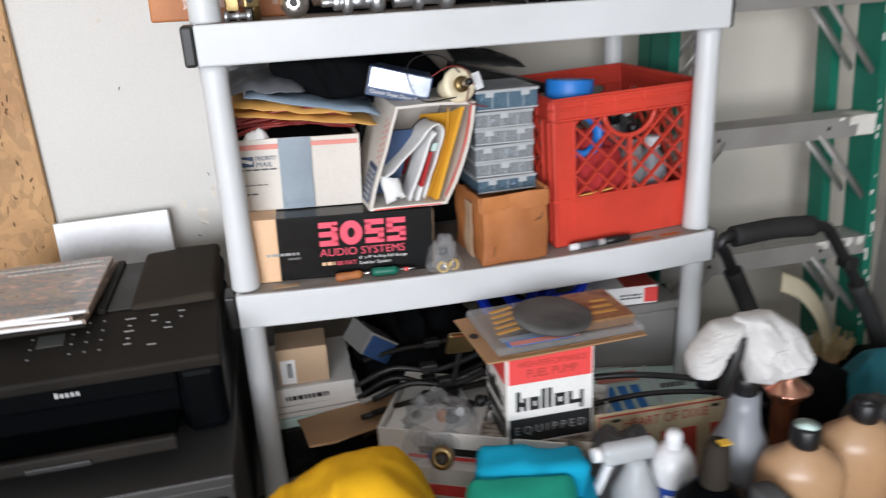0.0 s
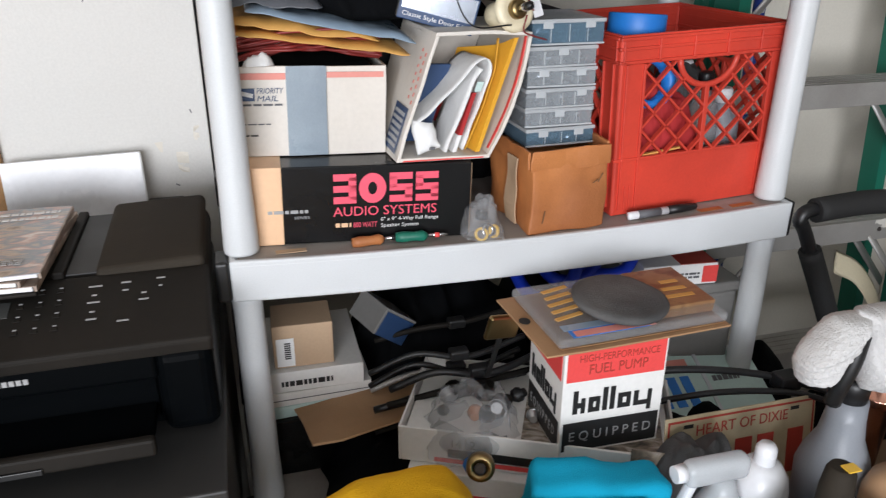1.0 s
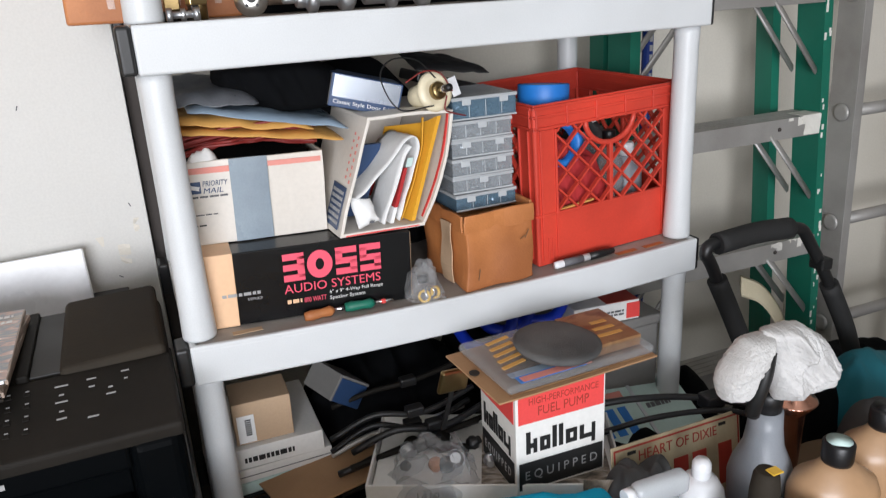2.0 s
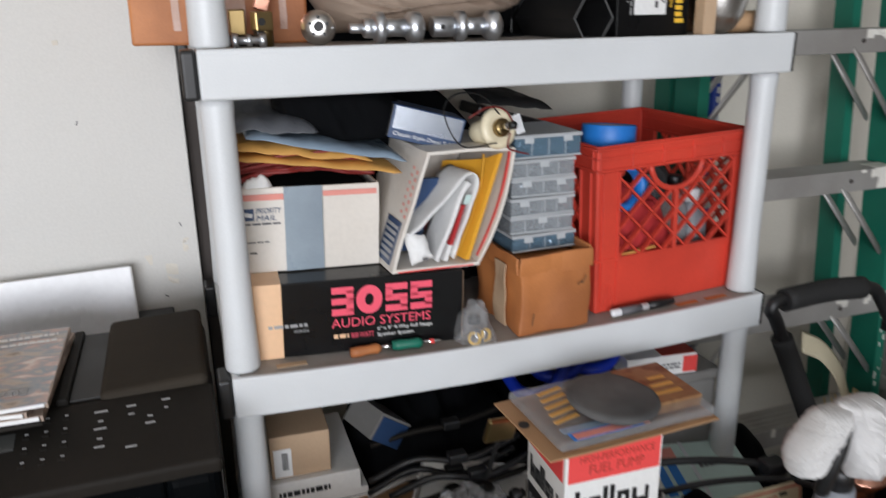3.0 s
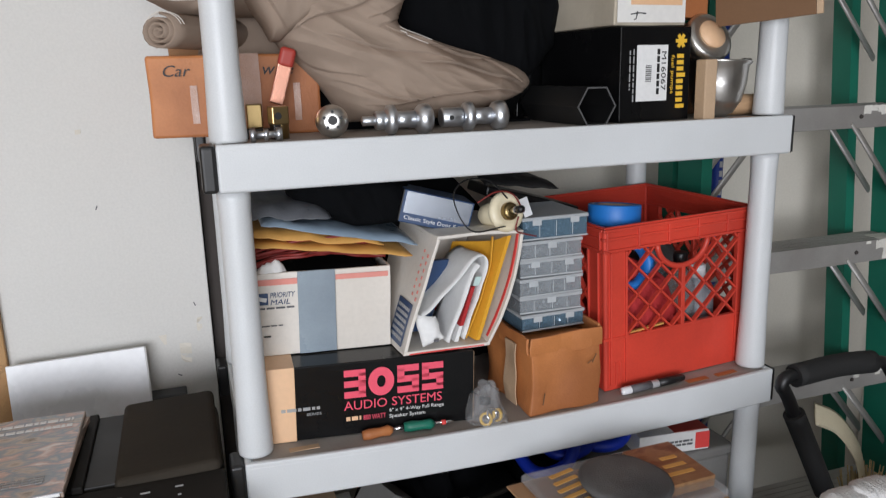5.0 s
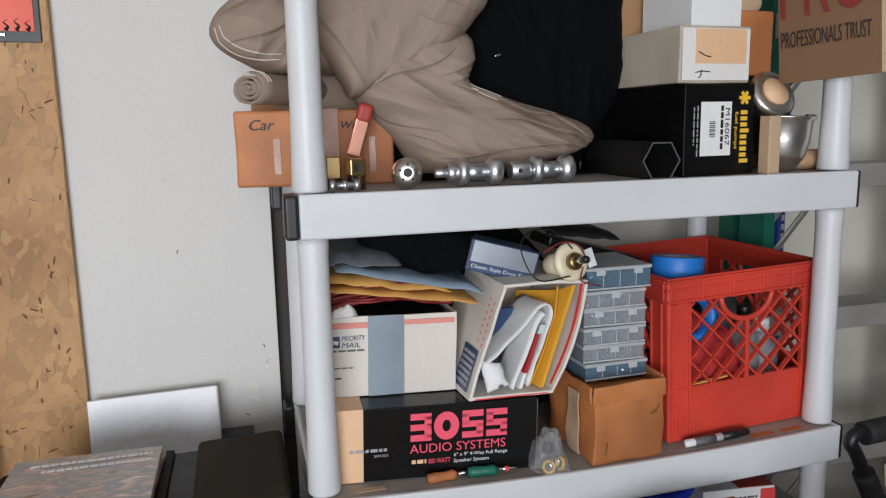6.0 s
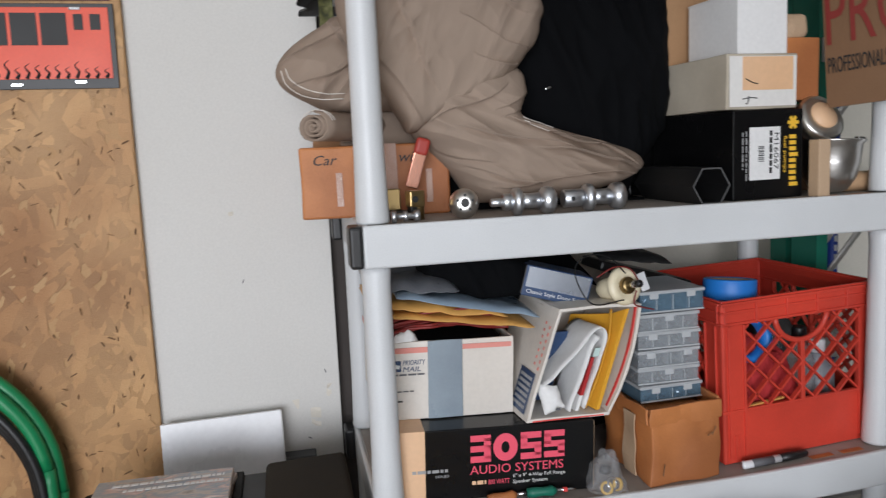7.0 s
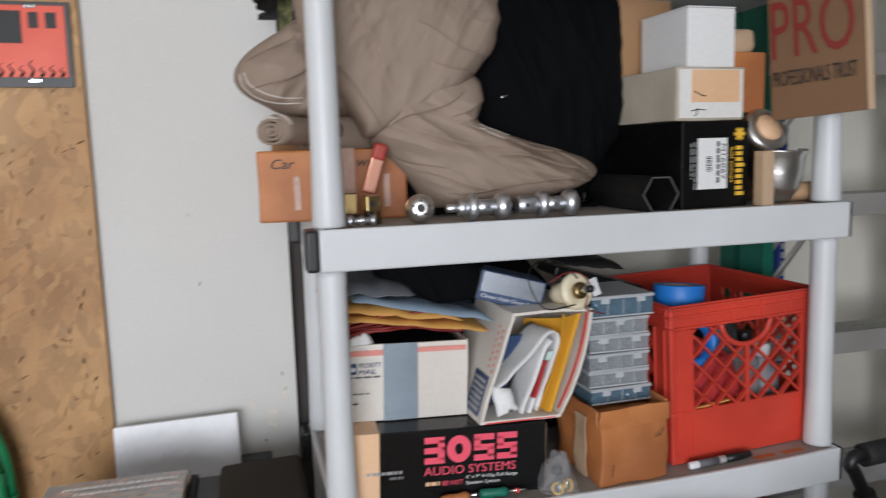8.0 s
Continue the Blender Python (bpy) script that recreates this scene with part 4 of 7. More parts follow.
def leaf(parent, name, pts, z0, z1, material, thick=0.0012, label="", dz=0.0):
    """An upright bent sheet: plan points (x, y), from z0 to z1."""
    p = spline([(x, y, 0) for x, y in pts], 6)
    bm = bmesh.new()
    grid = []
    for i, q in enumerate(p):
        t = (p[min(i + 1, len(p) - 1)] - p[max(i - 1, 0)]).normalized()
        nrm = Vector((-t.y, t.x, 0)) * thick
        s = i / (len(p) - 1)
        grid.append([bm.verts.new((q.x, q.y, z0)), bm.verts.new((q.x, q.y, z1 + dz * s)), bm.verts.new((q.x + nrm.x, q.y + nrm.y, z1 + dz * s)), bm.verts.new((q.x + nrm.x, q.y + nrm.y, z0))])
    for a, b in zip(grid, grid[1:]):
        for k in range(4):
            bm.faces.new((a[k], a[(k + 1) % 4], b[(k + 1) % 4], b[k]))
    bm.faces.new(grid[0])
    bm.faces.new(grid[-1][::-1])
    return part(name, bm, material, parent, label)


def contents(name, label, cat, bm, material, m):
    return solid(name, bm, material, label, cat, m)


def bent(profile, y0, y1, thick, seed=0):
    """A sheet whose (x, z) profile is bent, running back from y0 to y1, with soft dents."""
    p = spline([(x, 0, z) for x, z in profile], 7)
    bm = bmesh.new()
    n = 6
    grid = []
    for i, q in enumerate(p):
        t = (p[min(i + 1, len(p) - 1)] - p[max(i - 1, 0)]).normalized()
        nrm = Vector((-t.z, 0, t.x)) * thick
        ring = []
        for k in range(n + 1):
            y = y0 + (y1 - y0) * k / n
            w = noise.noise_vector(Vector((q.x * 30, y * 16, q.z * 30 + seed))) * 0.003
            ring.append(Vector((q.x, y, q.z)) + w)
        grid.append([bm.verts.new(v) for v in ring] + [bm.verts.new(v + nrm) for v in reversed(ring)])
    m = len(grid[0])
    for a, b in zip(grid, grid[1:]):
        for k in range(m):
            bm.faces.new((a[k], a[(k + 1) % m], b[(k + 1) % m], b[k]))
    for g in (grid[0], grid[-1][::-1]):
        for k in range(n):
            bm.faces.new((g[k], g[k + 1], g[m - 2 - k], g[m - 1 - k]))
    return bm


OM = opn.matrix_basis
e1 = thing("padded_envelope", "bright yellow padded envelope standing in the open box", "envelope", OM)
leaf(e1, "paper", ((0.056, 0.008), (0.048, 0.05), (0.020, 0.13)), 0.008, H - 0.010, M["yellowenv"], 0.007, dz=-0.03)
part("flap", bent(((0.036, 0.010), (0.040, 0.06), (0.040, 0.12), (0.036, 0.150), (0.030, 0.172)), 0.016, 0.022, 0.0015, 3), M["yellowenv"], e1, smooth=True)
lt = thing("letter", "large white newspaper sheet arched over in the open box", "letter", OM)
part("paper", bent(((-0.060, 0.052), (-0.038, 0.072), (-0.014, 0.106), (0.004, 0.136), (0.020, 0.142), (0.031, 0.124), (0.031, 0.085), (0.027, 0.010)), 0.010, 0.10, 0.0014, 1), M["paper"], lt, smooth=True)
part("fold", bent(((0.004, 0.009), (0.006, 0.06), (0.010, 0.11), (0.018, 0.130)), 0.006, 0.09, 0.003, 2), M["paper"], lt, "folded white edge", True)
part("print", rb(0.0155, 0.0255, 0.0085, 0.0095, 0.098, 0.112, 0), M["mint"], lt, "pale green print on the sheet")
lt = thing("letter", "dark red folded brochure standing in the open box", "letter", OM)
leaf(lt, "paper", ((0.020, 0.010), (0.019, 0.05), (0.010, 0.12)), 0.034, 0.096, M["redrag"], 0.006, dz=-0.01)
lt = thing("letter", "folded white letter standing in the open box", "letter", OM)
leaf(lt, "paper", ((0.020, 0.012), (0.018, 0.05), (0.012, 0.12)), 0.008, 0.034, M["paper"], 0.006)


def sheet(corners, bulge, seed, n=10, thick=0.001):
    """A limp paper sheet hung between four corners, bulging towards the front."""
    a, b, c, d = [Vector(q) for q in corners]
    bm = bmesh.new()
    g, h = [], []
    for j in range(n + 1):
        v = j / n
        r0, r1 = [], []
        for i in range(n + 1):
            u = i / n
            q = (a * (1 - u) + b * u) * (1 - v) + (d * (1 - u) + c * u) * v
            q.y -= bulge * math.sin(math.pi * u) * math.sin(math.pi * (0.2 + 0.8 * v)) + 0.004 * noise.noise(Vector((u * 3, v * 3, seed)))
            q += noise.noise_vector(Vector((u * 2.5, v * 2.5, seed + 4))) * 0.003
            r0.append(bm.verts.new(q))
            r1.append(bm.verts.new(q + Vector((0, thick, 0))))
        g.append(r0)
        h.append(r1)
    for k in (g, h):
        for j in range(n):
            for i in range(n):
                bm.faces.new((k[j][i], k[j][i + 1], k[j + 1][i + 1], k[j + 1][i]))
    for i in range(n):
        for p, q in ((g[0], h[0]), (g[n], h[n])):
            bm.faces.new((p[i], p[i + 1], q[i + 1], q[i]))
        for k in (0, n):
            bm.faces.new((g[i][k], g[i + 1][k], h[i + 1][k], h[i][k]))
    bmesh.ops.recalc_face_normals(bm, faces=bm.faces)
    return bm


contents("blue_booklet", "dark blue glossy booklet in the open box", "booklet", rb(-0.066, -0.010, 0.07, 0.08, 0.012, 0.128, 0.001), M["navy"], OM)
rc = thing("receipt", "curled white receipt in the open box", "paper", OM)
part("paper", sheet(((-0.066, 0.022, 0.060), (-0.030, 0.014, 0.052), (-0.012, 0.004, 0.020), (-0.042, 0.006, 0.008)), 0.010, 3), M["paper"], rc, smooth=True)
part("print", rb(-0.030, -0.022, -0.004, -0.003, 0.018, 0.022, 0), M["inkgrey"], rc)

# the box leans over; its far wall bulges outwards
for o in opn.children:
    if o.name.startswith(("side", "red_edge")):
        bm = bmesh.new()
        bm.from_mesh(o.data)
        if o.name.startswith("red_edge"):
            bmesh.ops.subdivide_edges(bm, edges=[e for e in bm.edges if e.calc_length() > 0.05], cuts=10, use_grid_fill=True)
        for v in bm.verts:
            if v.co.x > W / 2 - 0.02:
                v.co.x += 0.011 * math.sin(math.pi * min(max(v.co.z / H, 0), 1)) * (1 - 0.5 * v.co.y / D)
        bm.to_mesh(o.data)
        bm.free()
shear = Matrix(((1, 0, 0.31, 0), (0, 1, 0, 0), (0, 0, 1, 0), (0, 0, 0, 1)))
bpy.context.view_layer.update()
for top in [o for o in scene.objects if o.parent is None and o.name.split(".")[0] in ("open_mail_box", "letter", "receipt", "blue_booklet", "padded_envelope") and (o.matrix_world.translation - OM.translation).length < 0.1]:
    for o in (top, *top.children_recursive):
        if o.type == "MESH":
            loc = OM.inverted() @ o.matrix_world
            o.data.transform(loc.inverted() @ shear @ loc)

# ---- small dark carton for door edge guards on top ----
eg = thing("edge_guard_carton", "small glossy blue-black carton with a pale sheen", "box", pose(0.322, 0.125, LZ + 0.297, 0, 15, -8))
part("body", rb(-0.057, 0.057, -0.02, 0.06, 0.0, 0.052, 0.0015), M["navy"], eg)
panel("front_print", -0.053, 0.054, 0.016, 0.05, M["silver"], eg, -0.021, "silvery printed front")
part("end", rb(-0.0585, -0.054, -0.0195, 0.0595, 0.001, 0.051, 0.001), M["black"], eg)
letters("Classic Style Door Edge", -0.05, 0.05, 0.004, 0.012, M["paper"], eg, -0.0206)

# ---- ivory horn disc with wires ----
hd = thing("lamp_socket", "round ivory lamp socket with brass centre and wires", "socket", pose(0.424, 0.06, LZ + 0.322, 76, 0, 14))
part("disc", lathe([(0.0, -0.004), (0.030, -0.004), (0.032, 0.0), (0.030, 0.006), (0.022, 0.009), (0.018, 0.006), (0.0, 0.006)], 32, False), M["cream2"], hd, smooth=True)
part("collar", lathe([(0.014, 0.004), (0.014, 0.014), (0.011, 0.018), (0.007, 0.018)], 20), M["brass"], hd)
part("tip", lathe([(0.006, 0.016), (0.006, 0.034), (0.003, 0.036)], 14), M["chrome"], hd)
part("knob", lathe([(0.0, 0.034), (0.006, 0.034), (0.006, 0.042), (0.0, 0.044)], 12, False), M["black"], hd)
part("back_shell", lathe([(0.012, -0.06), (0.018, -0.05), (0.02, -0.004)], 20), M["cream2"], hd)
for k, (pts, key) in enumerate((
        (((0.0, 0.02, 0.01), (-0.03, 0.05, 0.012), (-0.075, 0.055, 0.012), (-0.105, 0.03, 0.02), (-0.09, -0.02, 0.03), (-0.02, -0.022, 0.02)), "black"),
        (((0.02, -0.005, 0.02), (0.01, 0.025, 0.012), (-0.02, 0.032, 0.01), (-0.05, 0.02, 0.0)), "redwire"),
        (((0.008, -0.01, 0.02), (0.004, -0.03, 0.014), (0.02, -0.038, 0.012), (0.045, -0.045, 0.01)), "redwire"))):
    part("wire", tube(pts, 0.0012, 6, 7), M[key], hd)
part("pull_tab", xf(rb(-0.008, 0.008, -0.001, 0.001, -0.03, 0.0, 0.0005), pose(0.036, -0.012, 0.01, 90, 0, 12)), M["canwhite"], hd)


# ---- clear parts organisers ----
def organiser(m, w, d, h, seed, group, blue=False):
    t = thing("parts_box", "clear plastic parts box with small hardware inside", "box", m, group)
    rnd = random.Random(seed)
    wl = 0.0016
    shell = merge(rb(-w / 2, w / 2, 0, d, 0, wl, 0), rb(-w / 2, w / 2, 0, wl, wl, h - 0.006, 0), rb(-w / 2, w / 2, d - wl, d, wl, h - 0.006, 0), rb(-w / 2, -w / 2 + wl, wl, d - wl, wl, h - 0.006, 0), rb(w / 2 - wl, w / 2, wl, d - wl, wl, h - 0.006, 0))
    part("tray", shell, M["clearblue" if blue else "clearbox"], t)
    for k in range(1, 4):
        x = -w / 2 + w * k / 4 + rnd.uniform(-0.004, 0.004)
        part("front_rib", rb(x - 0.0006, x + 0.0006, -0.0012, -0.0002, 0.004, h - 0.008, 0.0003), M["boxlid"], t)
    part("lid", rb(-w / 2 - 0.002, w / 2 + 0.002, -0.003, d + 0.002, h - 0.0065, h - 0.0005, 0.0015), M["boxlid"], t, "frosted lid")
    part("foot_rim", rb(-w / 2 - 0.001, w / 2 + 0.001, -0.0025, 0.0, 0.0, 0.003, 0.0008), M["boxlid"], t)
    for sx in ((-0.03, 0.03), (0.0,), (-0.034, 0.034))[seed % 3]:
        part("catch", rb(sx - 0.008, sx + 0.008, -0.0045, -0.002, h - 0.014, h - 0.003, 0.001), M["boxlid"], t)
    for k in range(1, 4):
        x = -w / 2 + w * k / 4
        part("divider", rb(x - 0.0008, x + 0.0008, wl, d - wl, wl, h - 0.008, 0), M["boxlid"], t)
    bm = bmesh.new()
    for k in range(34):
        s = rnd.uniform(0.003, 0.007)
        bm = merge(bm, xf(rb(-s, s, -0.0015, 0.0015, -0.0015, 0.0015, 0), pose(rnd.uniform(-w / 2 + 0.01, w / 2 - 0.01), rnd.uniform(0.006, 0.05), 0.004 + rnd.uniform(0, h * 0.42), rnd.uniform(0, 60), rnd.uniform(0, 60), rnd.uniform(0, 180))))
    hw = part("hardware", bm, M["zinc"], t, "loose screws and clips")
    tagged(hw, kind="stuff")
    return t


z = LZ + 0.1165
for k, (h, w, dx, rz) in enumerate(((0.029, 0.114, 0.002, 2), (0.029, 0.110, -0.001, -1), (0.031, 0.112, -0.002, 1), (0.030, 0.110, 0.000, -2), (0.031, 0.110, -0.002, 1), (0.038, 0.116, 0.006, 0))):
    organiser(pose(0.511 + dx, 0.070 + 0.003 * (k % 2), z, 0, 0, rz), w, 0.125, h, k, "clear parts boxes in a stack", k in (0, 5))
    z += h + 0.0005

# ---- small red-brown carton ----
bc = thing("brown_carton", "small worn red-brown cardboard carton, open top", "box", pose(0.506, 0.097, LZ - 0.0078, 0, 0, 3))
W, H, D = 0.130, 0.123, 0.16
part("body", warp(rb(-W / 2, W / 2, -0.08, D - 0.08, 0, H - 0.006, 0.003), 0.008, 18, 8, 3), M["cardred"], bc, smooth=True)
part("flap", warp(rb(-W / 2 - 0.001, W / 2, -0.083, -0.079, H - 0.02, H + 0.012, 0.001), 0.006, 24, 6, 1), M["cardred"], bc, "torn upper edge of the carton")
part("flap", warp(rb(W / 2 - 0.003, W / 2 + 0.002, -0.075, 0.07, H - 0.015, H + 0.014, 0.001), 0.005, 24, 5, 2), M["cardred"], bc)
part("flap", warp(rb(-W / 2 - 0.002, -W / 2 + 0.002, -0.075, 0.07, H - 0.02, H + 0.006, 0.001), 0.005, 24, 5, 4), M["cardred"], bc)
part("tape", warp(rb(-W / 2 - 0.0085, -W / 2 - 0.0070, -0.045, -0.005, 0.004, H - 0.008, 0), 0.004, 20, 6), M["cardlight"], bc, "dull brown tape strip")
for k, (x, z, a, ln) in enumerate(((0.048, 0.085, 28, 0.008), (0.040, 0.080, 60, 0.005), (-0.045, 0.030, 10, 0.010))):
    part("crease", xf(rb(-0.0006, 0.0006, -0.001, 0.0005, -ln, ln, 0), pose(x, -0.0875, z, 0, a, 0)), M["kraft"], bc)

# ---- red milk crate ----
crate = thing("milk_crate", "red plastic milk crate with lattice sides, scuffed", "crate", pose(0.7558, 0.2185, LZ - 0.0006, 0, -1.9, 2.5))
CW, CD, CH = 0.318, 0.322, 0.288
LO, HI, EDGE = 0.094, 0.244, 0.042


def lattice_bars(x0, x1, h0, h1):
    """Ends of the crossing diagonal bars of one side, clear of the hand hole."""
    out = []
    step = 0.047
    for sgn in (1, -1):
        c = -28 * step
        while c < 1.0:
            pts = []
            for x in (x0, x1):
                zz = h0 + sgn * (x - x0) + c
                if h0 <= zz <= h1:
                    pts.append((x, zz))
            for zz in (h0, h1):
                x = x0 + sgn * (zz - h0 - c)
                if x0 < x < x1:
                    pts.append((x, zz))
            c += step
            if len(pts) < 2:
                continue
            (ax, az), (bx, bz) = pts[0], pts[-1]
            cuts = max(1, int(math.hypot(bx - ax, bz - az) / 0.004))
            run = []
            for k in range(cuts + 1):
                fx, fz = ax + (bx - ax) * k / cuts, az + (bz - az) * k / cuts
                inside = ((fx - (x0 + x1) / 2) / 0.054) ** 2 + ((fz - h1 - 0.003) / 0.048) ** 2 < 1
                if not inside:
                    run.append((fx, fz))
                if (inside or k == cuts) and len(run) > 2:
                    out.append((run[0], run[-1]))
                if inside:
                    run = []
    return out


def crate_side(nm, w, m):
    """One wall of the crate in the xz plane: solid foot with corner strips, ribbed rim, lattice and hand hole."""
    bm = rb(-w / 2, w / 2, -0.003, 0.003, 0.0, LO, 0.001)
    bm = merge(bm, rb(-w / 2, -w / 2 + EDGE, -0.003, 0.003, LO, HI, 0), rb(w / 2 - EDGE, w / 2, -0.003, 0.003, LO, HI, 0), rb(-w / 2, w / 2, -0.003, 0.003, HI, CH, 0.001))
    side = part(nm, bm, M["red"], crate)
    side.matrix_basis = m
    for z, d in ((LO - 0.001, 0.0055), (HI + 0.003, 0.0065), (HI + 0.023, 0.0055), (CH - 0.006, 0.0075)):
        part("rim_ledge", rb(-w / 2 - 0.003, w / 2 + 0.003, -d, d - 0.002, z - 0.002, z + 0.003, 0.0012), M["red"], side)
    for k in range(6):
        x = -w / 2 + 0.005 + (w - 0.01) * k / 5
        part("rib", rb(x - 0.002, x + 0.002, -0.0065, 0.003, HI, CH - 0.004, 0.0008), M["red"], side)
    for x in (-w / 2 + 0.012, -w / 2 + EDGE, w / 2 - EDGE, w / 2 - 0.012):
        part("rib", rb(x - 0.002, x + 0.002, -0.0062, 0.003, 0.01, HI, 0.0006), M["red"], side)
    for x in (-w / 2 + 0.022, -w / 2 + 0.031):
        part("foot_rib", rb(x - 0.0015, x + 0.0015, -0.005, 0.002, 0.006, 0.05, 0.0006), M["red"], side)
    part("upright", rb(-0.004, 0.004, -0.005, 0.005, LO, HI - 0.043, 0.001), M["red"], side)
    for (px, pz), (rx, rz) in lattice_bars(-w / 2 + EDGE, w / 2 - EDGE, LO, HI):
        sl = math.hypot(rx - px, rz - pz) / 2
        part("lattice_bar", rb(-sl, sl, -0.0045, 0.0045, -0.0017, 0.0017, 0), M["red"], side).matrix_basis = pose((px + rx) / 2, 0, (pz + rz) / 2, 0, -math.degrees(math.atan2(rz - pz, rx - px)), 0)
    pts = [(0.053 * math.cos(math.pi * (1 + k / 12)), 0.0, HI + 0.004 + 0.047 * math.sin(math.pi * (1 + k / 12))) for k in range(13)]
    part("hand_hole_rim", tube(pts, 0.0052, 8, 1, False), M["red"], side)


crate_side("front_panel", CW, pose(0, -CD / 2 + 0.003, 0))
crate_side("back_panel", CW, pose(0, CD / 2 - 0.003, 0, 0, 0, 180))
crate_side("side_panel", CD - 0.012, pose(-CW / 2 + 0.003, 0, 0, 0, 0, -90))
crate_side("side_panel", CD - 0.012, pose(CW / 2 - 0.003, 0, 0, 0, 0, 90))
part("floor", rb(-CW / 2 + 0.004, CW / 2 - 0.004, -CD / 2 + 0.004, CD / 2 - 0.004, 0.002, 0.006, 0), M["red"], crate)
for sx in (-1, 1):
    for sy in (-1, 1):
        part("corner_post", rb(sx * (CW / 2 - 0.004) - 0.005, sx * (CW / 2 - 0.004) + 0.005, sy * (CD / 2 - 0.004) - 0.005, sy * (CD / 2 - 0.004) + 0.005, 0.001, CH - 0.002, 0.004, 3), M["red"], crate)
# contents of the crate
rg = thing("tape_roll", "roll of blue masking tape lying on top", "tape", crate.matrix_basis @ pose(-0.090, -0.085, 0.272, -4, 6, 0))
part("roll", lathe([(0.033, 0), (0.045, 0), (0.046, 0.002), (0.046, 0.034), (0.045, 0.036), (0.033, 0.036), (0.033, 0)], 36, False), M["bluetape"], rg, smooth=True)
part("core", lathe([(0.031, 0.001), (0.0328, 0.001), (0.0328, 0.035), (0.031, 0.035), (0.031, 0.001)], 36, False), M["cardlight"], rg)
rg2 = thing("tape_roll", "blue tape roll standing inside the crate", "tape", crate.matrix_basis @ pose(-0.085, -0.115, 0.205, 80, 0, 0))
part("roll", lathe([(0.03, 0), (0.042, 0), (0.042, 0.024), (0.03, 0.024), (0.03, 0)], 32, False), M["bluetape"], rg2, smooth=True)
CM = crate.matrix_basis
solid("red_rag", drape(-0.05, -0.075, 0.006, 0.092, 0.078, 0.20, 21, 60, 0.022, 30), M["redrag"], "heap of dark red rags in the crate", "rag", CM)
for k, (x, yy, r, h, key, lab) in enumerate(((0.035, -0.11, 0.026, 0.20, "film", "clear plastic bottle in the crate"), (0.09, -0.09, 0.03, 0.165, "bottlegrey", "smoky spray can in the crate"), (0.05, 0.0, 0.03, 0.21, "clearbox", "clear jar in the crate"), (0.10, 0.04, 0.028, 0.19, "greyfilm", "dark jar in the crate"))):
    bt = thing("bottle", lab, "bottle", CM @ pose(x, yy, 0.007))
    part("body", lathe([(0.0, 0), (r, 0), (r, h * 0.7), (r * 0.45, h * 0.85), (r * 0.4, h * 0.9), (0, h * 0.9)], 20, False), M[key], bt, smooth=True)
    part("cap", lathe([(r * 0.5, h * 0.87), (r * 0.5, h), (r * 0.42, h + 0.003)], 16), M["canwhite" if k % 2 else "black"], bt)
solid("brown_bottle", lathe([(0.0, 0), (0.032, 0), (0.032, 0.1), (0.013, 0.13), (0.013, 0.15), (0, 0.15)], 20, False), M["kraft"], "brown bottle lying among the rags", "bottle", CM @ pose(0.075, -0.055, 0.012, -8, 6, 0), True)
# added dark heap that makes the right half of the crate's inside darker
solid("dark_rag", drape(0.085, 0.03, 0.007, 0.062, 0.09, 0.19, 22, 36, 0.02, 24), M["greyrag"], "dark grey heap added to darken the crate's inside", "rag", CM)
solid("paper_strip", rb(-0.04, 0.04, -0.003, 0.003, 0, 0.003, 0), M["manila"], "tan strip of paper in the crate", "paper", CM @ pose(-0.075, -0.1535, 0.0965, 0, -4, 0))

# marker, bag of hardware, screwdrivers on the shelf's front edge
mk = thing("marker_pen", "grey marker pen with black cap", "pen", pose(0.622, 0.028, LZ + 0.0008, 0, 88.6, 3))
part("barrel", lathe([(0.0, 0), (0.0062, 0.001), (0.0068, 0.004), (0.0068, 0.074), (0, 0.074)], 16, False), M["canwhite"], mk, smooth=True)
part("cap", lathe([(0.0072, 0.074), (0.0074, 0.1), (0.0055, 0.128), (0.003, 0.131)], 16), M["black"], mk, "black pen cap")
part("print", lathe([(0.0070, 0.018), (0.0070, 0.06)], 16), M["inkgrey"], mk)
pb = thing("hardware_bag", "small clear bag with yellow hardware in it", "bag", pose(0.373, 0.03, LZ - 0.0075))
part("bag", warp(drape(0, 0, 0.0, 0.032, 0.024, 0.058, 31, 34, 0.014, 80), 0.008, 50), M["film"], pb, smooth=True)
for k in range(3):
    part("ring", xf(lathe([(0.007, 0), (0.011, 0), (0.011, 0.004), (0.007, 0.004), (0.007, 0)], 16, False), pose(-0.004 + 0.011 * k, -0.012 + 0.004 * k, 0.008 + 0.004 * (k % 2), 60, 30 * k, 0)), M["gold" if k != 1 else "chrome"], pb)
part("black_cap", lathe([(0.0, 0.03), (0.01, 0.03), (0.009, 0.04), (0, 0.041)], 14, False), M["black"], pb)
for k, (key, x, lab) in enumerate((("cardred", 0.197, "brown-handled small pliers"), ("green", 0.263, "green-handled small screwdriver"))):
    sc = thing("screwdriver", lab + " lying on the shelf", "tool", pose(x, 0.032, LZ + 0.0035, 0, 90, 4 - 10 * k))
    part("handle", lathe([(0.0, -0.024), (0.007, -0.023), (0.0085, -0.012), (0.007, 0.005), (0.0085, 0.018), (0.005, 0.024), (0, 0.024)], 12, False), M[key], sc, smooth=True)
    part("shaft", lathe([(0.0028, 0.022), (0.0028, 0.05), (0.001, 0.056)], 10), M["chrome"], sc)
    part("tip", lathe([(0.004, 0.036), (0.004, 0.043)], 10), M["redbright" if k else "black"], sc)
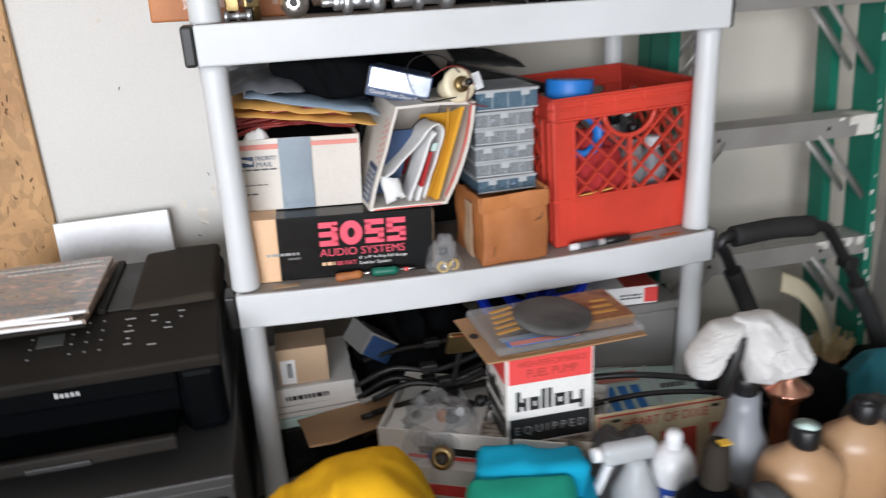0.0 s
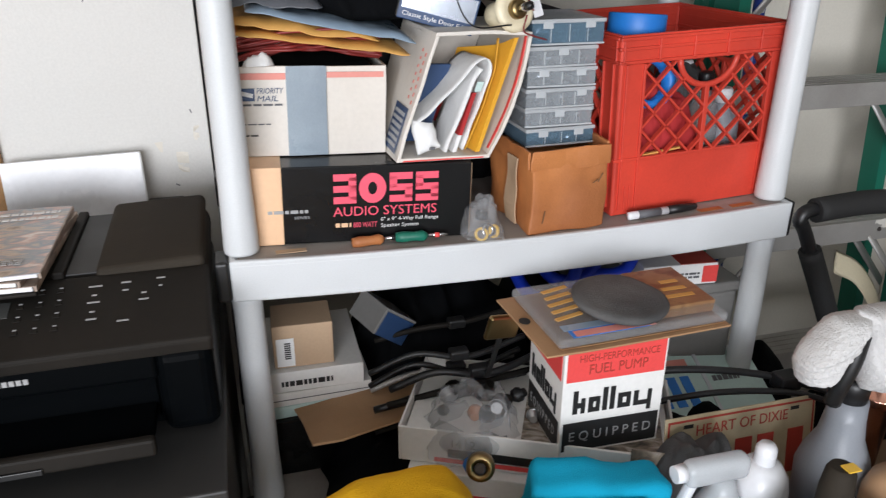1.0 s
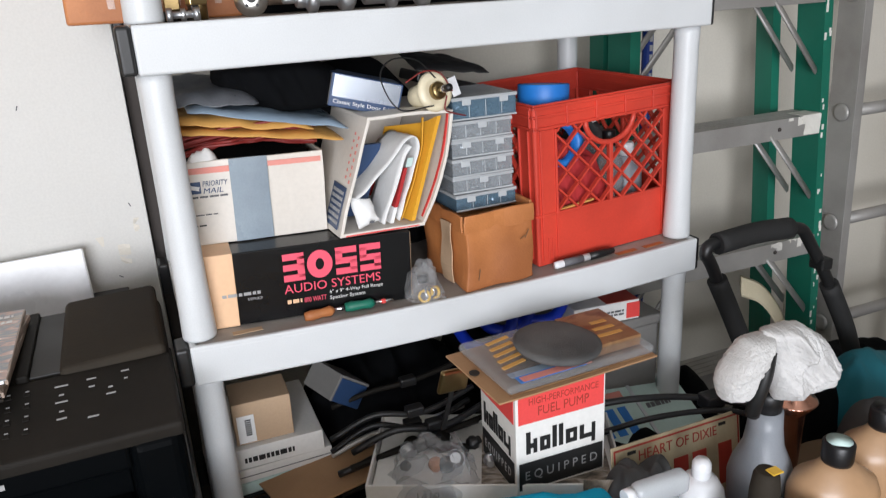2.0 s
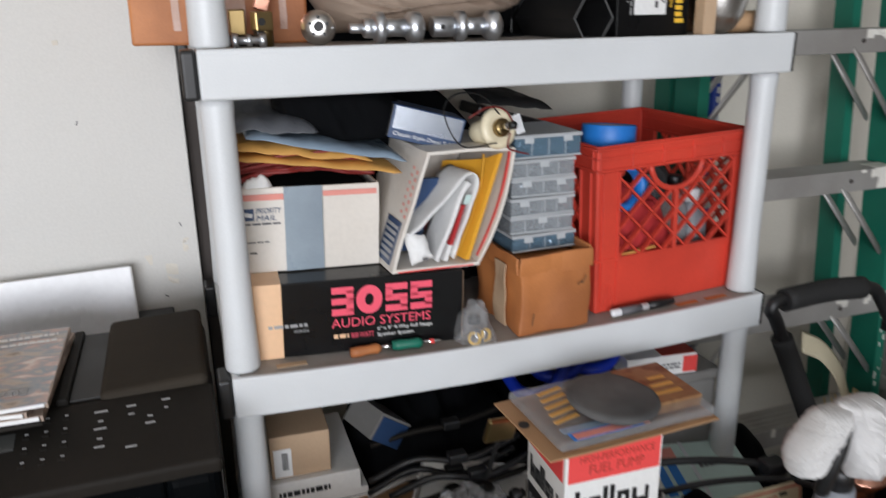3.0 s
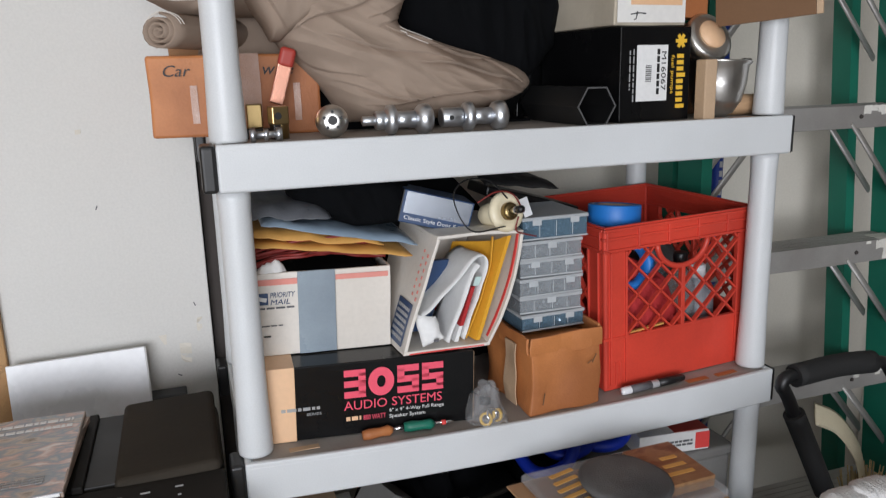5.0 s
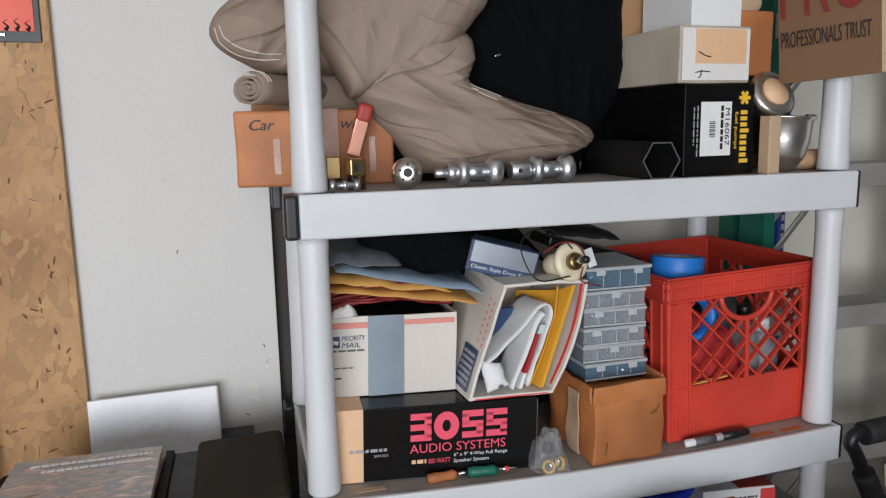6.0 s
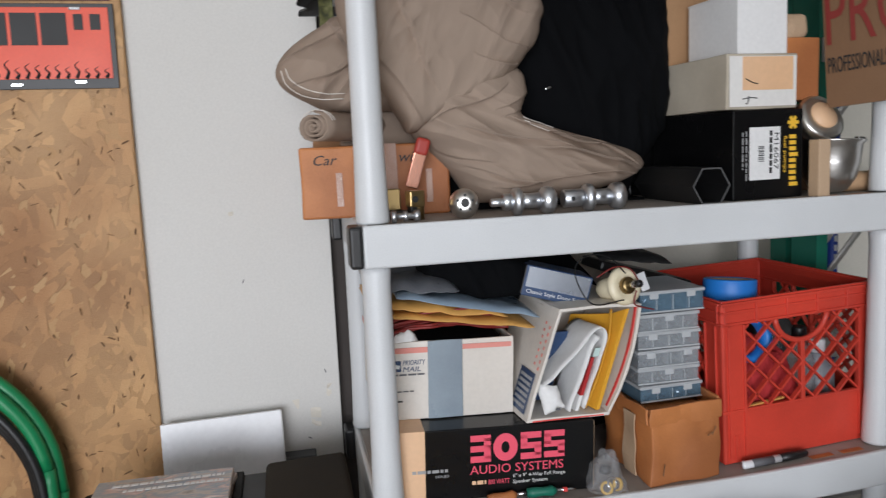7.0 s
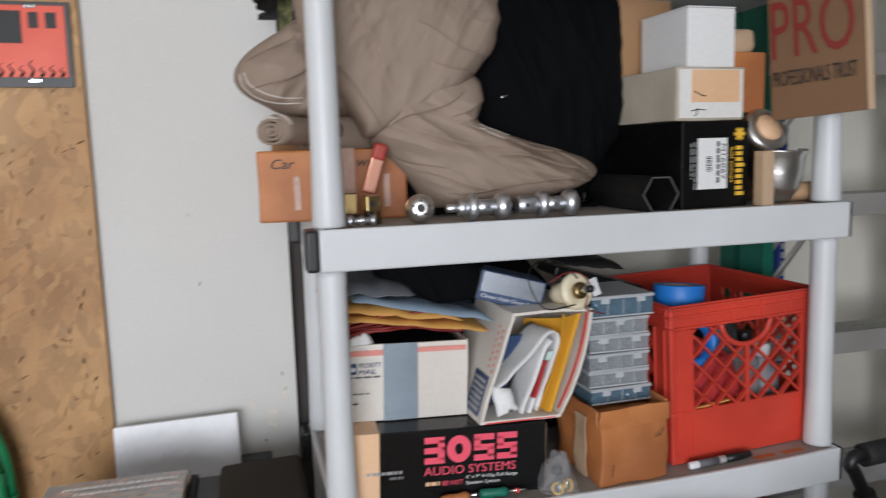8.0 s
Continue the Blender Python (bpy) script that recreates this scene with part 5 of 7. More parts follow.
solid("label_card", rb(-0.022, 0.022, -0.006, 0.006, 0, 0.0012, 0), M["cardlight"], "small tan label stuck on the shelf", "label", pose(0.085, 0.028, LZ + 0.0012))
solid("black_wedge", xf(rb(-0.10, 0.10, -0.05, 0.05, 0, 0.02, 0.004), pose(0, 0, 0, 0, 16, 0)), M["black"], "flat black case leaning behind the boxes", "case", pose(0.575, 0.33, LZ + 0.283, 0, 0, 0))
# black block added to fill the space behind the clear boxes
solid("grey_carton", rb(-0.09, 0.09, -0.06, 0.06, 0, 0.256, 0.002), M["blackprint"], "black filler block behind the parts boxes", "box", pose(0.535, 0.345, LZ))

# ---- upper shelf ----
UZ = 1.3382
car = thing("wire_carton", "tan cardboard carton of car wire, taped, open flaps", "box", pose(0.047, 0.268, UZ, 0, 0, -3))
W, H, Y = 0.245, 0.118, -0.095
part("body", warp(rb(-W / 2, W / 2, Y, 0.12, 0, H, 0.004), 0.002, 12, 4, 2), M["cardred"], car)
part("flap", warp(xf(rb(-0.001, 0.001, -0.09, 0.09, 0, 0.06, 0), pose(W / 2 - 0.02, 0, H, 0, 30, 0)), 0.004, 16, 4), M["card"], car, "raised carton flap")
part("flap", warp(xf(rb(-W / 2 + 0.02, 0.02, -0.001, 0.001, 0, 0.05, 0), pose(0, 0.1, H, 30, 0, 0)), 0.003, 16, 4), M["card"], car)
# tape sized and coloured after the bright reflection on it
part("tape", warp(rb(-0.014, 0.035, Y - 0.0022, Y - 0.001, 0.02, H + 0.001, 0), 0.0012, 40, 8), M["taper"], car, "clear packing tape with its pinkish sheen in the colour")
for tx in (-0.065, 0.083):
    part("tape_scrap", warp(rb(tx, tx + 0.010, Y - 0.002, Y - 0.0012, 0.02, 0.075, 0), 0.0006, 40, 5), M["taper"], car)
letters("Car", -0.10, -0.062, 0.088, 0.104, M["ink"], car, Y - 0.003, shear=0.3)
letters("wire", 0.04, 0.085, 0.088, 0.104, M["ink"], car, Y - 0.003, shear=0.3)

cp = thing("copper_bar", "copper bar with red dipped end leaning on carton", "bar", pose(0.094, 0.13, UZ + 0.05, 3, 17, 0))
part("bar", rb(-0.0105, 0.0105, -0.004, 0.004, -0.004, 0.058, 0.002), M["copper"], cp)
part("red_end", rb(-0.0115, 0.0115, -0.0065, 0.0065, 0.05, 0.078, 0.006, 4), M["platered"], cp, "dull red dipped end")
bf = thing("brass_fitting", "square brass fitting with a round stub", "fitting", pose(0.092, 0.075, UZ, 0, 0, 10))
part("block", rb(-0.016, 0.008, -0.012, 0.012, 0.02, 0.045, 0.002), M["brass"], bf)
part("stub", lathe([(0.010, 0.0), (0.010, 0.036), (0.008, 0.038)], 18), M["brass"], bf)
part("leg", rb(-0.014, -0.004, -0.01, 0.01, 0, 0.021, 0.001), M["black"], bf)
part("hole", xf(lathe([(0.005, 0), (0.005, 0.001)], 14), pose(-0.008, -0.0125, 0.032, 90, 0, 0)), M["ink"], bf)
bl = solid("brass_plate", rb(-0.011, 0.011, -0.006, 0.006, 0, 0.034, 0.002), M["brass"], "small flat brass block standing on the shelf", "fitting", pose(0.058, 0.1, UZ + 0.014))
solid("black_clip", rb(-0.02, 0.02, -0.008, 0.008, 0, 0.014, 0.003), M["black"], "small black plastic clip", "clip", pose(0.062, 0.1, UZ))
bo = thing("bolt", "short zinc bolt with two nuts lying down", "bolt", pose(0.045, 0.036, UZ + 0.0095, 0, 90, 0))
part("head", lathe([(0.0095, 0), (0.0095, 0.007)], 6), M["zinc"], bo)
part("shank", lathe([(0.0045, 0.006), (0.0045, 0.042)], 14), M["zinc"], bo)
part("nut", lathe([(0.008, 0.018), (0.008, 0.024)], 6), M["zinc"], bo)
part("nut", lathe([(0.009, 0.034), (0.009, 0.042)], 6), M["zinc"], bo)
ba = thing("hitch_ball", "polished steel ball end with drilled holes", "ball", pose(0.155, 0.032, UZ + 0.0235, 84, 0, -8))
bm = bmesh.new()
bmesh.ops.create_uvsphere(bm, u_segments=32, v_segments=20, radius=0.0225)
for v in bm.verts:
    v.co.z = min(v.co.z, 0.0195)
part("ball", bm, M["steel"], ba, smooth=True)
part("socket", xf(lathe([(0.0065, 0.0), (0.0065, 0.001)], 20), pose(0, 0, 0.0196)), M["ink"], ba)
for k in range(5):
    a = 2 * math.pi * k / 5 + 0.3
    part("hole", xf(lathe([(0.0022, 0), (0.0022, 0.001)], 10), pose(0.0115 * math.cos(a), 0.0115 * math.sin(a), 0.0192)), M["ink"], ba)
for k, x in enumerate((0.196, 0.312)):
    h = thing("shock_bolt", "zinc-plated stepped steel bolt lying on the shelf", "bolt", pose(x, 0.034, UZ + 0.0215, 0, 90, -2 + 2 * k), "stepped bolts on the upper shelf")
    if k == 0:
        part("thread", lathe([(0.003, 0), (0.0065, 0.002), (0.0065, 0.02), (0.0045, 0.022)], 16), M["zinc"], h)
        part("nut", lathe([(0.011, 0.019), (0.013, 0.021), (0.013, 0.032), (0.011, 0.034)], 16), M["zinc"], h)
    else:
        part("eye", lathe([(0.012, 0), (0.014, 0.002), (0.014, 0.03), (0.012, 0.032)], 16), M["zinc"], h)
        part("eye_hole", xf(lathe([(0.0035, 0), (0.0035, 0.001)], 12), pose(0, -0.0145, 0.012, 90, 0, 0)), M["ink"], h)
    part("flange", lathe([(0.014, 0.033), (0.0205, 0.037), (0.0212, 0.042), (0.0205, 0.047), (0.015, 0.05)], 24), M["zinc"], h, smooth=True)
    part("shank", lathe([(0.0125, 0.048), (0.0115, 0.06), (0.0125, 0.078)], 20), M["zinc"], h, smooth=True)
    part("end_flange", lathe([(0.013, 0.077), (0.020, 0.083), (0.0215, 0.09), (0.020, 0.098), (0.014, 0.102)], 24), M["zinc"], h, smooth=True)
hx = thing("hex_tube", "black hexagonal plastic tube lying endwise", "tube", pose(0.553, 0.012, UZ + 0.0290, 90, 0, 0))
part("shell", xf(lathe([(0.030, 0), (0.033, 0), (0.033, -0.2), (0.030, -0.2), (0.030, 0)], 6, False), pose(0, 0, 0, 0, 0, 0)), M["black"], hx)
part("rim", lathe([(0.0305, 0.0), (0.033, 0.0), (0.033, 0.0012), (0.0305, 0.0012), (0.0305, 0.0)], 6, False), M["greyrag"], hx, "grey cut rim of the tube")
part("core", lathe([(0.0298, -0.19), (0.0298, -0.188)], 6), M["ink"], hx)
for o in hx.children:
    for p in o.data.polygons:
        p.use_smooth = False

pr = thing("pump_carton", "black fuel pump carton with white label", "box", pose(0.667, 0.16, UZ, 0, 0, 5))
W, H, Y = 0.138, 0.146, -0.115
part("body", warp(rb(-W / 2, W / 2, Y, 0.115, 0, H, 0.0015), 0.0008, 12, 3), M["blackprint"], pr)
y = Y - 0.0016
panel("label", -0.038, 0.022, 0.032, 0.118, M["paper"], pr, y, "white printed label")
up = lambda x, z: pose(x, 0, z, 0, 90, 0)
letters("M16067", -0.03, 0.03, 0, 0.009, M["ink"], pr, y - 0.0007, face=up(0.0095, 0.078))
bars(pr, -0.037, 0.037, 0, 0.009, 1, M["ink"], y - 0.0007, seed=11, face=up(-0.001, 0.075))
for k in range(9):
    part("barcode_bar", rb(-0.021, -0.010, y - 0.0007, y, 0.062 + k * 0.003, 0.0632 + k * 0.003 + 0.0006 * (k % 2), 0), M["ink"], pr)
bars(pr, -0.04, 0.04, 0, 0.004, 1, M["key"], y, seed=12, face=up(-0.046, 0.072))
bars(pr, -0.04, 0.02, 0, 0.004, 1, M["key"], y, seed=13, face=up(-0.053, 0.07))
for k in range(9):
    part("logo_block", rb(0.041, 0.054 + (0.004 if k in (0, 5) else 0), y, y + 0.001, 0.019 + k * 0.0098, 0.0255 + k * 0.0098, 0), M["gold"], pr)
for a in (0, 60, 120):
    part("logo_star", xf(rb(-0.011, 0.011, y, y + 0.001, -0.0028, 0.0028, 0), pose(0.048, 0.0002 * a / 60, 0.124, 0, a, 0)), M["gold"], pr)
letters("fuel pumps", -0.03, 0.03, 0, 0.0085, M["gold"], pr, y, face=up(0.0275, 0.072))

cb = carton("cream_carton", "aged cream carton with tan patch and scribbles", 0.135, 0.22, 0.088, M["white"], pose(0.657, 0.155, UZ + 0.1478, 0, 0, 4))
for o in list(cb.children):
    o.data.materials[0] = mat("aged_card", (0.56, 0.50, 0.40), (0.36, 0.31, 0.24), 0.75, scale=22, bump=0.15, stain=0.6)
panel("front_paper", -0.064, 0.064, 0.004, 0.084, M["white"], cb, -0.1125)
panel("patch", -0.04, 0.057, 0.03, 0.083, M["peach"], cb, -0.1135, "bare tan patch")
part("scribble", tube(((-0.035, -0.1142, 0.048), (-0.022, -0.1142, 0.042), (-0.012, -0.1142, 0.04)), 0.0009, 5), M["ink"], cb)
part("scribble", tube(((-0.04, -0.1132, 0.016), (-0.025, -0.1132, 0.018), (-0.012, -0.1132, 0.017)), 0.0009, 5), M["ink"], cb)
part("scribble", tube(((-0.028, -0.1132, 0.02), (-0.03, -0.1132, 0.01), (-0.034, -0.1132, 0.008)), 0.0009, 5), M["ink"], cb)
wc = carton("white_carton", "plain small white carton, closed", 0.094, 0.14, 0.0975, M["paper"], pose(0.671, 0.13, UZ + 0.2372, 0, 0, 3), 0.0015, 0.0008)
part("lid", rb(-0.0475, 0.0475, -0.0705, 0.0705, 0.0978, 0.1, 0.0008), M["paper"], wc, "closed lid flap")
# the darker cardboard here carries the shade behind the white carton
carton("tan_carton", "tan cardboard carton on end, shade in its darker colour", 0.12, 0.15, 0.2, M["card"], pose(0.628, 0.29, UZ + 0.235, 0, 0, 10))
# black block added at the back, below the tan carton
solid("grey_carton", rb(-0.08, 0.08, -0.05, 0.05, 0, 0.2345, 0.002), M["blackprint"], "black filler block behind the pump carton", "box", pose(0.63, 0.345, UZ))
pc = thing("trade_carton", "brown closed carton behind the steel bowl", "box", pose(0.79, 0.235, UZ))
part("body", warp(rb(-0.055, 0.062, -0.075, 0.13, 0, 0.158, 0.002), 0.002, 12, 4), M["kraft"], pc)
carton("orange_carton", "orange-brown carton resting on the brown one", 0.076, 0.22, 0.104, M["cardred"], pose(0.755, 0.185, UZ + 0.1605))
# sheet turned from the light: its shade is in the card and red colours
sg = thing("cardboard_sheet", "brown cardboard sheet, colours darkened for shade, red and black lettering", "cardboard", pose(0.798, 0.060, UZ + 0.145, 0, -4, -60))
fl = part("panel", warp(rb(0, 0.152, 0, 0.004, 0, 0.26, 0.0008), 0.001, 10, 5), M["kraft"], sg)
letters("PRO", 0.006, 0.138, 0.102, 0.200, M["shadered"], fl, -0.0025)
letters("PROFESSIONALS TRUST", 0.006, 0.140, 0.056, 0.082, M["ink"], fl, -0.0025)
part("flap_edge", rb(0.1525, 0.162, -0.001, 0.005, 0.0, 0.26, 0.001), M["cardlight"], fl, "pale folded edge of the panel")
solid("yellow_sponge", warp(rb(-0.03, 0.03, -0.03, 0.03, 0, 0.042, 0.008), 0.006, 40, 4), M["cardlight"], "yellowish sponge on the brown carton", "sponge", pose(0.76, 0.13, UZ + 0.265))
bw = thing("steel_bowl", "brushed stainless steel bowl standing on its rim side", "bowl", pose(0.815, 0.075, UZ, 0, 3, 0))
part("bowl", lathe([(0.0, 0.0), (0.016, 0.0005), (0.030, 0.008), (0.042, 0.028), (0.0475, 0.055), (0.049, 0.085), (0.054, 0.090), (0.054, 0.093), (0.048, 0.091), (0.045, 0.055), (0.028, 0.012), (0.0, 0.004)], 36, False), M["steel"], bw, smooth=True)
part("lug", rb(0.050, 0.064, -0.005, 0.005, 0.088, 0.098, 0.001), M["steel"], bw)
cu = thing("steel_cup", "round steel cup with a tan pad resting in bowl", "cup", pose(0.785, 0.062, UZ + 0.128, 62, 0, 4))
part("cup", lathe([(0.0, -0.03), (0.03, -0.026), (0.041, -0.008), (0.042, 0.006), (0.037, 0.010), (0.03, 0.011), (0.0, 0.011)], 32, False), M["steel"], cu, smooth=True)
part("pad", lathe([(0.0, 0.011), (0.024, 0.011), (0.024, 0.014), (0.0, 0.0145)], 28, False), M["peach"], cu, "round tan pad")
solid("wood_block", rb(-0.011, 0.012, -0.012, 0.012, 0, 0.094, 0.002), M["cardlight"], "upright pale wooden block", "block", pose(0.757, 0.025, UZ, 0, 0, 4))
solid("dowel", lathe([(0.0, 0), (0.0165, 0), (0.0175, 0.0015), (0.0175, 0.07), (0, 0.07)], 24, False), M["wood"], "short round wooden dowel lying down", "dowel", pose(0.838, 0.088, UZ + 0.0178, 0, 90, -10))

# clothes heaped on the upper shelf
def stitched(bm, pts, parent, r=0.0009):
    """Pale seam laid on the front of a cloth along (x, z) points."""
    tree = BVHTree.FromBMesh(bm)
    run = []
    for q in spline([(x, 0, z) for x, z in pts], 8):
        hit = tree.ray_cast(Vector((q.x, -1.0, q.z)), Vector((0, 1, 0)))[0]
        if hit:
            run.append(hit - Vector((0, r * 0.6, 0)))
    if len(run) > 2:
        part("seam", tube(run, r, 5, 1, False), M["mailer"], parent, "pale double stitching")


def layer(rows, y, depth, seed, fold, freq, lean, along, creases, parent, label, seams=(), crumple=0.004):
    bm = cloth(rows, y, depth, seed, 190, 170, fold, freq, lean, along, creases, crumple)
    bmesh.ops.recalc_face_normals(bm, faces=bm.faces)
    made = bm.copy()
    part("cloth_fold", bm, M["khaki"], parent, label)
    for pts in seams:
        stitched(made, pts, parent)
    made.free()


ck = thing("work_trousers", "heap of khaki twill work trousers with folds", "trousers", Matrix())
# upper flap, hanging over the leg below it
layer([(1.772, -0.01, 0.318), (1.70, -0.012, 0.330), (1.632, -0.004, 0.326), (1.605, 0.010, 0.312), (1.587, 0.022, 0.294), (1.562, 0.036, 0.276), (1.541, 0.051, 0.242), (1.518, 0.068, 0.188), (1.497, 0.084, 0.140), (1.472, 0.098, 0.106)],
      0.160, 0.125, 2, 0.010, 6.0, 0.5, 2.4,
      ((0.30, 1.600, 0.20, 1.640, 0.010, 0.020), (0.295, 1.578, 0.225, 1.588, 0.012, 0.010), (0.035, 1.60, 0.105, 1.50, 0.012, 0.025), (0.07, 1.70, 0.13, 1.56, 0.010, 0.030), (0.20, 1.70, 0.28, 1.66, 0.008, 0.020)), ck, "smooth upper panel of the trousers")
# lower leg, creased and running out to a flat end
layer([(1.580, 0.12, 0.285), (1.555, 0.11, 0.300), (1.537, 0.10, 0.304), (1.515, 0.098, 0.297), (1.496, 0.096, 0.281), (1.480, 0.098, 0.318), (1.466, 0.106, 0.362), (1.447, 0.124, 0.430), (1.430, 0.142, 0.492), (1.412, 0.160, 0.520), (1.393, 0.176, 0.512), (1.378, 0.186, 0.490), (1.364, 0.192, 0.42), (1.350, 0.20, 0.36)],
      0.182, 0.140, 5, 0.012, 9.0, -1.15, 3.2,
      ((0.285, 1.484, 0.500, 1.424, 0.018, 0.010), (0.19, 1.480, 0.330, 1.440, 0.010, 0.018), (0.33, 1.440, 0.505, 1.400, 0.016, 0.008), (0.250, 1.388, 0.490, 1.398, 0.016, 0.009), (0.36, 1.455, 0.47, 1.41, 0.010, 0.007), (0.105, 1.474, 0.200, 1.424, 0.014, 0.016),
       (0.250, 1.520, 0.300, 1.540, 0.012, 0.010), (0.262, 1.500, 0.290, 1.512, 0.010, 0.008), (0.150, 1.490, 0.230, 1.530, 0.012, 0.020), (0.20, 1.41, 0.30, 1.385, 0.008, 0.012)), ck, "creased trouser leg lying on the shelf",
      (((0.280, 1.490), (0.300, 1.481), (0.325, 1.470)), ((0.276, 1.484), (0.296, 1.475), (0.320, 1.465))))
# turned-up leg end beside the post
layer([(1.665, 0.00, 0.09), (1.640, -0.050, 0.10), (1.618, -0.084, 0.11), (1.592, -0.108, 0.11), (1.570, -0.112, 0.11), (1.550, -0.100, 0.11), (1.534, -0.078, 0.10), (1.520, -0.040, 0.09), (1.510, -0.01, 0.08)],
      0.210, 0.110, 7, 0.014, 10.0, 0.9, 2.4,
      ((-0.02, 1.64, 0.02, 1.54, 0.016, 0.020), (-0.06, 1.56, 0.0, 1.59, 0.012, 0.020), (-0.09, 1.60, -0.02, 1.63, 0.008, 0.020)), ck, "hemmed end of a trouser leg",
      (((-0.099, 1.578), (-0.092, 1.556), (-0.070, 1.539), (-0.040, 1.530), (-0.005, 1.530)), ((-0.092, 1.580), (-0.085, 1.562), (-0.064, 1.547), (-0.036, 1.538), (-0.002, 1.538))))
# rolled leg under it, its spiral end to the front
pts = []
for k in range(46):
    a = 0.45 * k
    r = 0.004 + 0.0235 * k / 45
    pts.append((r * math.cos(a) * 1.15, r * math.sin(a) * 0.92))
roll = bmesh.new()
ring = []
for i, (u, w) in enumerate(pts):
    d = Vector((u, w)).normalized() * 0.0032
    row = []
    for k in range(9):
        s = k / 8
        wob = noise.noise_vector(Vector((u * 40, w * 40, s * 5))) * 0.0022 * (0.4 + s)
        row.append((roll.verts.new((u + wob.x, 0.20 * s + wob.y, w + wob.z)), roll.verts.new((u - d.x + wob.x, 0.20 * s + wob.y, w - d.y + wob.z))))
    ring.append(row)
for a, b in zip(ring, ring[1:]):
    for k in range(8):
        for c in (0, 1):
            roll.faces.new((a[k][c], a[k + 1][c], b[k + 1][c], b[k][c]))
    for k in (0, 8):
        roll.faces.new((a[k][0], b[k][0], b[k][1], a[k][1]))
for k in range(8):
    roll.faces.new((ring[-1][k][0], ring[-1][k + 1][0], ring[-1][k + 1][1], ring[-1][k][1]))
RM = pose(-0.058, 0.125, 1.4865, 0, 0, -38)
part("leg_roll", roll, M["khaki"], ck, "rolled trouser leg", True).matrix_basis = RM
for y in (0.012, 0.019):
    part("seam", tube([(0.0292 * 1.1 * math.cos(a), y, 0.0288 * 0.92 * math.sin(a)) for a in [math.radians(20 + 14 * k) for k in range(12)]], 0.0008, 5, 1, False), M["mailer"], ck).matrix_basis = RM
bk = [(1.775, 0.27, 0.585), (1.70, 0.27, 0.60), (1.64, 0.28, 0.60), (1.58, 0.27, 0.60), (1.52, 0.28, 0.61), (1.47, 0.30, 0.60), (1.43, 0.32, 0.57), (1.40, 0.36, 0.53), (1.345, 0.36, 0.53)]
cl = thing("black_jacket", "heap of plain black clothes on the shelf", "jacket", Matrix())
part("jacket", cloth(bk, 0.275, 0.19, 9, 90, 90, 0.022, 5, -0.3, 2.5), M["blackcloth"], cl)
part("zip_pull", xf(rb(-0.005, 0.005, -0.001, 0.001, -0.0015, 0.0015, 0.0005), pose(0.335, 0.148, 1.537, 0, -15, 0)), M["chrome"], cl)
solid("dark_sack", drape(0.30, 0.30, UZ, 0.22, 0.11, 0.26, 12, 30), M["blackcloth"], "dark cloth bundle under the clothes", "cloth")
sp = thing("camouflage_strap", "green camouflage webbing strap hanging down", "strap", pose(-0.028, 0.25, 1.60))
leaf(sp, "strap", ((0.0, 0.0), (0.012, 0.003), (0.022, 0.0)), 0.0, 0.20, picture("camouflage", [(0.03, 0.035, 0.015), (0.12, 0.12, 0.04), (0.2, 0.2, 0.09)], 60, 0.8), 0.003)
solid("blue_bag", drape(0.10, 0.30, 1.70, 0.16, 0.10, 0.075, 14, 24), M["greyrag"], "grey-blue bag lying over the clothes", "bag")
solid("folded_garment", drape(0.13, 0.33, UZ + 0.119, 0.13, 0.09, 0.24, 16, 24), M["khaki"], "more khaki clothes under the heap", "clothes")

# ---- left: cabinet, printer, magazines, white box, hose ----
cab = thing("cabinet", "dark grey metal cabinet below the printer", "cabinet", pose(-0.29, 0.11, 0))
part("body", rb(-0.27, 0.262, -0.36, 0.30, 0.0, 0.70, 0.004), M["cabinet"], cab)
part("top", rb(-0.272, 0.264, -0.365, 0.30, 0.7, 0.718, 0.003), M["cabinet"], cab)
for k in range(2):
    dr = part("drawer", rb(-0.255, 0.248, -0.372, -0.36, 0.04 + 0.33 * k, 0.35 + 0.33 * k, 0.004), M["cabinet"], cab)
    part("handle", rb(-0.06, 0.06, -0.385, -0.372, 0.23 + 0.33 * k, 0.245 + 0.33 * k, 0.003), M["alu"], dr)

PX, PZ = -0.255, 0.7185
pt = thing("printer", "black multifunction inkjet printer, dusty, tray open", "printer", pose(PX, 0.055, PZ))
part("body", rb(-0.225, 0.225, -0.165, 0.2, 0.0, 0.125, 0.02, 4), M["gloss"], pt)
part("front_wing", rb(0.155, 0.226, -0.192, -0.05, 0.004, 0.128, 0.018, 4), M["gloss"], pt)
part("front_wing", rb(-0.226, -0.155, -0.192, -0.05, 0.004, 0.128, 0.018, 4), M["gloss"], pt)
part("recess", rb(-0.152, 0.152, -0.170, -0.14, 0.02, 0.085, 0.002), M["gloss"], pt, "dark paper output slot")
part("brow", rb(-0.158, 0.158, -0.188, -0.1, 0.086, 0.127, 0.006, 3), M["gloss"], pt)
cpn = part("control_panel", xf(rb(-0.227, 0.227, -0.075, 0.075, -0.012, 0.012, 0.006, 3), pose(0, -0.118, 0.146, 14, 0, 0)), M["dustblack"], pt, "dusty sloping control panel")
part("lid", rb(-0.226, 0.226, -0.055, 0.2, 0.127, 0.176, 0.02, 4), M["dustblack"], pt)
fd = part("document_feeder", xf(rb(0.082, 0.222, -0.052, 0.196, -0.016, 0.006, 0.010, 4), pose(0, 0, 0.176, 1.5, -2, 0)), M["dustbrown"], pt, "raised dusty document feeder cover")
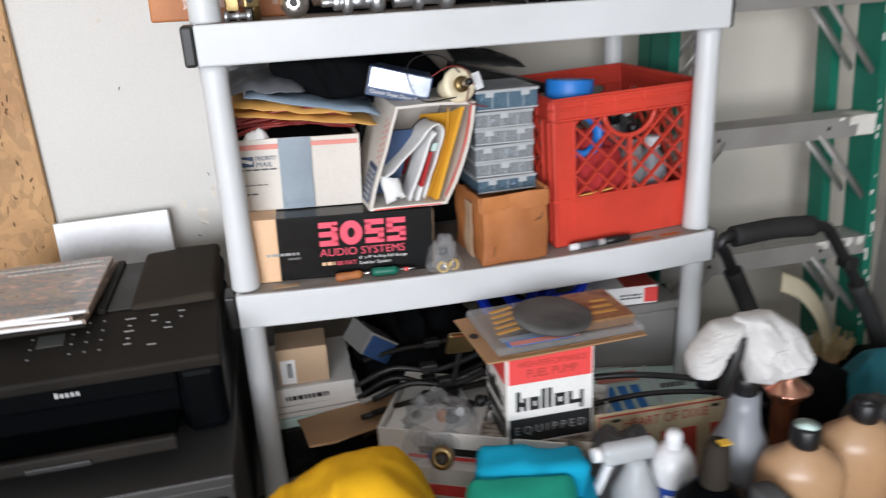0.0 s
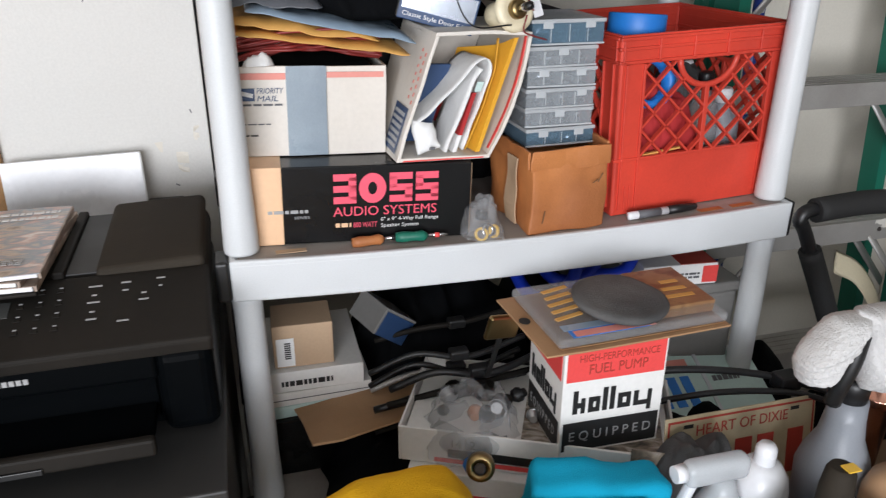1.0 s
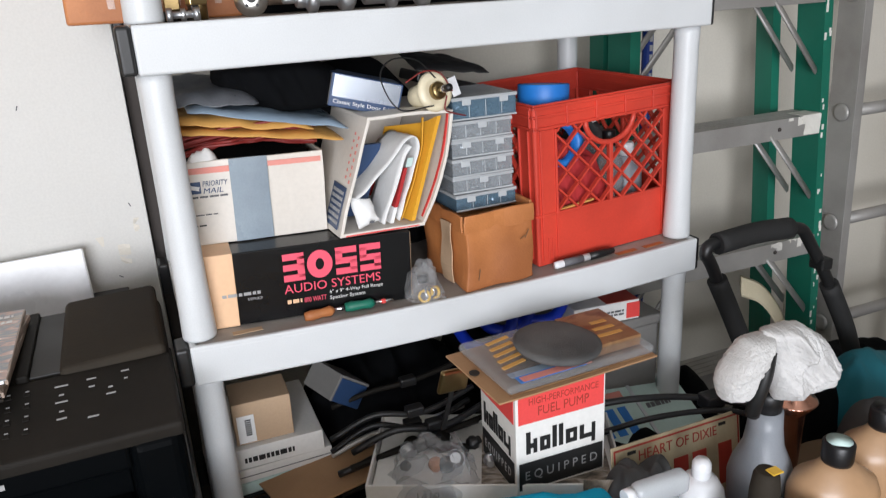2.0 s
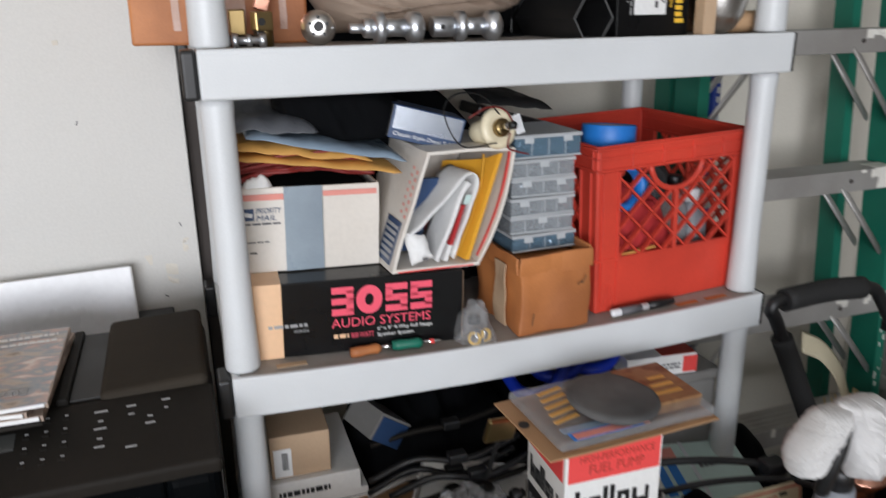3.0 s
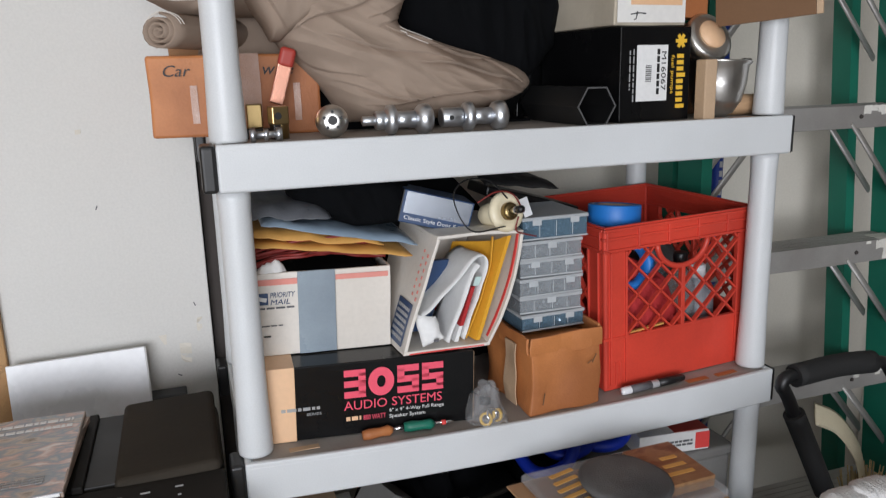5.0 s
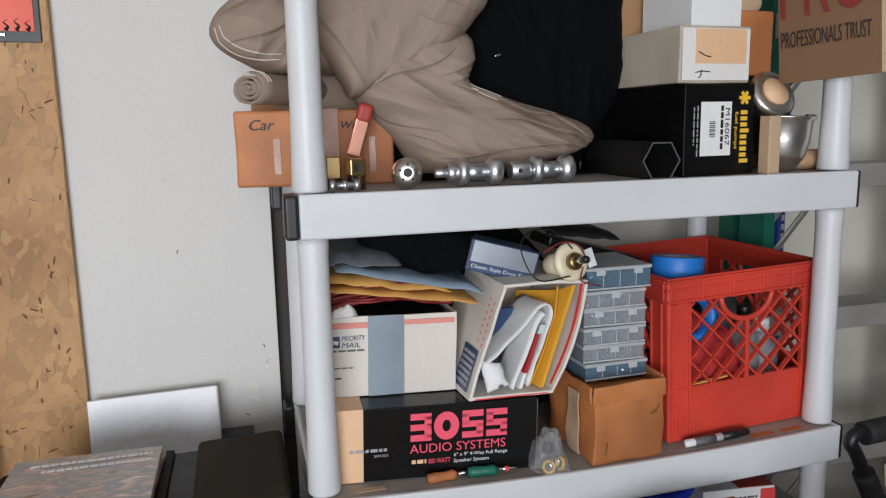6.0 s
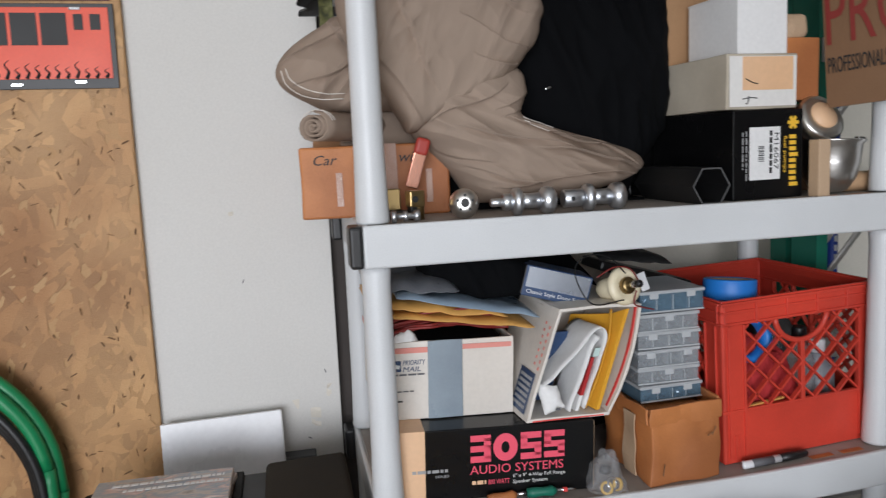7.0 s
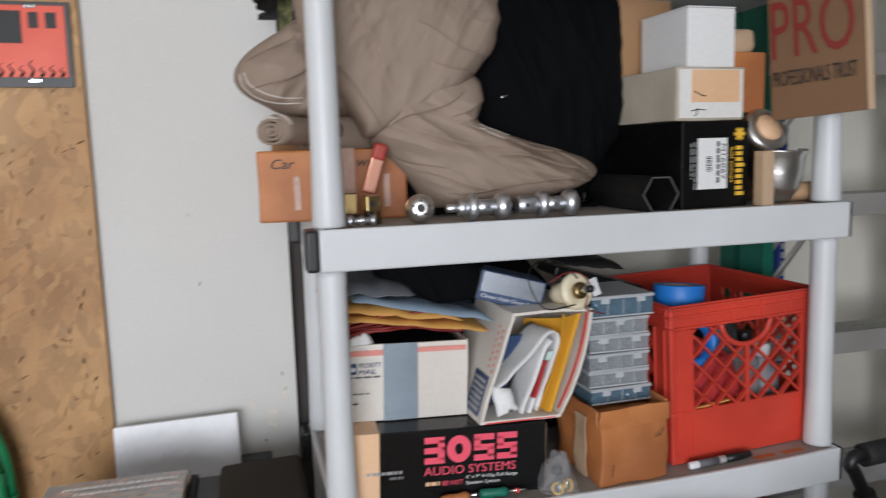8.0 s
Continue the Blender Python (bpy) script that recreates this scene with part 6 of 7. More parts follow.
part("feeder_rail", rb(0.030, 0.045, -0.05, 0.185, 0.172, 0.184, 0.003), M["dustblack"], pt)
part("feeder_well", rb(0.0455, 0.089, -0.045, 0.18, 0.1745, 0.1775, 0.001), M["ink"], pt)
pm4 = pose(0, -0.118, 0.146, 14, 0, 0)
rnd = random.Random(3)
for cx in (-0.06, 0.0, 0.022, 0.044):
    for r in range(4):
        part("button", xf(rb(-0.004, 0.004, -0.003, 0.003, 0.0121, 0.0135, 0.001), pm4 @ pose(cx, 0.045 - r * 0.024, 0)), M["dustblack"], pt)
        part("button_mark", xf(rb(-0.0022, 0.0022, 0.006, 0.0078, 0.0121, 0.0127, 0), pm4 @ pose(cx, 0.045 - r * 0.024, 0)), M["key"], pt)
for cx, cy, w in ((0.085, 0.048, 0.011), (0.085, 0.03, 0.004), (0.085, 0.016, 0.010), (0.085, -0.002, 0.004), (0.085, -0.016, 0.008), (0.122, 0.05, 0.008), (0.122, 0.034, 0.005), (0.122, -0.025, 0.009), (0.145, 0.025, 0.004), (0.145, 0.012, 0.008), (0.165, 0.052, 0.007), (0.165, 0.036, 0.003)):
    part("button_mark", xf(rb(-w * 0.75, w * 0.75, -0.0012, 0.0012, 0.0121, 0.0128, 0), pm4 @ pose(cx, cy, 0)), M["key"], pt)
part("display", xf(rb(-0.052, -0.012, -0.008, 0.022, 0.0121, 0.013, 0.0005), pm4 @ pose(0, 0.012, 0)), M["screen"], pt)
for k in range(5):
    part("logo_block", rb(-0.008 + k * 0.0075 - 0.012, -0.008 + k * 0.0075 - 0.0065, -0.1892, -0.188, 0.105, 0.112 if k else 0.114, 0), M["key"], pt)
tr = part("output_tray", rb(-0.15, 0.15, -0.245, -0.15, 0.034, 0.044, 0.003), M["gloss"], pt, "opened output tray with grey lip")
part("tray_lip", rb(-0.152, 0.152, -0.260, -0.246, 0.026, 0.050, 0.004), M["dustblack"], tr)
part("tray_catch", rb(-0.06, 0.03, -0.2635, -0.2605, 0.028, 0.036, 0.001), M["black"], tr)

for k, (dx, dy, rz, key) in enumerate(((0.0, 0.0, 2, "cover2"), (-0.004, 0.006, -3, "cover2"), (0.003, -0.003, 4, "cover1"))):
    mg = thing("magazine", "worn old car magazine lying in a stack", "magazine", pose(-0.335 + dx, 0.10 + dy, PZ + 0.1815 + k * 0.0084, 0, 0, rz - 4), "magazines on the printer")
    part("page_block", warp(rb(-0.105, 0.103, -0.138, 0.108, 0.0005, 0.007, 0.001), 0.0015, 12, 3, k), M["paper"], mg)
    part("cover", warp(rb(-0.107, 0.106, -0.14, 0.11, 0.0072, 0.0082, 0), 0.0012, 10, 4, k), M[key], mg, "printed cover with masthead lines")
    part("spine", rb(0.104, 0.108, -0.139, 0.109, 0.0, 0.0078, 0.001), M["cover2"], mg)
    if k == 2:
        for r in range(2):
            bars(mg, -0.08 + 0.02 * r, 0.095, 0, 0.014, 1, M["paper"], 0.0, name="masthead", seed=20 + r, face=pose(0, 0.076 - 0.022 * r, 0.0102, -90, 0, 0))
        bars(mg, -0.09, 0.08, 0, 0.02, 3, M["key"], 0.0, name="headline", seed=25, face=pose(0, -0.11, 0.0102, -90, 0, 0))
solid("flat_case", rb(-0.1, 0.117, -0.15, 0.13, 0, 0.005, 0.002), M["dustblack"], "flat dusty black case lying under magazines", "case", pose(-0.35, 0.105, PZ + 0.1762))

wb = thing("white_board", "plain white foam board leaning on the wall", "board", pose(-0.258, 0.40, 0.7185, -9, -1.2, 0))
part("board", rb(-0.113, 0.117, -0.006, 0.006, 0, 0.222, 0.001), M["canwhite"], wb)
part("edge", rb(0.1172, 0.119, -0.0055, 0.0055, 0.001, 0.221, 0.0005), M["paper"], wb)
# black block added where the leaning board's shadow falls on the wall
solid("black_box", rb(-0.035, 0.03, -0.02, 0.02, 0, 0.125, 0.003), M["black"], "black block standing in for the board's shadow", "box", pose(-0.11, 0.435, 0.7185))

ho = thing("hose_coil", "bright green hose coiled on the wall", "hose", pose(-0.76, 0.405, 0.84))
for k in range(2):
    a0 = 0.2 * k
    pts = [((0.205 - 0.01 * k) * math.cos(a), -0.02 * k + 0.003 * math.sin(5 * a), (0.27 - 0.016 * k) * math.sin(a)) for a in [2 * math.pi * i / 20 + a0 for i in range(21)]]
    part("loop", tube(pts, 0.0125, 12, 3), M["greenhose"], ho)
for k in range(3):
    pts = [((0.185 - 0.012 * k) * math.cos(a), -0.03 + 0.02 * k, (0.245 - 0.02 * k) * math.sin(a) - 0.02) for a in [2 * math.pi * i / 20 for i in range(21)]]
    part("cord", tube(pts, 0.009, 8, 3), M["black"], ho, "black cord wound beside the hose")
part("hanger", rb(-0.03, 0.03, -0.03, 0.05, 0.27, 0.30, 0.004), M["black"], ho)

op = thing("novelty_plate", "orange novelty licence plate with black flames", "plate", pose(-0.545, 0.4535, 1.585, 0, 0.6, 0))
part("plate", rb(-0.153, 0.153, -0.002, 0.0, 0.0, 0.152, 0.0008), M["black"], op)
part("field", rb(-0.144, 0.144, -0.0032, -0.002, 0.018, 0.145, 0.0004), M["orange"], op)
rnd = random.Random(8)
bm = bmesh.new()
for k in range(17):
    x = -0.135 + k * 0.0168
    hgt = rnd.uniform(0.018, 0.034)
    bm = merge(bm, tube(((x, -0.0036, 0.018), (x + 0.004, -0.0036, 0.018 + hgt * 0.4), (x - 0.003, -0.0036, 0.018 + hgt * 0.75), (x + 0.004, -0.0036, 0.018 + hgt)), lambda s: 0.0055 * (1 - s) + 0.0003, 6, 4, True, 0.1))
part("flame", bm, M["ink"], op, "row of black flames")
for x, w, z0, z1 in ((0.092, 0.008, 0.105, 0.133), (0.121, 0.009, 0.105, 0.133), (0.05, 0.022, 0.078, 0.135), (0.0, 0.022, 0.078, 0.135), (-0.05, 0.022, 0.078, 0.135)):
    part("number_bar", rb(x - w, x + w, -0.0042, -0.0033, z0, z1, 0.0004), M["ink"], op)
for x, z in ((0.088, 0.143), (-0.088, 0.143), (0.088, 0.012), (-0.02, 0.008)):
    part("rivet", rb(x - 0.01, x + 0.01, -0.0045, -0.002, z - 0.003, z + 0.003, 0.001), M["chrome"], op)
mp = thing("maroon_plate", "dark maroon licence plate above the orange one", "plate", pose(-0.545, 0.4535, 1.742, 0, 0.6, 0))
part("plate", rb(-0.153, 0.150, -0.002, 0.0, 0.0, 0.152, 0.0008), M["maroon"], mp)
part("rivet", rb(0.08, 0.1, -0.0035, -0.002, 0.005, 0.012, 0.001), M["chrome"], mp)

# ---- right: ladders, pole, hand truck, broom ----
lad = thing("step_ladder", "green fibreglass step ladder with paint-splashed steps", "ladder", pose(0.0, 0.0, 0.0))
LX0, LX1 = 0.955, 1.515


def lean_y(z):
    return 0.275 + 0.05 * (z - 1.0)


def channel(x, sgn, y0, zt, depth, nm, key):
    """An upright C section that leans back a little."""
    f = 0.024 * sgn
    shape = ((-0.0015 * sgn, -0.002), (f, -0.002), (f, 0.002), (0.0015 * sgn, 0.002), (0.0015 * sgn, depth - 0.002), (f, depth - 0.002), (f, depth + 0.002), (-0.0015 * sgn, depth + 0.002))
    bm = bmesh.new()
    low = [bm.verts.new((x + px, py, 0)) for px, py in shape]
    high = [bm.verts.new((x + px, py, zt)) for px, py in shape]
    for k in range(8):
        bm.faces.new((low[k], low[(k + 1) % 8], high[(k + 1) % 8], high[k]))
    bm.faces.new(low[::-1])
    bm.faces.new(high)
    for v in bm.verts:
        v.co.y += y0 + 0.05 * (v.co.z - 1.0)
        v.co.x += (-0.03 if x > 1.2 else 0.03) * (v.co.z - 1.0)
    return part(nm, bm, M[key], lad)


channel(LX0, 1, 0.275, 1.95, 0.075, "front_rail", "green")
channel(LX1, 1, 0.275, 1.95, 0.075, "front_rail", "green")
channel(LX0 + 0.02, 1, 0.40, 1.9, 0.05, "rear_rail", "green")
channel(LX1 - 0.03, 1, 0.40, 1.9, 0.05, "rear_rail", "green")
rnd = random.Random(17)
for k in range(6):
    z = 0.085 + 0.3050 * k + 0.02
    xa, xb = LX0 + 0.03 * (z - 1) + 0.004, LX1 - 0.03 * (z - 1) - 0.002
    yy = lean_y(z)
    st = part("step", merge(rb(xa, xb, yy - 0.004, yy + 0.078, z - 0.003, z + 0.003, 0.001), rb(xa, xb, yy - 0.006, yy - 0.003, z - 0.045, z + 0.004, 0.001), rb(xa, xb, yy + 0.078, yy + 0.081, z - 0.03, z + 0.003, 0.001)), M["alu"], lad, "worn aluminium step")
    for r in range(4):
        part("tread_rib", rb(xa + 0.01, xb - 0.01, yy + 0.008 + 0.018 * r, yy + 0.012 + 0.018 * r, z + 0.003, z + 0.0045, 0.0006), M["alu"], st)
    part("rivet", xf(lathe([(0.005, 0), (0.004, 0.003)], 12), pose(xb - 0.13, yy - 0.006, z - 0.02, 90, 0, 0)), M["darkgap"], st)
    part("rivet", xf(lathe([(0.005, 0), (0.004, 0.003)], 12), pose(xa + 0.13, yy - 0.006, z - 0.02, 90, 0, 0)), M["darkgap"], st)
    for j in range(7):
        px = xb - abs(rnd.gauss(0, 0.09)) - 0.012
        part("paint_splash", warp(rb(px - rnd.uniform(0.004, 0.014), px + rnd.uniform(0.004, 0.014), yy - 0.0068, yy - 0.0058, z - rnd.uniform(0.0, 0.02), z + 0.0035, 0), 0.003, 90, 2, j), M["splash"], st)
    if k == 3:
        part("paint_splash", warp(rb(xb - 0.05, xb - 0.001, yy - 0.0075, yy - 0.006, z - 0.043, z + 0.005, 0), 0.002, 60, 4), M["splash"], st, "thick white paint on the step end")
        part("paint_splash", warp(rb(xb - 0.06, xb - 0.002, yy - 0.006, yy + 0.04, z + 0.0046, z + 0.0056, 0), 0.002, 60, 4), M["splash"], st)
    for sx, xr in ((-1, xb), (1, xa)):
        for dy in (0.0, 0.07):
            b = tube(((xr + sx * 0.15, yy + dy, z - 0.03), (xr + sx * 0.002, yy + dy, z - 0.20)), 0.016, 6, 1, False, 0.3)
            part("brace", b, M["alu"], st)
for k in range(46):
    z = rnd.uniform(0.3, 1.7)
    x = LX1 - 0.03 * (z - 1) + rnd.uniform(0.0, 0.022)
    s = rnd.uniform(0.001, 0.0035)
    part("paint_fleck", rb(x - s, x + s, lean_y(z) - 0.0032, lean_y(z) - 0.0019, z - s * rnd.uniform(1, 4), z + s * 2, 0), M["splash"], lad)
part("top_cap", rb(LX0 - 0.01, LX1 + 0.01, 0.30, 0.46, 1.95, 1.99, 0.01), M["green"], lad)

ext = thing("extension_ladder", "grey aluminium extension ladder leaning against the wall", "ladder", pose(0, 0, 0))
EX = 1.735
for x in (EX, EX + 0.42):
    bm = merge(rb(x, x + 0.004, 0.36, 0.435, 0, 2.3, 0.001), rb(x, x + 0.028, 0.357, 0.361, 0, 2.3, 0.001), rb(x, x + 0.028, 0.434, 0.438, 0, 2.3, 0.001))
    for v in bm.verts:
        v.co.y += 0.03 * (v.co.z - 1)
    part("rail", bm, M["alu"], ext)
for k in range(7):
    z = 0.05 + 0.3050 * k + 0.02
    yy = 0.395 + 0.03 * (z - 1)
    part("rung", xf(lathe([(0.017, -0.003), (0.017, 0.42)], 14), pose(EX + 0.006, yy, z, 0, 90, 0)), M["alu"], ext)
    part("rung_end", xf(lathe([(0.024, 0), (0.024, 0.004), (0.016, 0.006)], 18), pose(EX - 0.002, yy, z, 0, -90, 0)), M["alu"], ext)

pole = thing("blue_pole", "dark blue tube with white markings standing upright", "pole", pose(1.152, 0.475, 0))
part("tube", lathe([(0.0, 0), (0.0135, 0), (0.0135, 1.7), (0.0, 1.7)], 20, False), M["darkblue"], pole, smooth=True)
for k in range(8):
    part("marking", rb(-0.004, 0.004, -0.0142, -0.0128, 1.10 + k * 0.022, 1.114 + k * 0.022, 0), M["key"], pole)

ht = thing("hand_truck", "black hand truck handle with foam grips", "hand truck", pose(-0.112, -0.08, 0.035))
part("frame", tube(((1.215, 0.05, -0.04), (1.205, 0.055, 0.45), (1.06, 0.06, 0.78), (1.03, 0.06, 0.835), (1.07, 0.06, 0.852), (1.24, 0.06, 0.848), (1.30, 0.06, 0.80), (1.42, 0.055, 0.60), (1.50, 0.05, 0.40), (1.52, 0.05, -0.04)), 0.012, 12, 6), M["black"], ht)
part("grip", tube(((1.055, 0.06, 0.848), (1.15, 0.06, 0.853), (1.235, 0.06, 0.848)), 0.021, 14, 5), M["rubber"], ht, "black foam grip")
part("grip", tube(((1.062, 0.06, 0.775), (1.10, 0.058, 0.70), (1.15, 0.057, 0.60)), 0.019, 14, 5), M["rubber"], ht, "black foam grip")
part("grip", tube(((1.36, 0.057, 0.705), (1.42, 0.055, 0.60), (1.46, 0.053, 0.51)), 0.019, 14, 5), M["rubber"], ht, "black foam grip")
part("collar", rb(1.315, 1.345, 0.04, 0.075, 0.745, 0.77, 0.004), M["black"], ht)

br = thing("broom", "old corn broom hanging with a cream curved strap", "broom", pose(1.36, 0.20, 0.0))
leaf(br, "strap", ((0.0, 0.0), (0.012, -0.004), (0.024, 0.0)), 0.0, 0.001, M["cardlight"], 0.002)
bm = tube(((-0.075, 0.05, 0.63), (-0.02, 0.035, 0.60), (0.03, 0.02, 0.53), (0.055, 0.01, 0.44)), 0.03, 8, 6, True, 0.12)
part("strap_body", bm, M["cream2"], br, "curved cream strap", True)
rnd = random.Random(4)
bm = bmesh.new()
for k in range(90):
    a, b = rnd.uniform(-0.055, 0.055), rnd.uniform(-0.03, 0.03)
    bm = merge(bm, tube(((0.05 + a * 0.4, b * 0.5, 0.36), (0.05 + a * 0.8, b, 0.42), (0.05 + a, b * 1.3, 0.46 + rnd.uniform(0, 0.03))), 0.0013, 4, 2))
tagged(part("bristle", bm, M["straw"], br, "tan straw bristles"), kind="stuff")
part("handle", lathe([(0.012, 0.0), (0.012, 0.4), (0.03, 0.42)], 14), M["wood"], br).location = (0.05, 0, 0)
solid("black_bag", drape(1.55, 0.10, 0.0, 0.30, 0.22, 0.50, 41, 36, 0.02, 9), M["blackcloth"], "large black bag heaped on the floor", "bag")
solid("black_bag", drape(1.02, 0.10, 0.0, 0.085, 0.12, 0.60, 43, 30, 0.02, 12), M["blackcloth"], "slumped black bag beside the shelving", "bag")

# ---- second shelf from below: boxes, tools, hoses ----
SZ = 0.4462
sb = thing("low_pile", "flat black carton lying under white boxes", "box", pose(0.125, 0.215, SZ))
part("body", warp(rb(-0.095, 0.09, -0.13, 0.13, 0, 0.110, 0.003), 0.002, 12, 3), M["blackprint"], sb)
z = SZ + 0.1105
for k, (w, h, dx, key) in enumerate(((0.16, 0.022, -0.004, "mint"), (0.172, 0.025, 0.006, "white"), (0.165, 0.038, 0.0, "white"))):
    t = carton("flat_box", "flat white product box in a stack" if k else "flat grey-green box under the white boxes", w, 0.2, h, M[key], pose(0.112 + dx, 0.197, z, 0, 0, 3 - 2 * k), 0.0015, 0.0008, "box", "flat boxes in a stack")
    if k == 2:
        bars(t, -0.055, 0.03, 0.008, 0.025, 1, M["ink"], -0.1012, seed=31)
    if k == 1:
        part("seam", rb(-w / 2 + 0.003, w / 2 - 0.003, -0.1014, -0.1006, 0.011, 0.0122, 0), M["inkgrey"], t)
    z += h + 0.0006
cbx = carton("small_carton", "small tan carton with a white barcode label", 0.098, 0.08, 0.078, M["cardlight"], pose(0.098, 0.150, z, 0, 0, -2), 0.0015, 0.001)
panel("label", -0.044, -0.015, 0.004, 0.056, M["paper"], cbx, -0.0422, "white barcode label")
for k in range(8):
    part("barcode_bar", rb(-0.031, -0.021, -0.0432, -0.0424, 0.018 + 0.004 * k, 0.0202 + 0.004 * k, 0), M["ink"], cbx)
bwb = thing("blue_white_carton", "small dark blue carton with white edges, tilted", "box", pose(0.225, 0.14, 0.675, 0, 38, 18))
part("body", rb(-0.032, 0.032, -0.04, 0.045, 0, 0.044, 0.001), M["navy"], bwb)
part("edge", rb(-0.033, 0.033, -0.0412, 0.046, 0.0442, 0.049, 0.001), M["greybin"], bwb)
part("edge", rb(-0.0375, -0.0325, -0.0412, 0.046, 0.0, 0.049, 0.001), M["greybin"], bwb)
# two black heaps added where the low shelf is only dark with shade
solid("black_bag", drape(0.36, 0.24, SZ, 0.20, 0.17, 0.30, 51, 44, 0.03, 14), M["blackcloth"], "black heap standing in for the low shelf's dark depth", "bag")
solid("black_bag", drape(0.22, 0.02, SZ, 0.11, 0.13, 0.09, 52, 30, 0.015, 14), M["blackcloth"], "flat black heap standing in for shade under the flap", "bag")
rnd = random.Random(12)
for k in range(9):
    y0, z0 = rnd.uniform(-0.02, 0.12), 0.60 + 0.014 * k
    x0 = 0.19 + rnd.uniform(-0.02, 0.03)
    key = ("black", "dustblack", "alu" if k == 2 else "black")[k % 3]
    wl = thing("windscreen_wiper" if k % 3 == 2 else "cable", ("black wiper blade with a grey metal spine" if k % 3 == 2 else "black cable lying in a tangle"), "wiper" if k % 3 == 2 else "cable", Matrix(), "tangle on the low shelf")
    part("strip", tube(((x0, y0, z0 - 0.03), (x0 + 0.07, y0 - 0.02, z0 + rnd.uniform(-0.01, 0.015)), (x0 + 0.15, y0 - 0.03, z0 + rnd.uniform(-0.01, 0.015)), (x0 + 0.25, y0 - 0.01, z0 + 0.005)), 0.0048 if k % 3 else 0.006, 8, 6), M[key], wl)
    part("clip", rb(x0 + 0.12, x0 + 0.15, y0 - 0.04, y0 - 0.02, z0 - 0.006, z0 + 0.010, 0.003), M["black"], wl)
fb = thing("cardboard_flap", "bent brown cardboard sheet sticking out", "cardboard", pose(0.205, 0.015, 0.594, -10, -3, 6))
part("sheet", warp(rb(-0.125, 0.17, -0.05, 0.10, 0, 0.004, 0.001), 0.010, 9, 5), M["card"], fb)
gb = thing("grey_bin", "grey plastic storage bin on the low shelf", "bin", pose(0.77, 0.225, SZ))
part("body", rb(-0.115, 0.112, -0.17, 0.17, 0, 0.262, 0.008, 3), M["greybin"], gb)
part("lid", rb(-0.12, 0.117, -0.175, 0.175, 0.262, 0.282, 0.005, 3), M["greybin"], gb)
rw = thing("red_white_carton", "white carton with red corner and print", "box", pose(0.765, 0.12, SZ + 0.283, 0, 0, -6))
part("body", rb(-0.07, 0.07, -0.06, 0.06, 0, 0.04, 0.0015), M["paper"], rw)
panel("red_corner", 0.042, 0.0705, 0.004, 0.036, M["redbright"], rw, -0.0612)
part("red_top", rb(0.0, 0.068, -0.058, 0.05, 0.0401, 0.041, 0), M["platered"], rw)
bars(rw, -0.01, 0.036, 0.012, 0.026, 2, M["inkgrey"], -0.0612, seed=41)
bh = thing("blue_hose", "loops of bright blue rubber hose", "hose", pose(0, 0, 0))
for k, (x, yy) in enumerate(((0.52, 0.10), (0.575, 0.13), (0.64, 0.12))):
    part("loop", tube(((x - 0.05, yy + 0.08, 0.78), (x - 0.035, yy - 0.01, 0.735 + 0.01 * k), (x + 0.02, yy - 0.03, 0.745 + 0.006 * k), (x + 0.055, yy + 0.0, 0.79), (x + 0.06, yy + 0.09, 0.815)), 0.0115, 10, 6), M["bluehose"], bh)
# black filler heap added below the hose loops
solid("dark_sack", drape(0.57, 0.25, SZ, 0.075, 0.16, 0.30, 53, 24), M["blackcloth"], "black filler heap under the blue hose", "bag")

# ---- bench in front of the shelving ----
TZ = 0.53
bench = thing("work_bench", "low wooden bench covered with clutter", "bench", pose(0, 0, 0))
for k in range(5):
    part("board", rb(0.02, 1.5, -0.90 + 0.162 * k, -0.742 + 0.162 * k, TZ - 0.03, TZ, 0.002), M["benchwood"], bench)
for x in (0.06, 1.46):
    for yy in (-0.86, -0.14):
        part("leg", rb(x - 0.03, x + 0.03, yy - 0.03, yy + 0.03, 0, TZ - 0.03, 0.003), M["benchwood"], bench)

pk = thing("parts_carton", "flat white carton with photo print, lid open", "box", pose(0.385, -0.189, TZ + 0.0655, 0, 0, -26.4))
W, D, H, th = 0.385, 0.19, 0.059, 0.004
part("bottom", rb(-W / 2, W / 2, 0, D, 0, th, 0), M["photoprint"], pk, "dark printed inside")
part("front", warp(rb(-W / 2, W / 2, -th, 0, 0, H, 0.001), 0.001, 12, 4), M["white"], pk)
part("back", rb(-W / 2, W / 2, D, D + th, 0, H, 0.001), M["white"], pk)
part("side", rb(-W / 2 - th, -W / 2, -th, D + th, 0, H, 0.001), M["white"], pk)
part("side", rb(W / 2, W / 2 + th, -th, D + th, 0, H, 0.001), M["white"], pk)
panel("red_stripe", -W / 2 + 0.05, W / 2, 0.006, 0.013, M["redbright"], pk, -th - 0.0022)
panel("black_stripe", -W / 2 + 0.07, W / 2 - 0.03, 0.016, 0.03, M["ink"], pk, -th - 0.0022)
panel("photo", W / 2 - 0.06, W / 2 - 0.01, 0.03, 0.068, M["photoprint"], pk, -th - 0.0024)
letters("1412", -W / 2 + 0.075, -W / 2 + 0.11, 0.034, 0.048, M["inkgrey"], pk, -th - 0.0022)
part("inner", rb(-W / 2 + 0.002, W / 2 - 0.002, 0.002, D - 0.002, 0.004, 0.0435, 0.002), M["white"], pk)
part("inner_print", rb(-0.02, W / 2 - 0.012, 0.012, D - 0.02, 0.0436, 0.0442, 0), M["photoprint"], pk, "dark photo print on the lid")
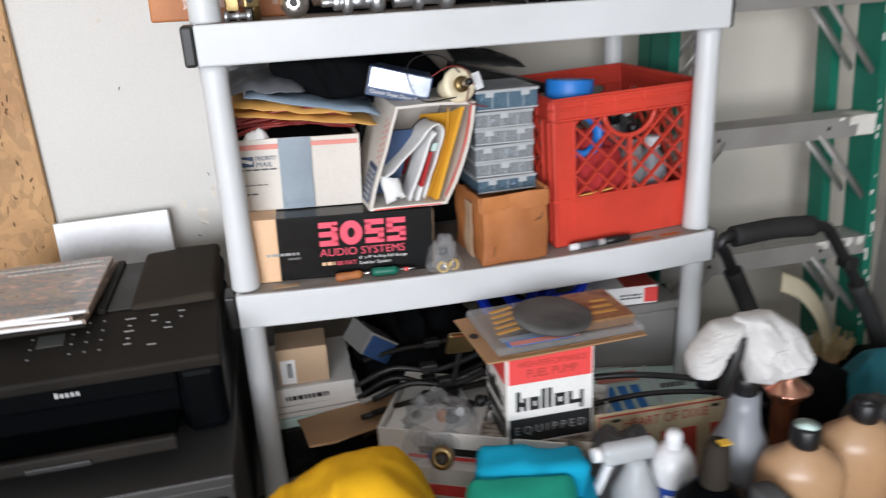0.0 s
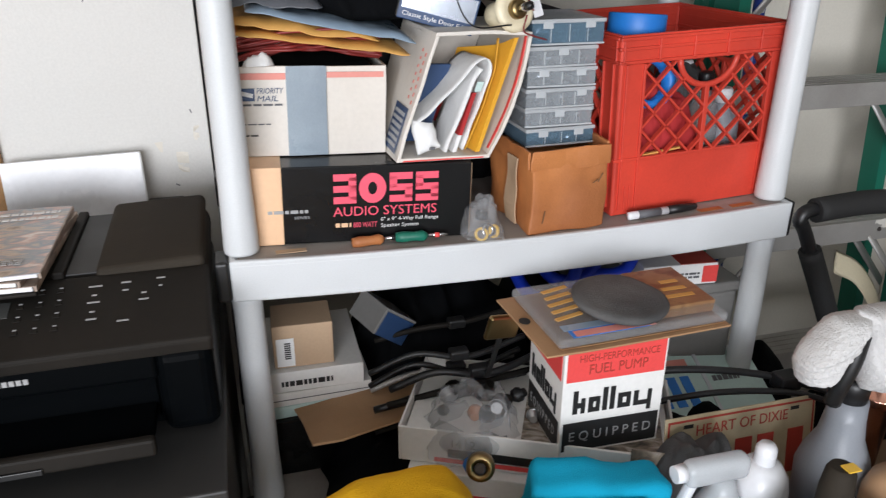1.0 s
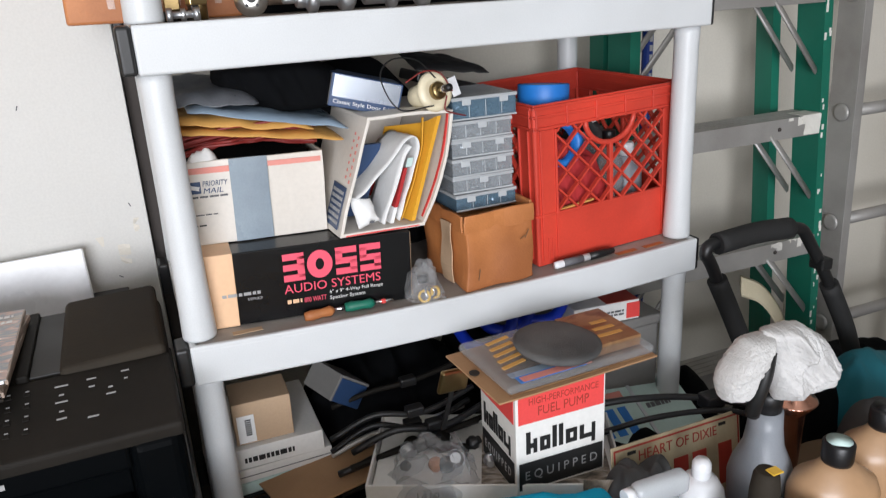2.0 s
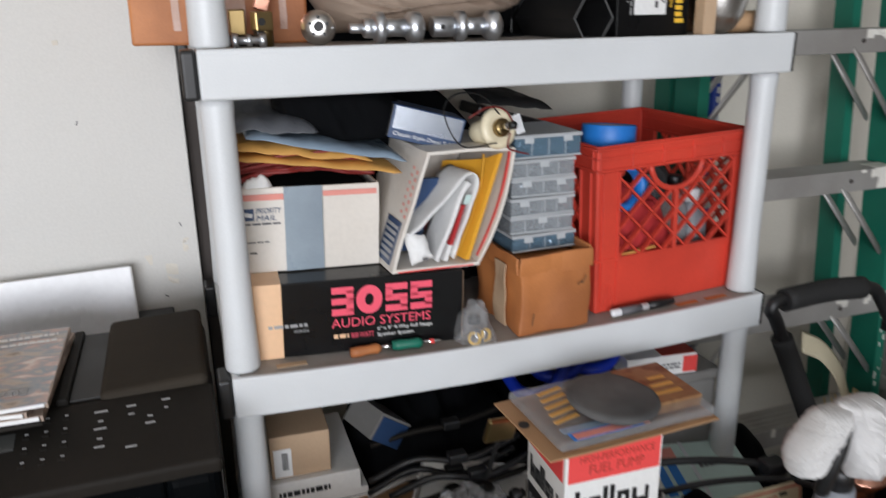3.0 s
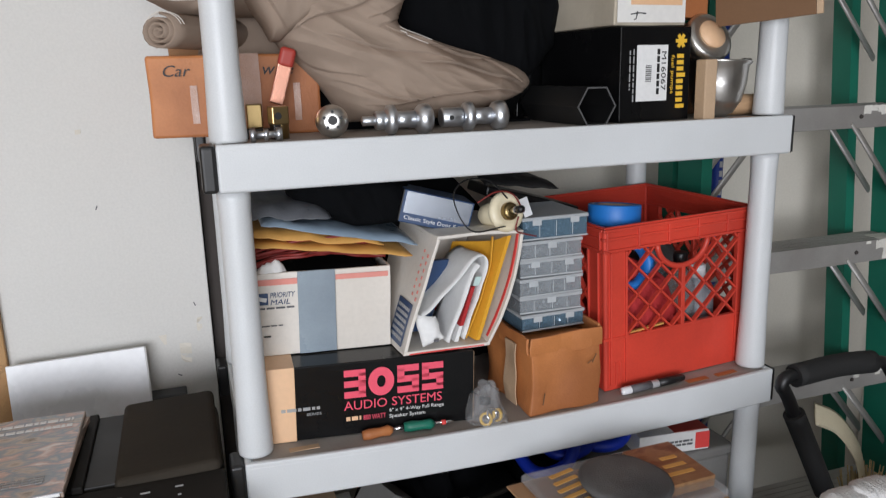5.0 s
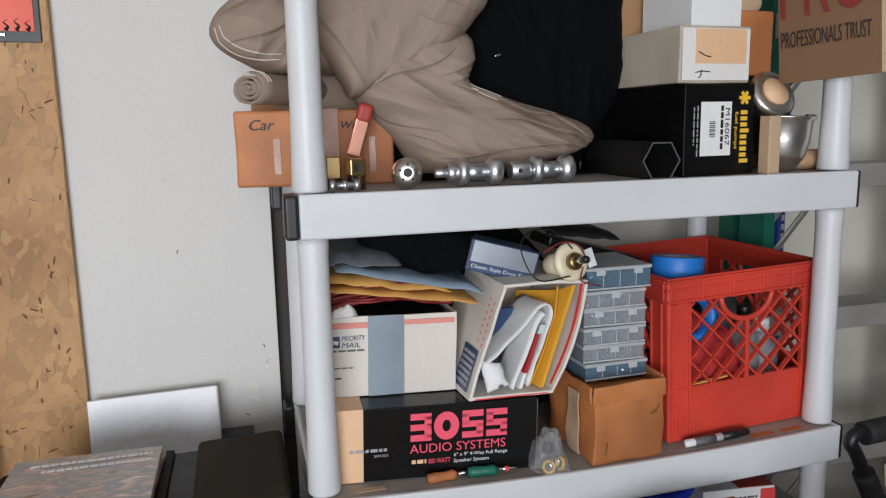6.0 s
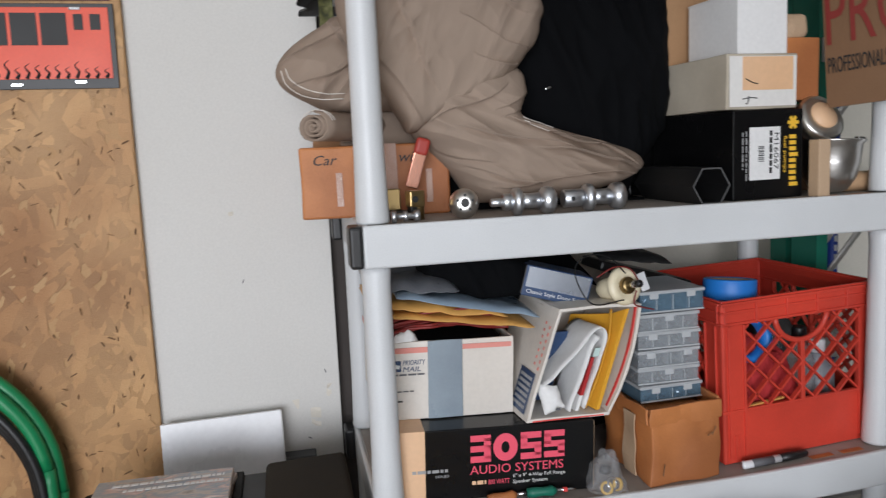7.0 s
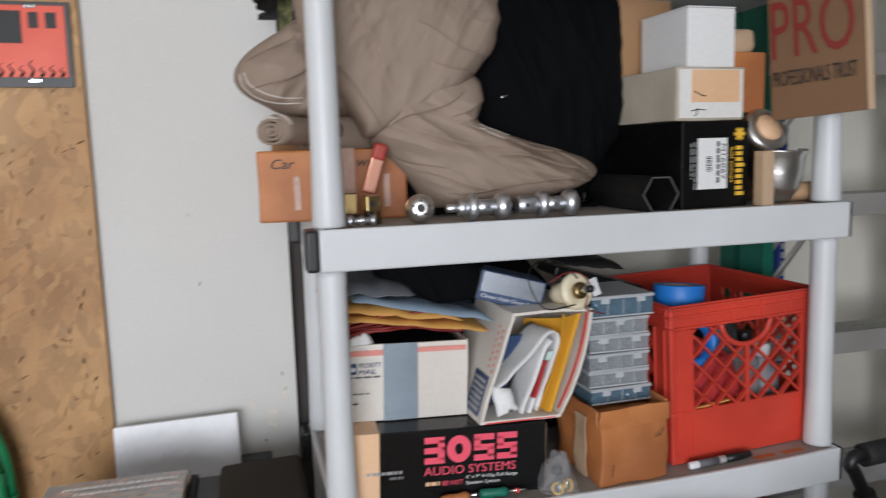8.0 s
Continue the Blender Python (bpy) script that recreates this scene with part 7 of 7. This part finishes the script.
lower = thing("flat_carton", "flat red and white carton under the other one", "box", pose(0.385, -0.19, TZ, 0, 0, -26.4))
part("body", rb(-0.18, 0.19, -0.02, 0.24, 0, 0.064, 0.002), M["white"], lower)
panel("red_band", -0.17, 0.18, 0.008, 0.03, M["redbright"], lower, -0.0212)
PM = pk.matrix_basis
rnd = random.Random(9)
for k in range(26):
    key = rnd.choice(("brass", "black", "zinc", "dustblack", "cardred", "black"))
    r = rnd.uniform(0.008, 0.016)
    a = thing("small_part", "small loose metal car part in the carton", "part", PM @ pose(rnd.uniform(-0.16, 0.16), rnd.uniform(0.03, 0.17), 0.0435 + r * 0.7, rnd.uniform(0, 90), rnd.uniform(0, 90), 0), "loose parts in the carton")
    part("body", lathe([(r * 0.5, -r), (r, -r * 0.8), (r, r * 0.2), (r * 0.6, r * 0.4), (r * 0.6, r)], 12), M[key], a)
    part("rim", lathe([(r * 1.1, -r * 0.3), (r * 1.1, -r * 0.1)], 12), M[key], a)
ft = thing("brass_coupling", "round tarnished brass coupling standing on the carton", "fitting", pose(0.30, -0.205, TZ + 0.11, 70, 0, -20))
part("ring", lathe([(0.009, -0.01), (0.018, -0.01), (0.020, -0.006), (0.020, 0.006), (0.018, 0.01), (0.009, 0.01), (0.009, -0.01)], 22, False), M["brass"], ft)
part("core", lathe([(0.008, -0.004), (0.008, 0.012), (0.004, 0.013)], 14), M["darkgap"], ft)

# clear bag of bottles
cbag = thing("bottle_bag", "clear plastic bag holding small clear bottles", "bag", pose(0.322, -0.105, TZ + 0.04))
part("bag", warp(warp(drape(0, 0, 0.05, 0.070, 0.065, 0.065, 61, 56, 0.02, 34), 0.008, 26), 0.005, 85), M["film"], cbag, smooth=True)
for k, (x, yy, a) in enumerate(((-0.04, -0.03, 20), (0.0, -0.05, 75), (0.03, 0.0, -40), (-0.03, 0.03, 110))):
    part("bottle", xf(lathe([(0.0, -0.035), (0.018, -0.035), (0.019, 0.01), (0.008, 0.025), (0.008, 0.035), (0, 0.035)], 16, False), pose(x, yy, 0.065, 80, 0, a)), M["film"], cbag, smooth=True)
part("blue_cap", xf(lathe([(0.0, 0.0), (0.013, 0.0), (0.013, 0.012), (0, 0.013)], 8, False), pose(-0.03, -0.085, 0.065, 80, 0, 0)), M["bluetape"], cbag, "blue bottle cap")
bars(thing("white_sheet", "white printed sheet stuck in the carton", "paper", PM @ pose(-0.02, 0.2, 0.035, -60, 0, 30)), -0.05, 0.05, 0, 0.03, 2, M["ink"], -0.003, seed=51)

# fuel pump carton
hp = thing("pump_box", "red white and black fuel pump box, upright", "box", pose(0.490, -0.150, TZ + 0.1055, 0, 0, -1.5))
W, H, Y = 0.152, 0.176, -0.062
part("body", warp(rb(-W / 2, W / 2, Y, 0.062, 0, H, 0.0015), 0.0006, 12, 3), M["white"], hp)
y = Y - 0.0014
sdh = pose(-W / 2 - 0.0014, 0, 0, 0, 0, -90)
for f in (None, sdh):
    yy = y if f is None else 0.0
    wd = 0.072 if f is None else 0.056
    panel("red_panel", -wd, wd, 0.122, H - 0.002, M["redbright"], hp, yy, face=f)
    panel("black_panel", -wd, wd, 0.008, 0.055, M["ink"], hp, yy, face=f)
    for k, (x0, x1, z1) in enumerate(((-0.06, -0.042, 0.107), (-0.037, -0.02, 0.094), (-0.016, -0.009, 0.107), (-0.005, 0.002, 0.107), (0.007, 0.026, 0.094), (0.031, 0.058, 0.094))):
        bm = rb(x0, x0 + 0.007, yy - 0.0006, yy + 0.0004, 0.07, z1, 0)
        if x1 - x0 > 0.01:
            bm = merge(bm, rb(x1 - 0.006, x1, yy - 0.0006, yy + 0.0004, 0.07 if k != 5 else 0.061, 0.094, 0), rb(x0, x1, yy - 0.00055, yy + 0.0004, 0.079 if k == 0 else 0.07, 0.087 if k == 0 else 0.077, 0))
            if k in (1, 4):
                bm = merge(bm, rb(x0, x1, yy - 0.0005, yy + 0.0004, 0.087, 0.094, 0))
        if f:
            xf(bm, f @ Matrix.Diagonal((0.78, 1, 1, 1)))
        part("logo_block", bm, M["ink"], hp)
    letters("E Q U I P P E D", -wd + 0.01, wd - 0.01, 0.022, 0.04, M["key"], hp, yy - 0.0006, face=f)
letters("HIGH-PERFORMANCE", -0.055, 0.062, 0.152, 0.163, M["platered"], hp, y - 0.0006)
letters("FUEL PUMP", -0.04, 0.046, 0.132, 0.147, M["platered"], hp, y - 0.0006)
part("tuck_flap", rb(-W / 2 + 0.002, W / 2 - 0.002, Y + 0.002, Y + 0.006, H, H + 0.003, 0.001), M["card"], hp)

bp = thing("blister_pack", "dusty brown blister pack lying on the box", "package", pose(0.500, -0.140, TZ + 0.2870, 3, 2, 5))
part("card", warp(rb(-0.135, 0.155, -0.085, 0.07, 0, 0.003, 0.001), 0.002, 9, 4), M["card"], bp)
part("print", warp(rb(-0.11, 0.148, -0.078, 0.062, 0.0042, 0.006, 0), 0.001, 9, 3), M["blister"], bp)
part("blister", rb(-0.115, 0.152, -0.081, 0.066, 0.0062, 0.021, 0.006, 3), M["film"], bp, "clear plastic blister")
part("book", rb(0.06, 0.15, -0.05, 0.055, 0.0075, 0.026, 0.001), M["blister"], bp, "dark brown printed booklet")
panel("blue_strip", -0.095, 0.02, -0.08, -0.06, M["bluetape"], bp, 0, face=pose(0, 0, 0.0225, -90, 0, 0) @ pose(0, 0, 0, 0, 0, 0))
part("red_strip", rb(-0.09, 0.03, -0.079, -0.066, 0.022, 0.0228, 0), M["salmon"], bp)
part("blue_print", rb(-0.10, -0.02, -0.063, -0.05, 0.022, 0.0228, 0), M["bluepack"], bp)
for k in range(5):
    part("yellow_line", xf(rb(-0.022, 0.022, -0.0035, 0.0035, 0.0215, 0.0228, 0), pose(-0.075 + 0.004 * k, -0.03 + 0.018 * k, 0, 0, 0, 12)), M["manila"], bp)
for k in range(3):
    part("gold_line", rb(0.08 + 0.01 * k, 0.13, -0.03 + 0.02 * k, -0.022 + 0.02 * k, 0.0262, 0.0268, 0), M["manila"], bp)
part("hang_hole", xf(lathe([(0.008, 0.0), (0.008, 0.001)], 16), pose(-0.124, 0.0, 0.0048)), M["ink"], bp)
dsk = thing("rubber_disc", "dusty dark grey rubber disc lying on top", "disc", bp.matrix_basis @ pose(0.008, -0.022, 0.0275, 0, 0, 0))
part("disc", warp(lathe([(0.0, 0), (0.063, 0), (0.066, 0.003), (0.067, 0.007), (0.060, 0.011), (0.052, 0.0105), (0.04, 0.0125), (0.026, 0.013), (0.012, 0.0125), (0.0, 0.0135)], 44, False), 0.0012, 40), mat("dusty_grey_pad", (0.125, 0.122, 0.118), (0.06, 0.06, 0.06), 0.9, scale=30, fine=400, bump=0.5, stain=0.7), dsk, smooth=True)
yc = thing("brass_tag", "square brass corner tag with round hole", "tag", pose(0.372, -0.085, TZ + 0.254, 12, 8, 10))
part("tag", rb(-0.028, 0.026, -0.005, 0.005, -0.022, 0.020, 0.004), M["brass"], yc)
part("hole", xf(lathe([(0.007, 0), (0.007, 0.001)], 14), pose(0, -0.0032, 0, 90, 0, 0)), M["ink"], yc)
part("stem", rb(-0.004, 0.004, -0.002, 0.002, -0.10, -0.018, 0.001), M["black"], yc)

# plates
al = thing("licence_plate", "aged cream licence plate with red border, leaning", "plate", pose(0.69, -0.258, TZ - 0.004, -14, 8, 9))
part("plate", rb(-0.152, 0.152, -0.0015, 0.0015, 0, 0.152, 0.001), M["plate"], al)
for x0, x1, z0, z1 in ((-0.148, 0.148, 0.144, 0.147), (-0.148, 0.148, 0.005, 0.008), (-0.148, -0.145, 0.008, 0.144), (0.145, 0.148, 0.008, 0.144)):
    part("border", rb(x0, x1, -0.0026, -0.0015, z0, z1, 0.0003), M["platered"], al)
letters("HEART OF DIXIE", -0.095, 0.09, 0.121, 0.137, M["platered"], al, -0.0024)
for x in (-0.1, -0.055, 0.0, 0.045, 0.11):
    part("number_bar", rb(x - 0.017, x + 0.017, -0.003, -0.0015, 0.035, 0.105, 0.002), M["platered"], al)
for x in (-0.11, 0.105):
    part("bolt_hole", rb(x - 0.009, x + 0.009, -0.0022, -0.0014, 0.134, 0.1395, 0.0005), M["ink"], al)
mpn = thing("mint_plate", "pale mint licence plate with blue print, lying tilted", "plate", pose(0.785, -0.07, 0.515, -62, 6, 4))
part("plate", rb(-0.15, 0.15, -0.0015, 0.0015, 0, 0.15, 0.001), M["mint"], mpn)
part("frame", merge(rb(-0.155, 0.155, -0.004, 0.0, 0.145, 0.155, 0.001), rb(-0.155, -0.145, -0.004, 0.0, 0.0, 0.145, 0.001), rb(0.02, 0.028, -0.004, 0.0, 0.0, 0.145, 0.001)), M["zinc"], mpn)
for k in range(4):
    part("number_bar", rb(-0.12 + 0.03 * k, -0.1 + 0.03 * k, -0.0028, -0.0015, 0.04, 0.10, 0.001), M["bluetape"], mpn)
part("pink_print", rb(-0.1, 0.0, -0.0026, -0.0015, 0.11, 0.135, 0.001), M["salmon"], mpn)
bars(mpn, 0.04, 0.1, 0.08, 0.1, 1, M["inkgrey"], -0.0024, seed=61)
wpr = thing("windscreen_wiper", "black wiper arm lying over the plates", "wiper", pose(0, 0, 0))
part("arm", tube(((0.56, -0.10, 0.68), (0.68, -0.13, 0.685), (0.80, -0.15, 0.665), (0.90, -0.19, 0.64)), 0.006, 8, 6), M["black"], wpr)
part("blade", tube(((0.58, -0.14, 0.645), (0.70, -0.165, 0.662), (0.82, -0.19, 0.655), (0.90, -0.22, 0.63)), 0.005, 8, 6), M["black"], wpr)
part("joint", rb(0.80, 0.84, -0.18, -0.15, 0.65, 0.675, 0.004), M["black"], wpr)
# dark filler heap added below the plates
solid("dark_sack", drape(0.72, -0.06, SZ, 0.14, 0.10, 0.10, 56, 24), M["blackcloth"], "dark filler heap below the plates", "rag")

# cloths
solid("yellow_cloth", drape(0.112, -0.415, TZ, 0.185, 0.12, 0.308, 71, 70, 0.012, 14, 3.6), M["yellowcloth"], "heaped yellow microfibre cloth", "cloth")
fc = thing("folded_cloths", "folded blue and green microfibre cloths in a pile", "cloth", pose(0.397, -0.385, TZ - 0.029, 0, 0, -14))
part("blue_cloth", warp(rb(-0.085, 0.085, 0.03, 0.105, 0.085, 0.200, 0.018, 4), 0.010, 20, 4), M["bluecloth"], fc, "blue folded cloth", True)
part("green_cloth", warp(rb(-0.1, 0.058, -0.105, 0.032, 0.095, 0.196, 0.018, 4), 0.009, 20, 4, 4), M["greencloth"], fc, "green folded cloth", True)
part("blue_cloth", warp(rb(-0.095, 0.1, -0.11, 0.1, 0.0, 0.150, 0.02, 4), 0.006, 14, 3, 2), M["bluecloth"], fc, smooth=True)
solid("grey_rag", warp(drape(0.585, -0.283, TZ, 0.07, 0.055, 0.165, 73, 36, 0.022, 26), 0.006, 30), M["greyrag"], "crumpled dark grey rag", "rag")

# bottles
can = thing("spray_can", "white aerosol can with blue label and white cap", "can", pose(0.648, -0.335, TZ - 0.0005))
part("body", lathe([(0.0, 0), (0.036, 0), (0.037, 0.004), (0.037, 0.108), (0.034, 0.124), (0.024, 0.142), (0.016, 0.146), (0.0, 0.146)], 32, False), M["canwhite"], can, smooth=True)
part("cap", lathe([(0.013, 0.146), (0.0145, 0.148), (0.0135, 0.168), (0.010, 0.174), (0.0, 0.175)], 24, False), M["canwhite"], can, smooth=True)
part("label", lathe([(0.0374, 0.020), (0.0374, 0.088)], 32, False), M["labelblue"], can, "dark blue printed band")
for k in range(6):
    a = math.radians(-130 + 14 * k)
    part("logo_block", xf(rb(-0.0035, 0.0035, -0.001, 0.0, 0.062, 0.077, 0), Matrix.Rotation(a + math.pi / 2, 4, "Z") @ pose(0, -0.0374, 0)), M["paper"], can)
sb1 = thing("trigger_bottle", "clear spray bottle with translucent trigger head", "bottle", pose(0.575, -0.352, TZ))
part("body", lathe([(0.0, 0), (0.036, 0), (0.038, 0.01), (0.038, 0.09), (0.018, 0.135), (0.014, 0.15), (0, 0.15)], 28, False), M["boxlid"], sb1, smooth=True)
part("head", warp(xf(rb(-0.06, 0.03, -0.014, 0.014, 0.15, 0.185, 0.011, 3), pose(0, 0, 0, 0, 0, 0)), 0.002, 20), M["boxlid"], sb1, "translucent white trigger head", True)
part("trigger", xf(rb(-0.006, 0.006, -0.007, 0.007, -0.06, 0.0, 0.004), pose(-0.045, 0, 0.155, 0, 22, 0)), M["canwhite"], sb1)
part("nozzle", xf(lathe([(0.012, 0), (0.011, 0.014)], 16), pose(-0.06, 0, 0.17, 0, -90, 0)), M["canwhite"], sb1)
gs = thing("spray_bottle", "smoky grey spray bottle with black trigger", "bottle", pose(0.775, -0.325, TZ))
part("body", lathe([(0.0, 0), (0.044, 0), (0.047, 0.008), (0.047, 0.07), (0.049, 0.10), (0.043, 0.125), (0.030, 0.155), (0.026, 0.185), (0.024, 0.215), (0, 0.215)], 32, False), M["bottlegrey"], gs, smooth=True)
part("collar", lathe([(0.021, 0.215), (0.022, 0.24), (0.018, 0.25)], 20), M["black"], gs)
part("head", xf(rb(-0.055, 0.04, -0.015, 0.015, 0.245, 0.30, 0.01, 3), pose(0, 0, 0, 0, 0, -20)), M["black"], gs)
part("trigger", tube(((-0.040, -0.030, 0.335), (-0.048, -0.034, 0.30), (-0.054, -0.030, 0.265), (-0.050, -0.02, 0.232)), 0.011, 10, 5), M["black"], gs)


tw = thing("white_towel", "white terry towel hung over a spray bottle", "towel", Matrix())
part("left_end", warp(cloth([(0.893, 0.702, 0.744), (0.884, 0.684, 0.736), (0.868, 0.666, 0.718), (0.846, 0.652, 0.709), (0.830, 0.646, 0.706), (0.814, 0.654, 0.700), (0.806, 0.668, 0.692)], -0.350, 0.040, 91, 70, 60, 0.008, 18, 0.9, 2.0, ((0.655, 0.83, 0.72, 0.88, 0.008, 0.012),)), 0.0012, 260), M["towel"], tw, "short hanging end", True)
part("right_end", warp(cloth([(0.898, 0.715, 0.775), (0.886, 0.730, 0.808), (0.860, 0.740, 0.834), (0.832, 0.743, 0.852), (0.808, 0.746, 0.864), (0.792, 0.752, 0.854), (0.780, 0.760, 0.812)], -0.352, 0.050, 92, 80, 70, 0.010, 14, -0.6, 2.0, ((0.755, 0.80, 0.79, 0.88, 0.008, 0.015), (0.79, 0.79, 0.85, 0.83, 0.008, 0.012))), 0.0012, 260), M["towel"], tw, "long hanging end", True)


def lotion(m, h, capkey, lab):
    t = thing("lotion_bottle", lab, "bottle", m, "tan bottles on the bench")
    prof = [(0.0, 0), (0.040, 0), (0.045, 0.005), (0.045, h * 0.72), (0.040, h * 0.84), (0.022, h * 0.95), (0.017, h), (0, h)]
    b = lathe(prof, 32, False)
    for v in b.verts:
        v.co.x *= 1.45
    part("body", b, M["tan"], t, smooth=True)
    part("cap", lathe([(0.0, h), (0.021, h), (0.022, h + 0.004), (0.022, h + 0.03), (0.019, h + 0.034), (0, h + 0.034)], 24, False), M["black"], t, "black screw cap", True)
    part("cap_residue", warp(lathe([(0.0, h + 0.0342), (0.018, h + 0.0342), (0.0, h + 0.0362)], 20, False), 0.001, 60), M[capkey], t)
    return t


lotion(pose(0.822, -0.415, TZ, 0, 0, -24), 0.165, "mint", "tan plastic bottle with pale residue on cap")
lotion(pose(0.955, -0.385, TZ, 0, 0, -20), 0.165, "black", "tan plastic bottle with black cap")
tt = thing("steel_funnel", "small steel cup with copper sheen", "cup", pose(0.925, -0.24, TZ))
part("cup", lathe([(0.0, 0), (0.02, 0.0), (0.024, 0.12), (0.042, 0.145), (0.040, 0.147), (0.018, 0.165), (0.016, 0.18), (0, 0.182)], 28, False), M["copper"], tt, smooth=True)
bb = thing("black_bottle", "black oil bottle with grey cap, yellow tab", "bottle", pose(0.642, -0.455, TZ))
part("body", lathe([(0.0, 0), (0.054, 0), (0.057, 0.01), (0.057, 0.115), (0.050, 0.138), (0.030, 0.158), (0.018, 0.166), (0, 0.166)], 28, False), M["gloss"], bb, smooth=True)
part("cap", lathe([(0.019, 0.160), (0.020, 0.164), (0.019, 0.205), (0.0165, 0.228), (0.013, 0.235)], 24), M["dustbrown"], bb, "grey ribbed cap")
part("tab", rb(-0.003, 0.014, -0.014, 0.0, 0.2352, 0.237, 0.0005), M["gold"], bb)
gb2 = solid("grey_pouch", cloth([(TZ + 0.14, 0.71, 0.74), (TZ + 0.11, 0.70, 0.775), (TZ + 0.08, 0.70, 0.80), (TZ, 0.70, 0.81)], -0.46, 0.06, 77, 30, 30, 0.01, 14), M["greyrag"], "dark grey cloth pouch standing among bottles", "pouch")
solid("grey_rag", drape(1.07, -0.33, TZ, 0.10, 0.09, 0.15, 79, 30, 0.02, 16), M["greyrag"], "grey rag heaped among bottles", "rag")
solid("teal_bag", drape(1.22, -0.18, TZ, 0.12, 0.10, 0.13, 80, 30, 0.015, 14), M["teal"], "teal blue cloth bag", "bag")
solid("black_bag", drape(1.05, -0.13, TZ, 0.13, 0.07, 0.11, 81, 30, 0.015, 14), M["blackcloth"], "black cloth bag on the bench", "bag")
solid("yellow_cloth", drape(1.02, -0.52, TZ, 0.08, 0.05, 0.07, 83, 30, 0.01, 14), M["yellowcloth"], "small yellow cloth at the bench's end", "cloth")
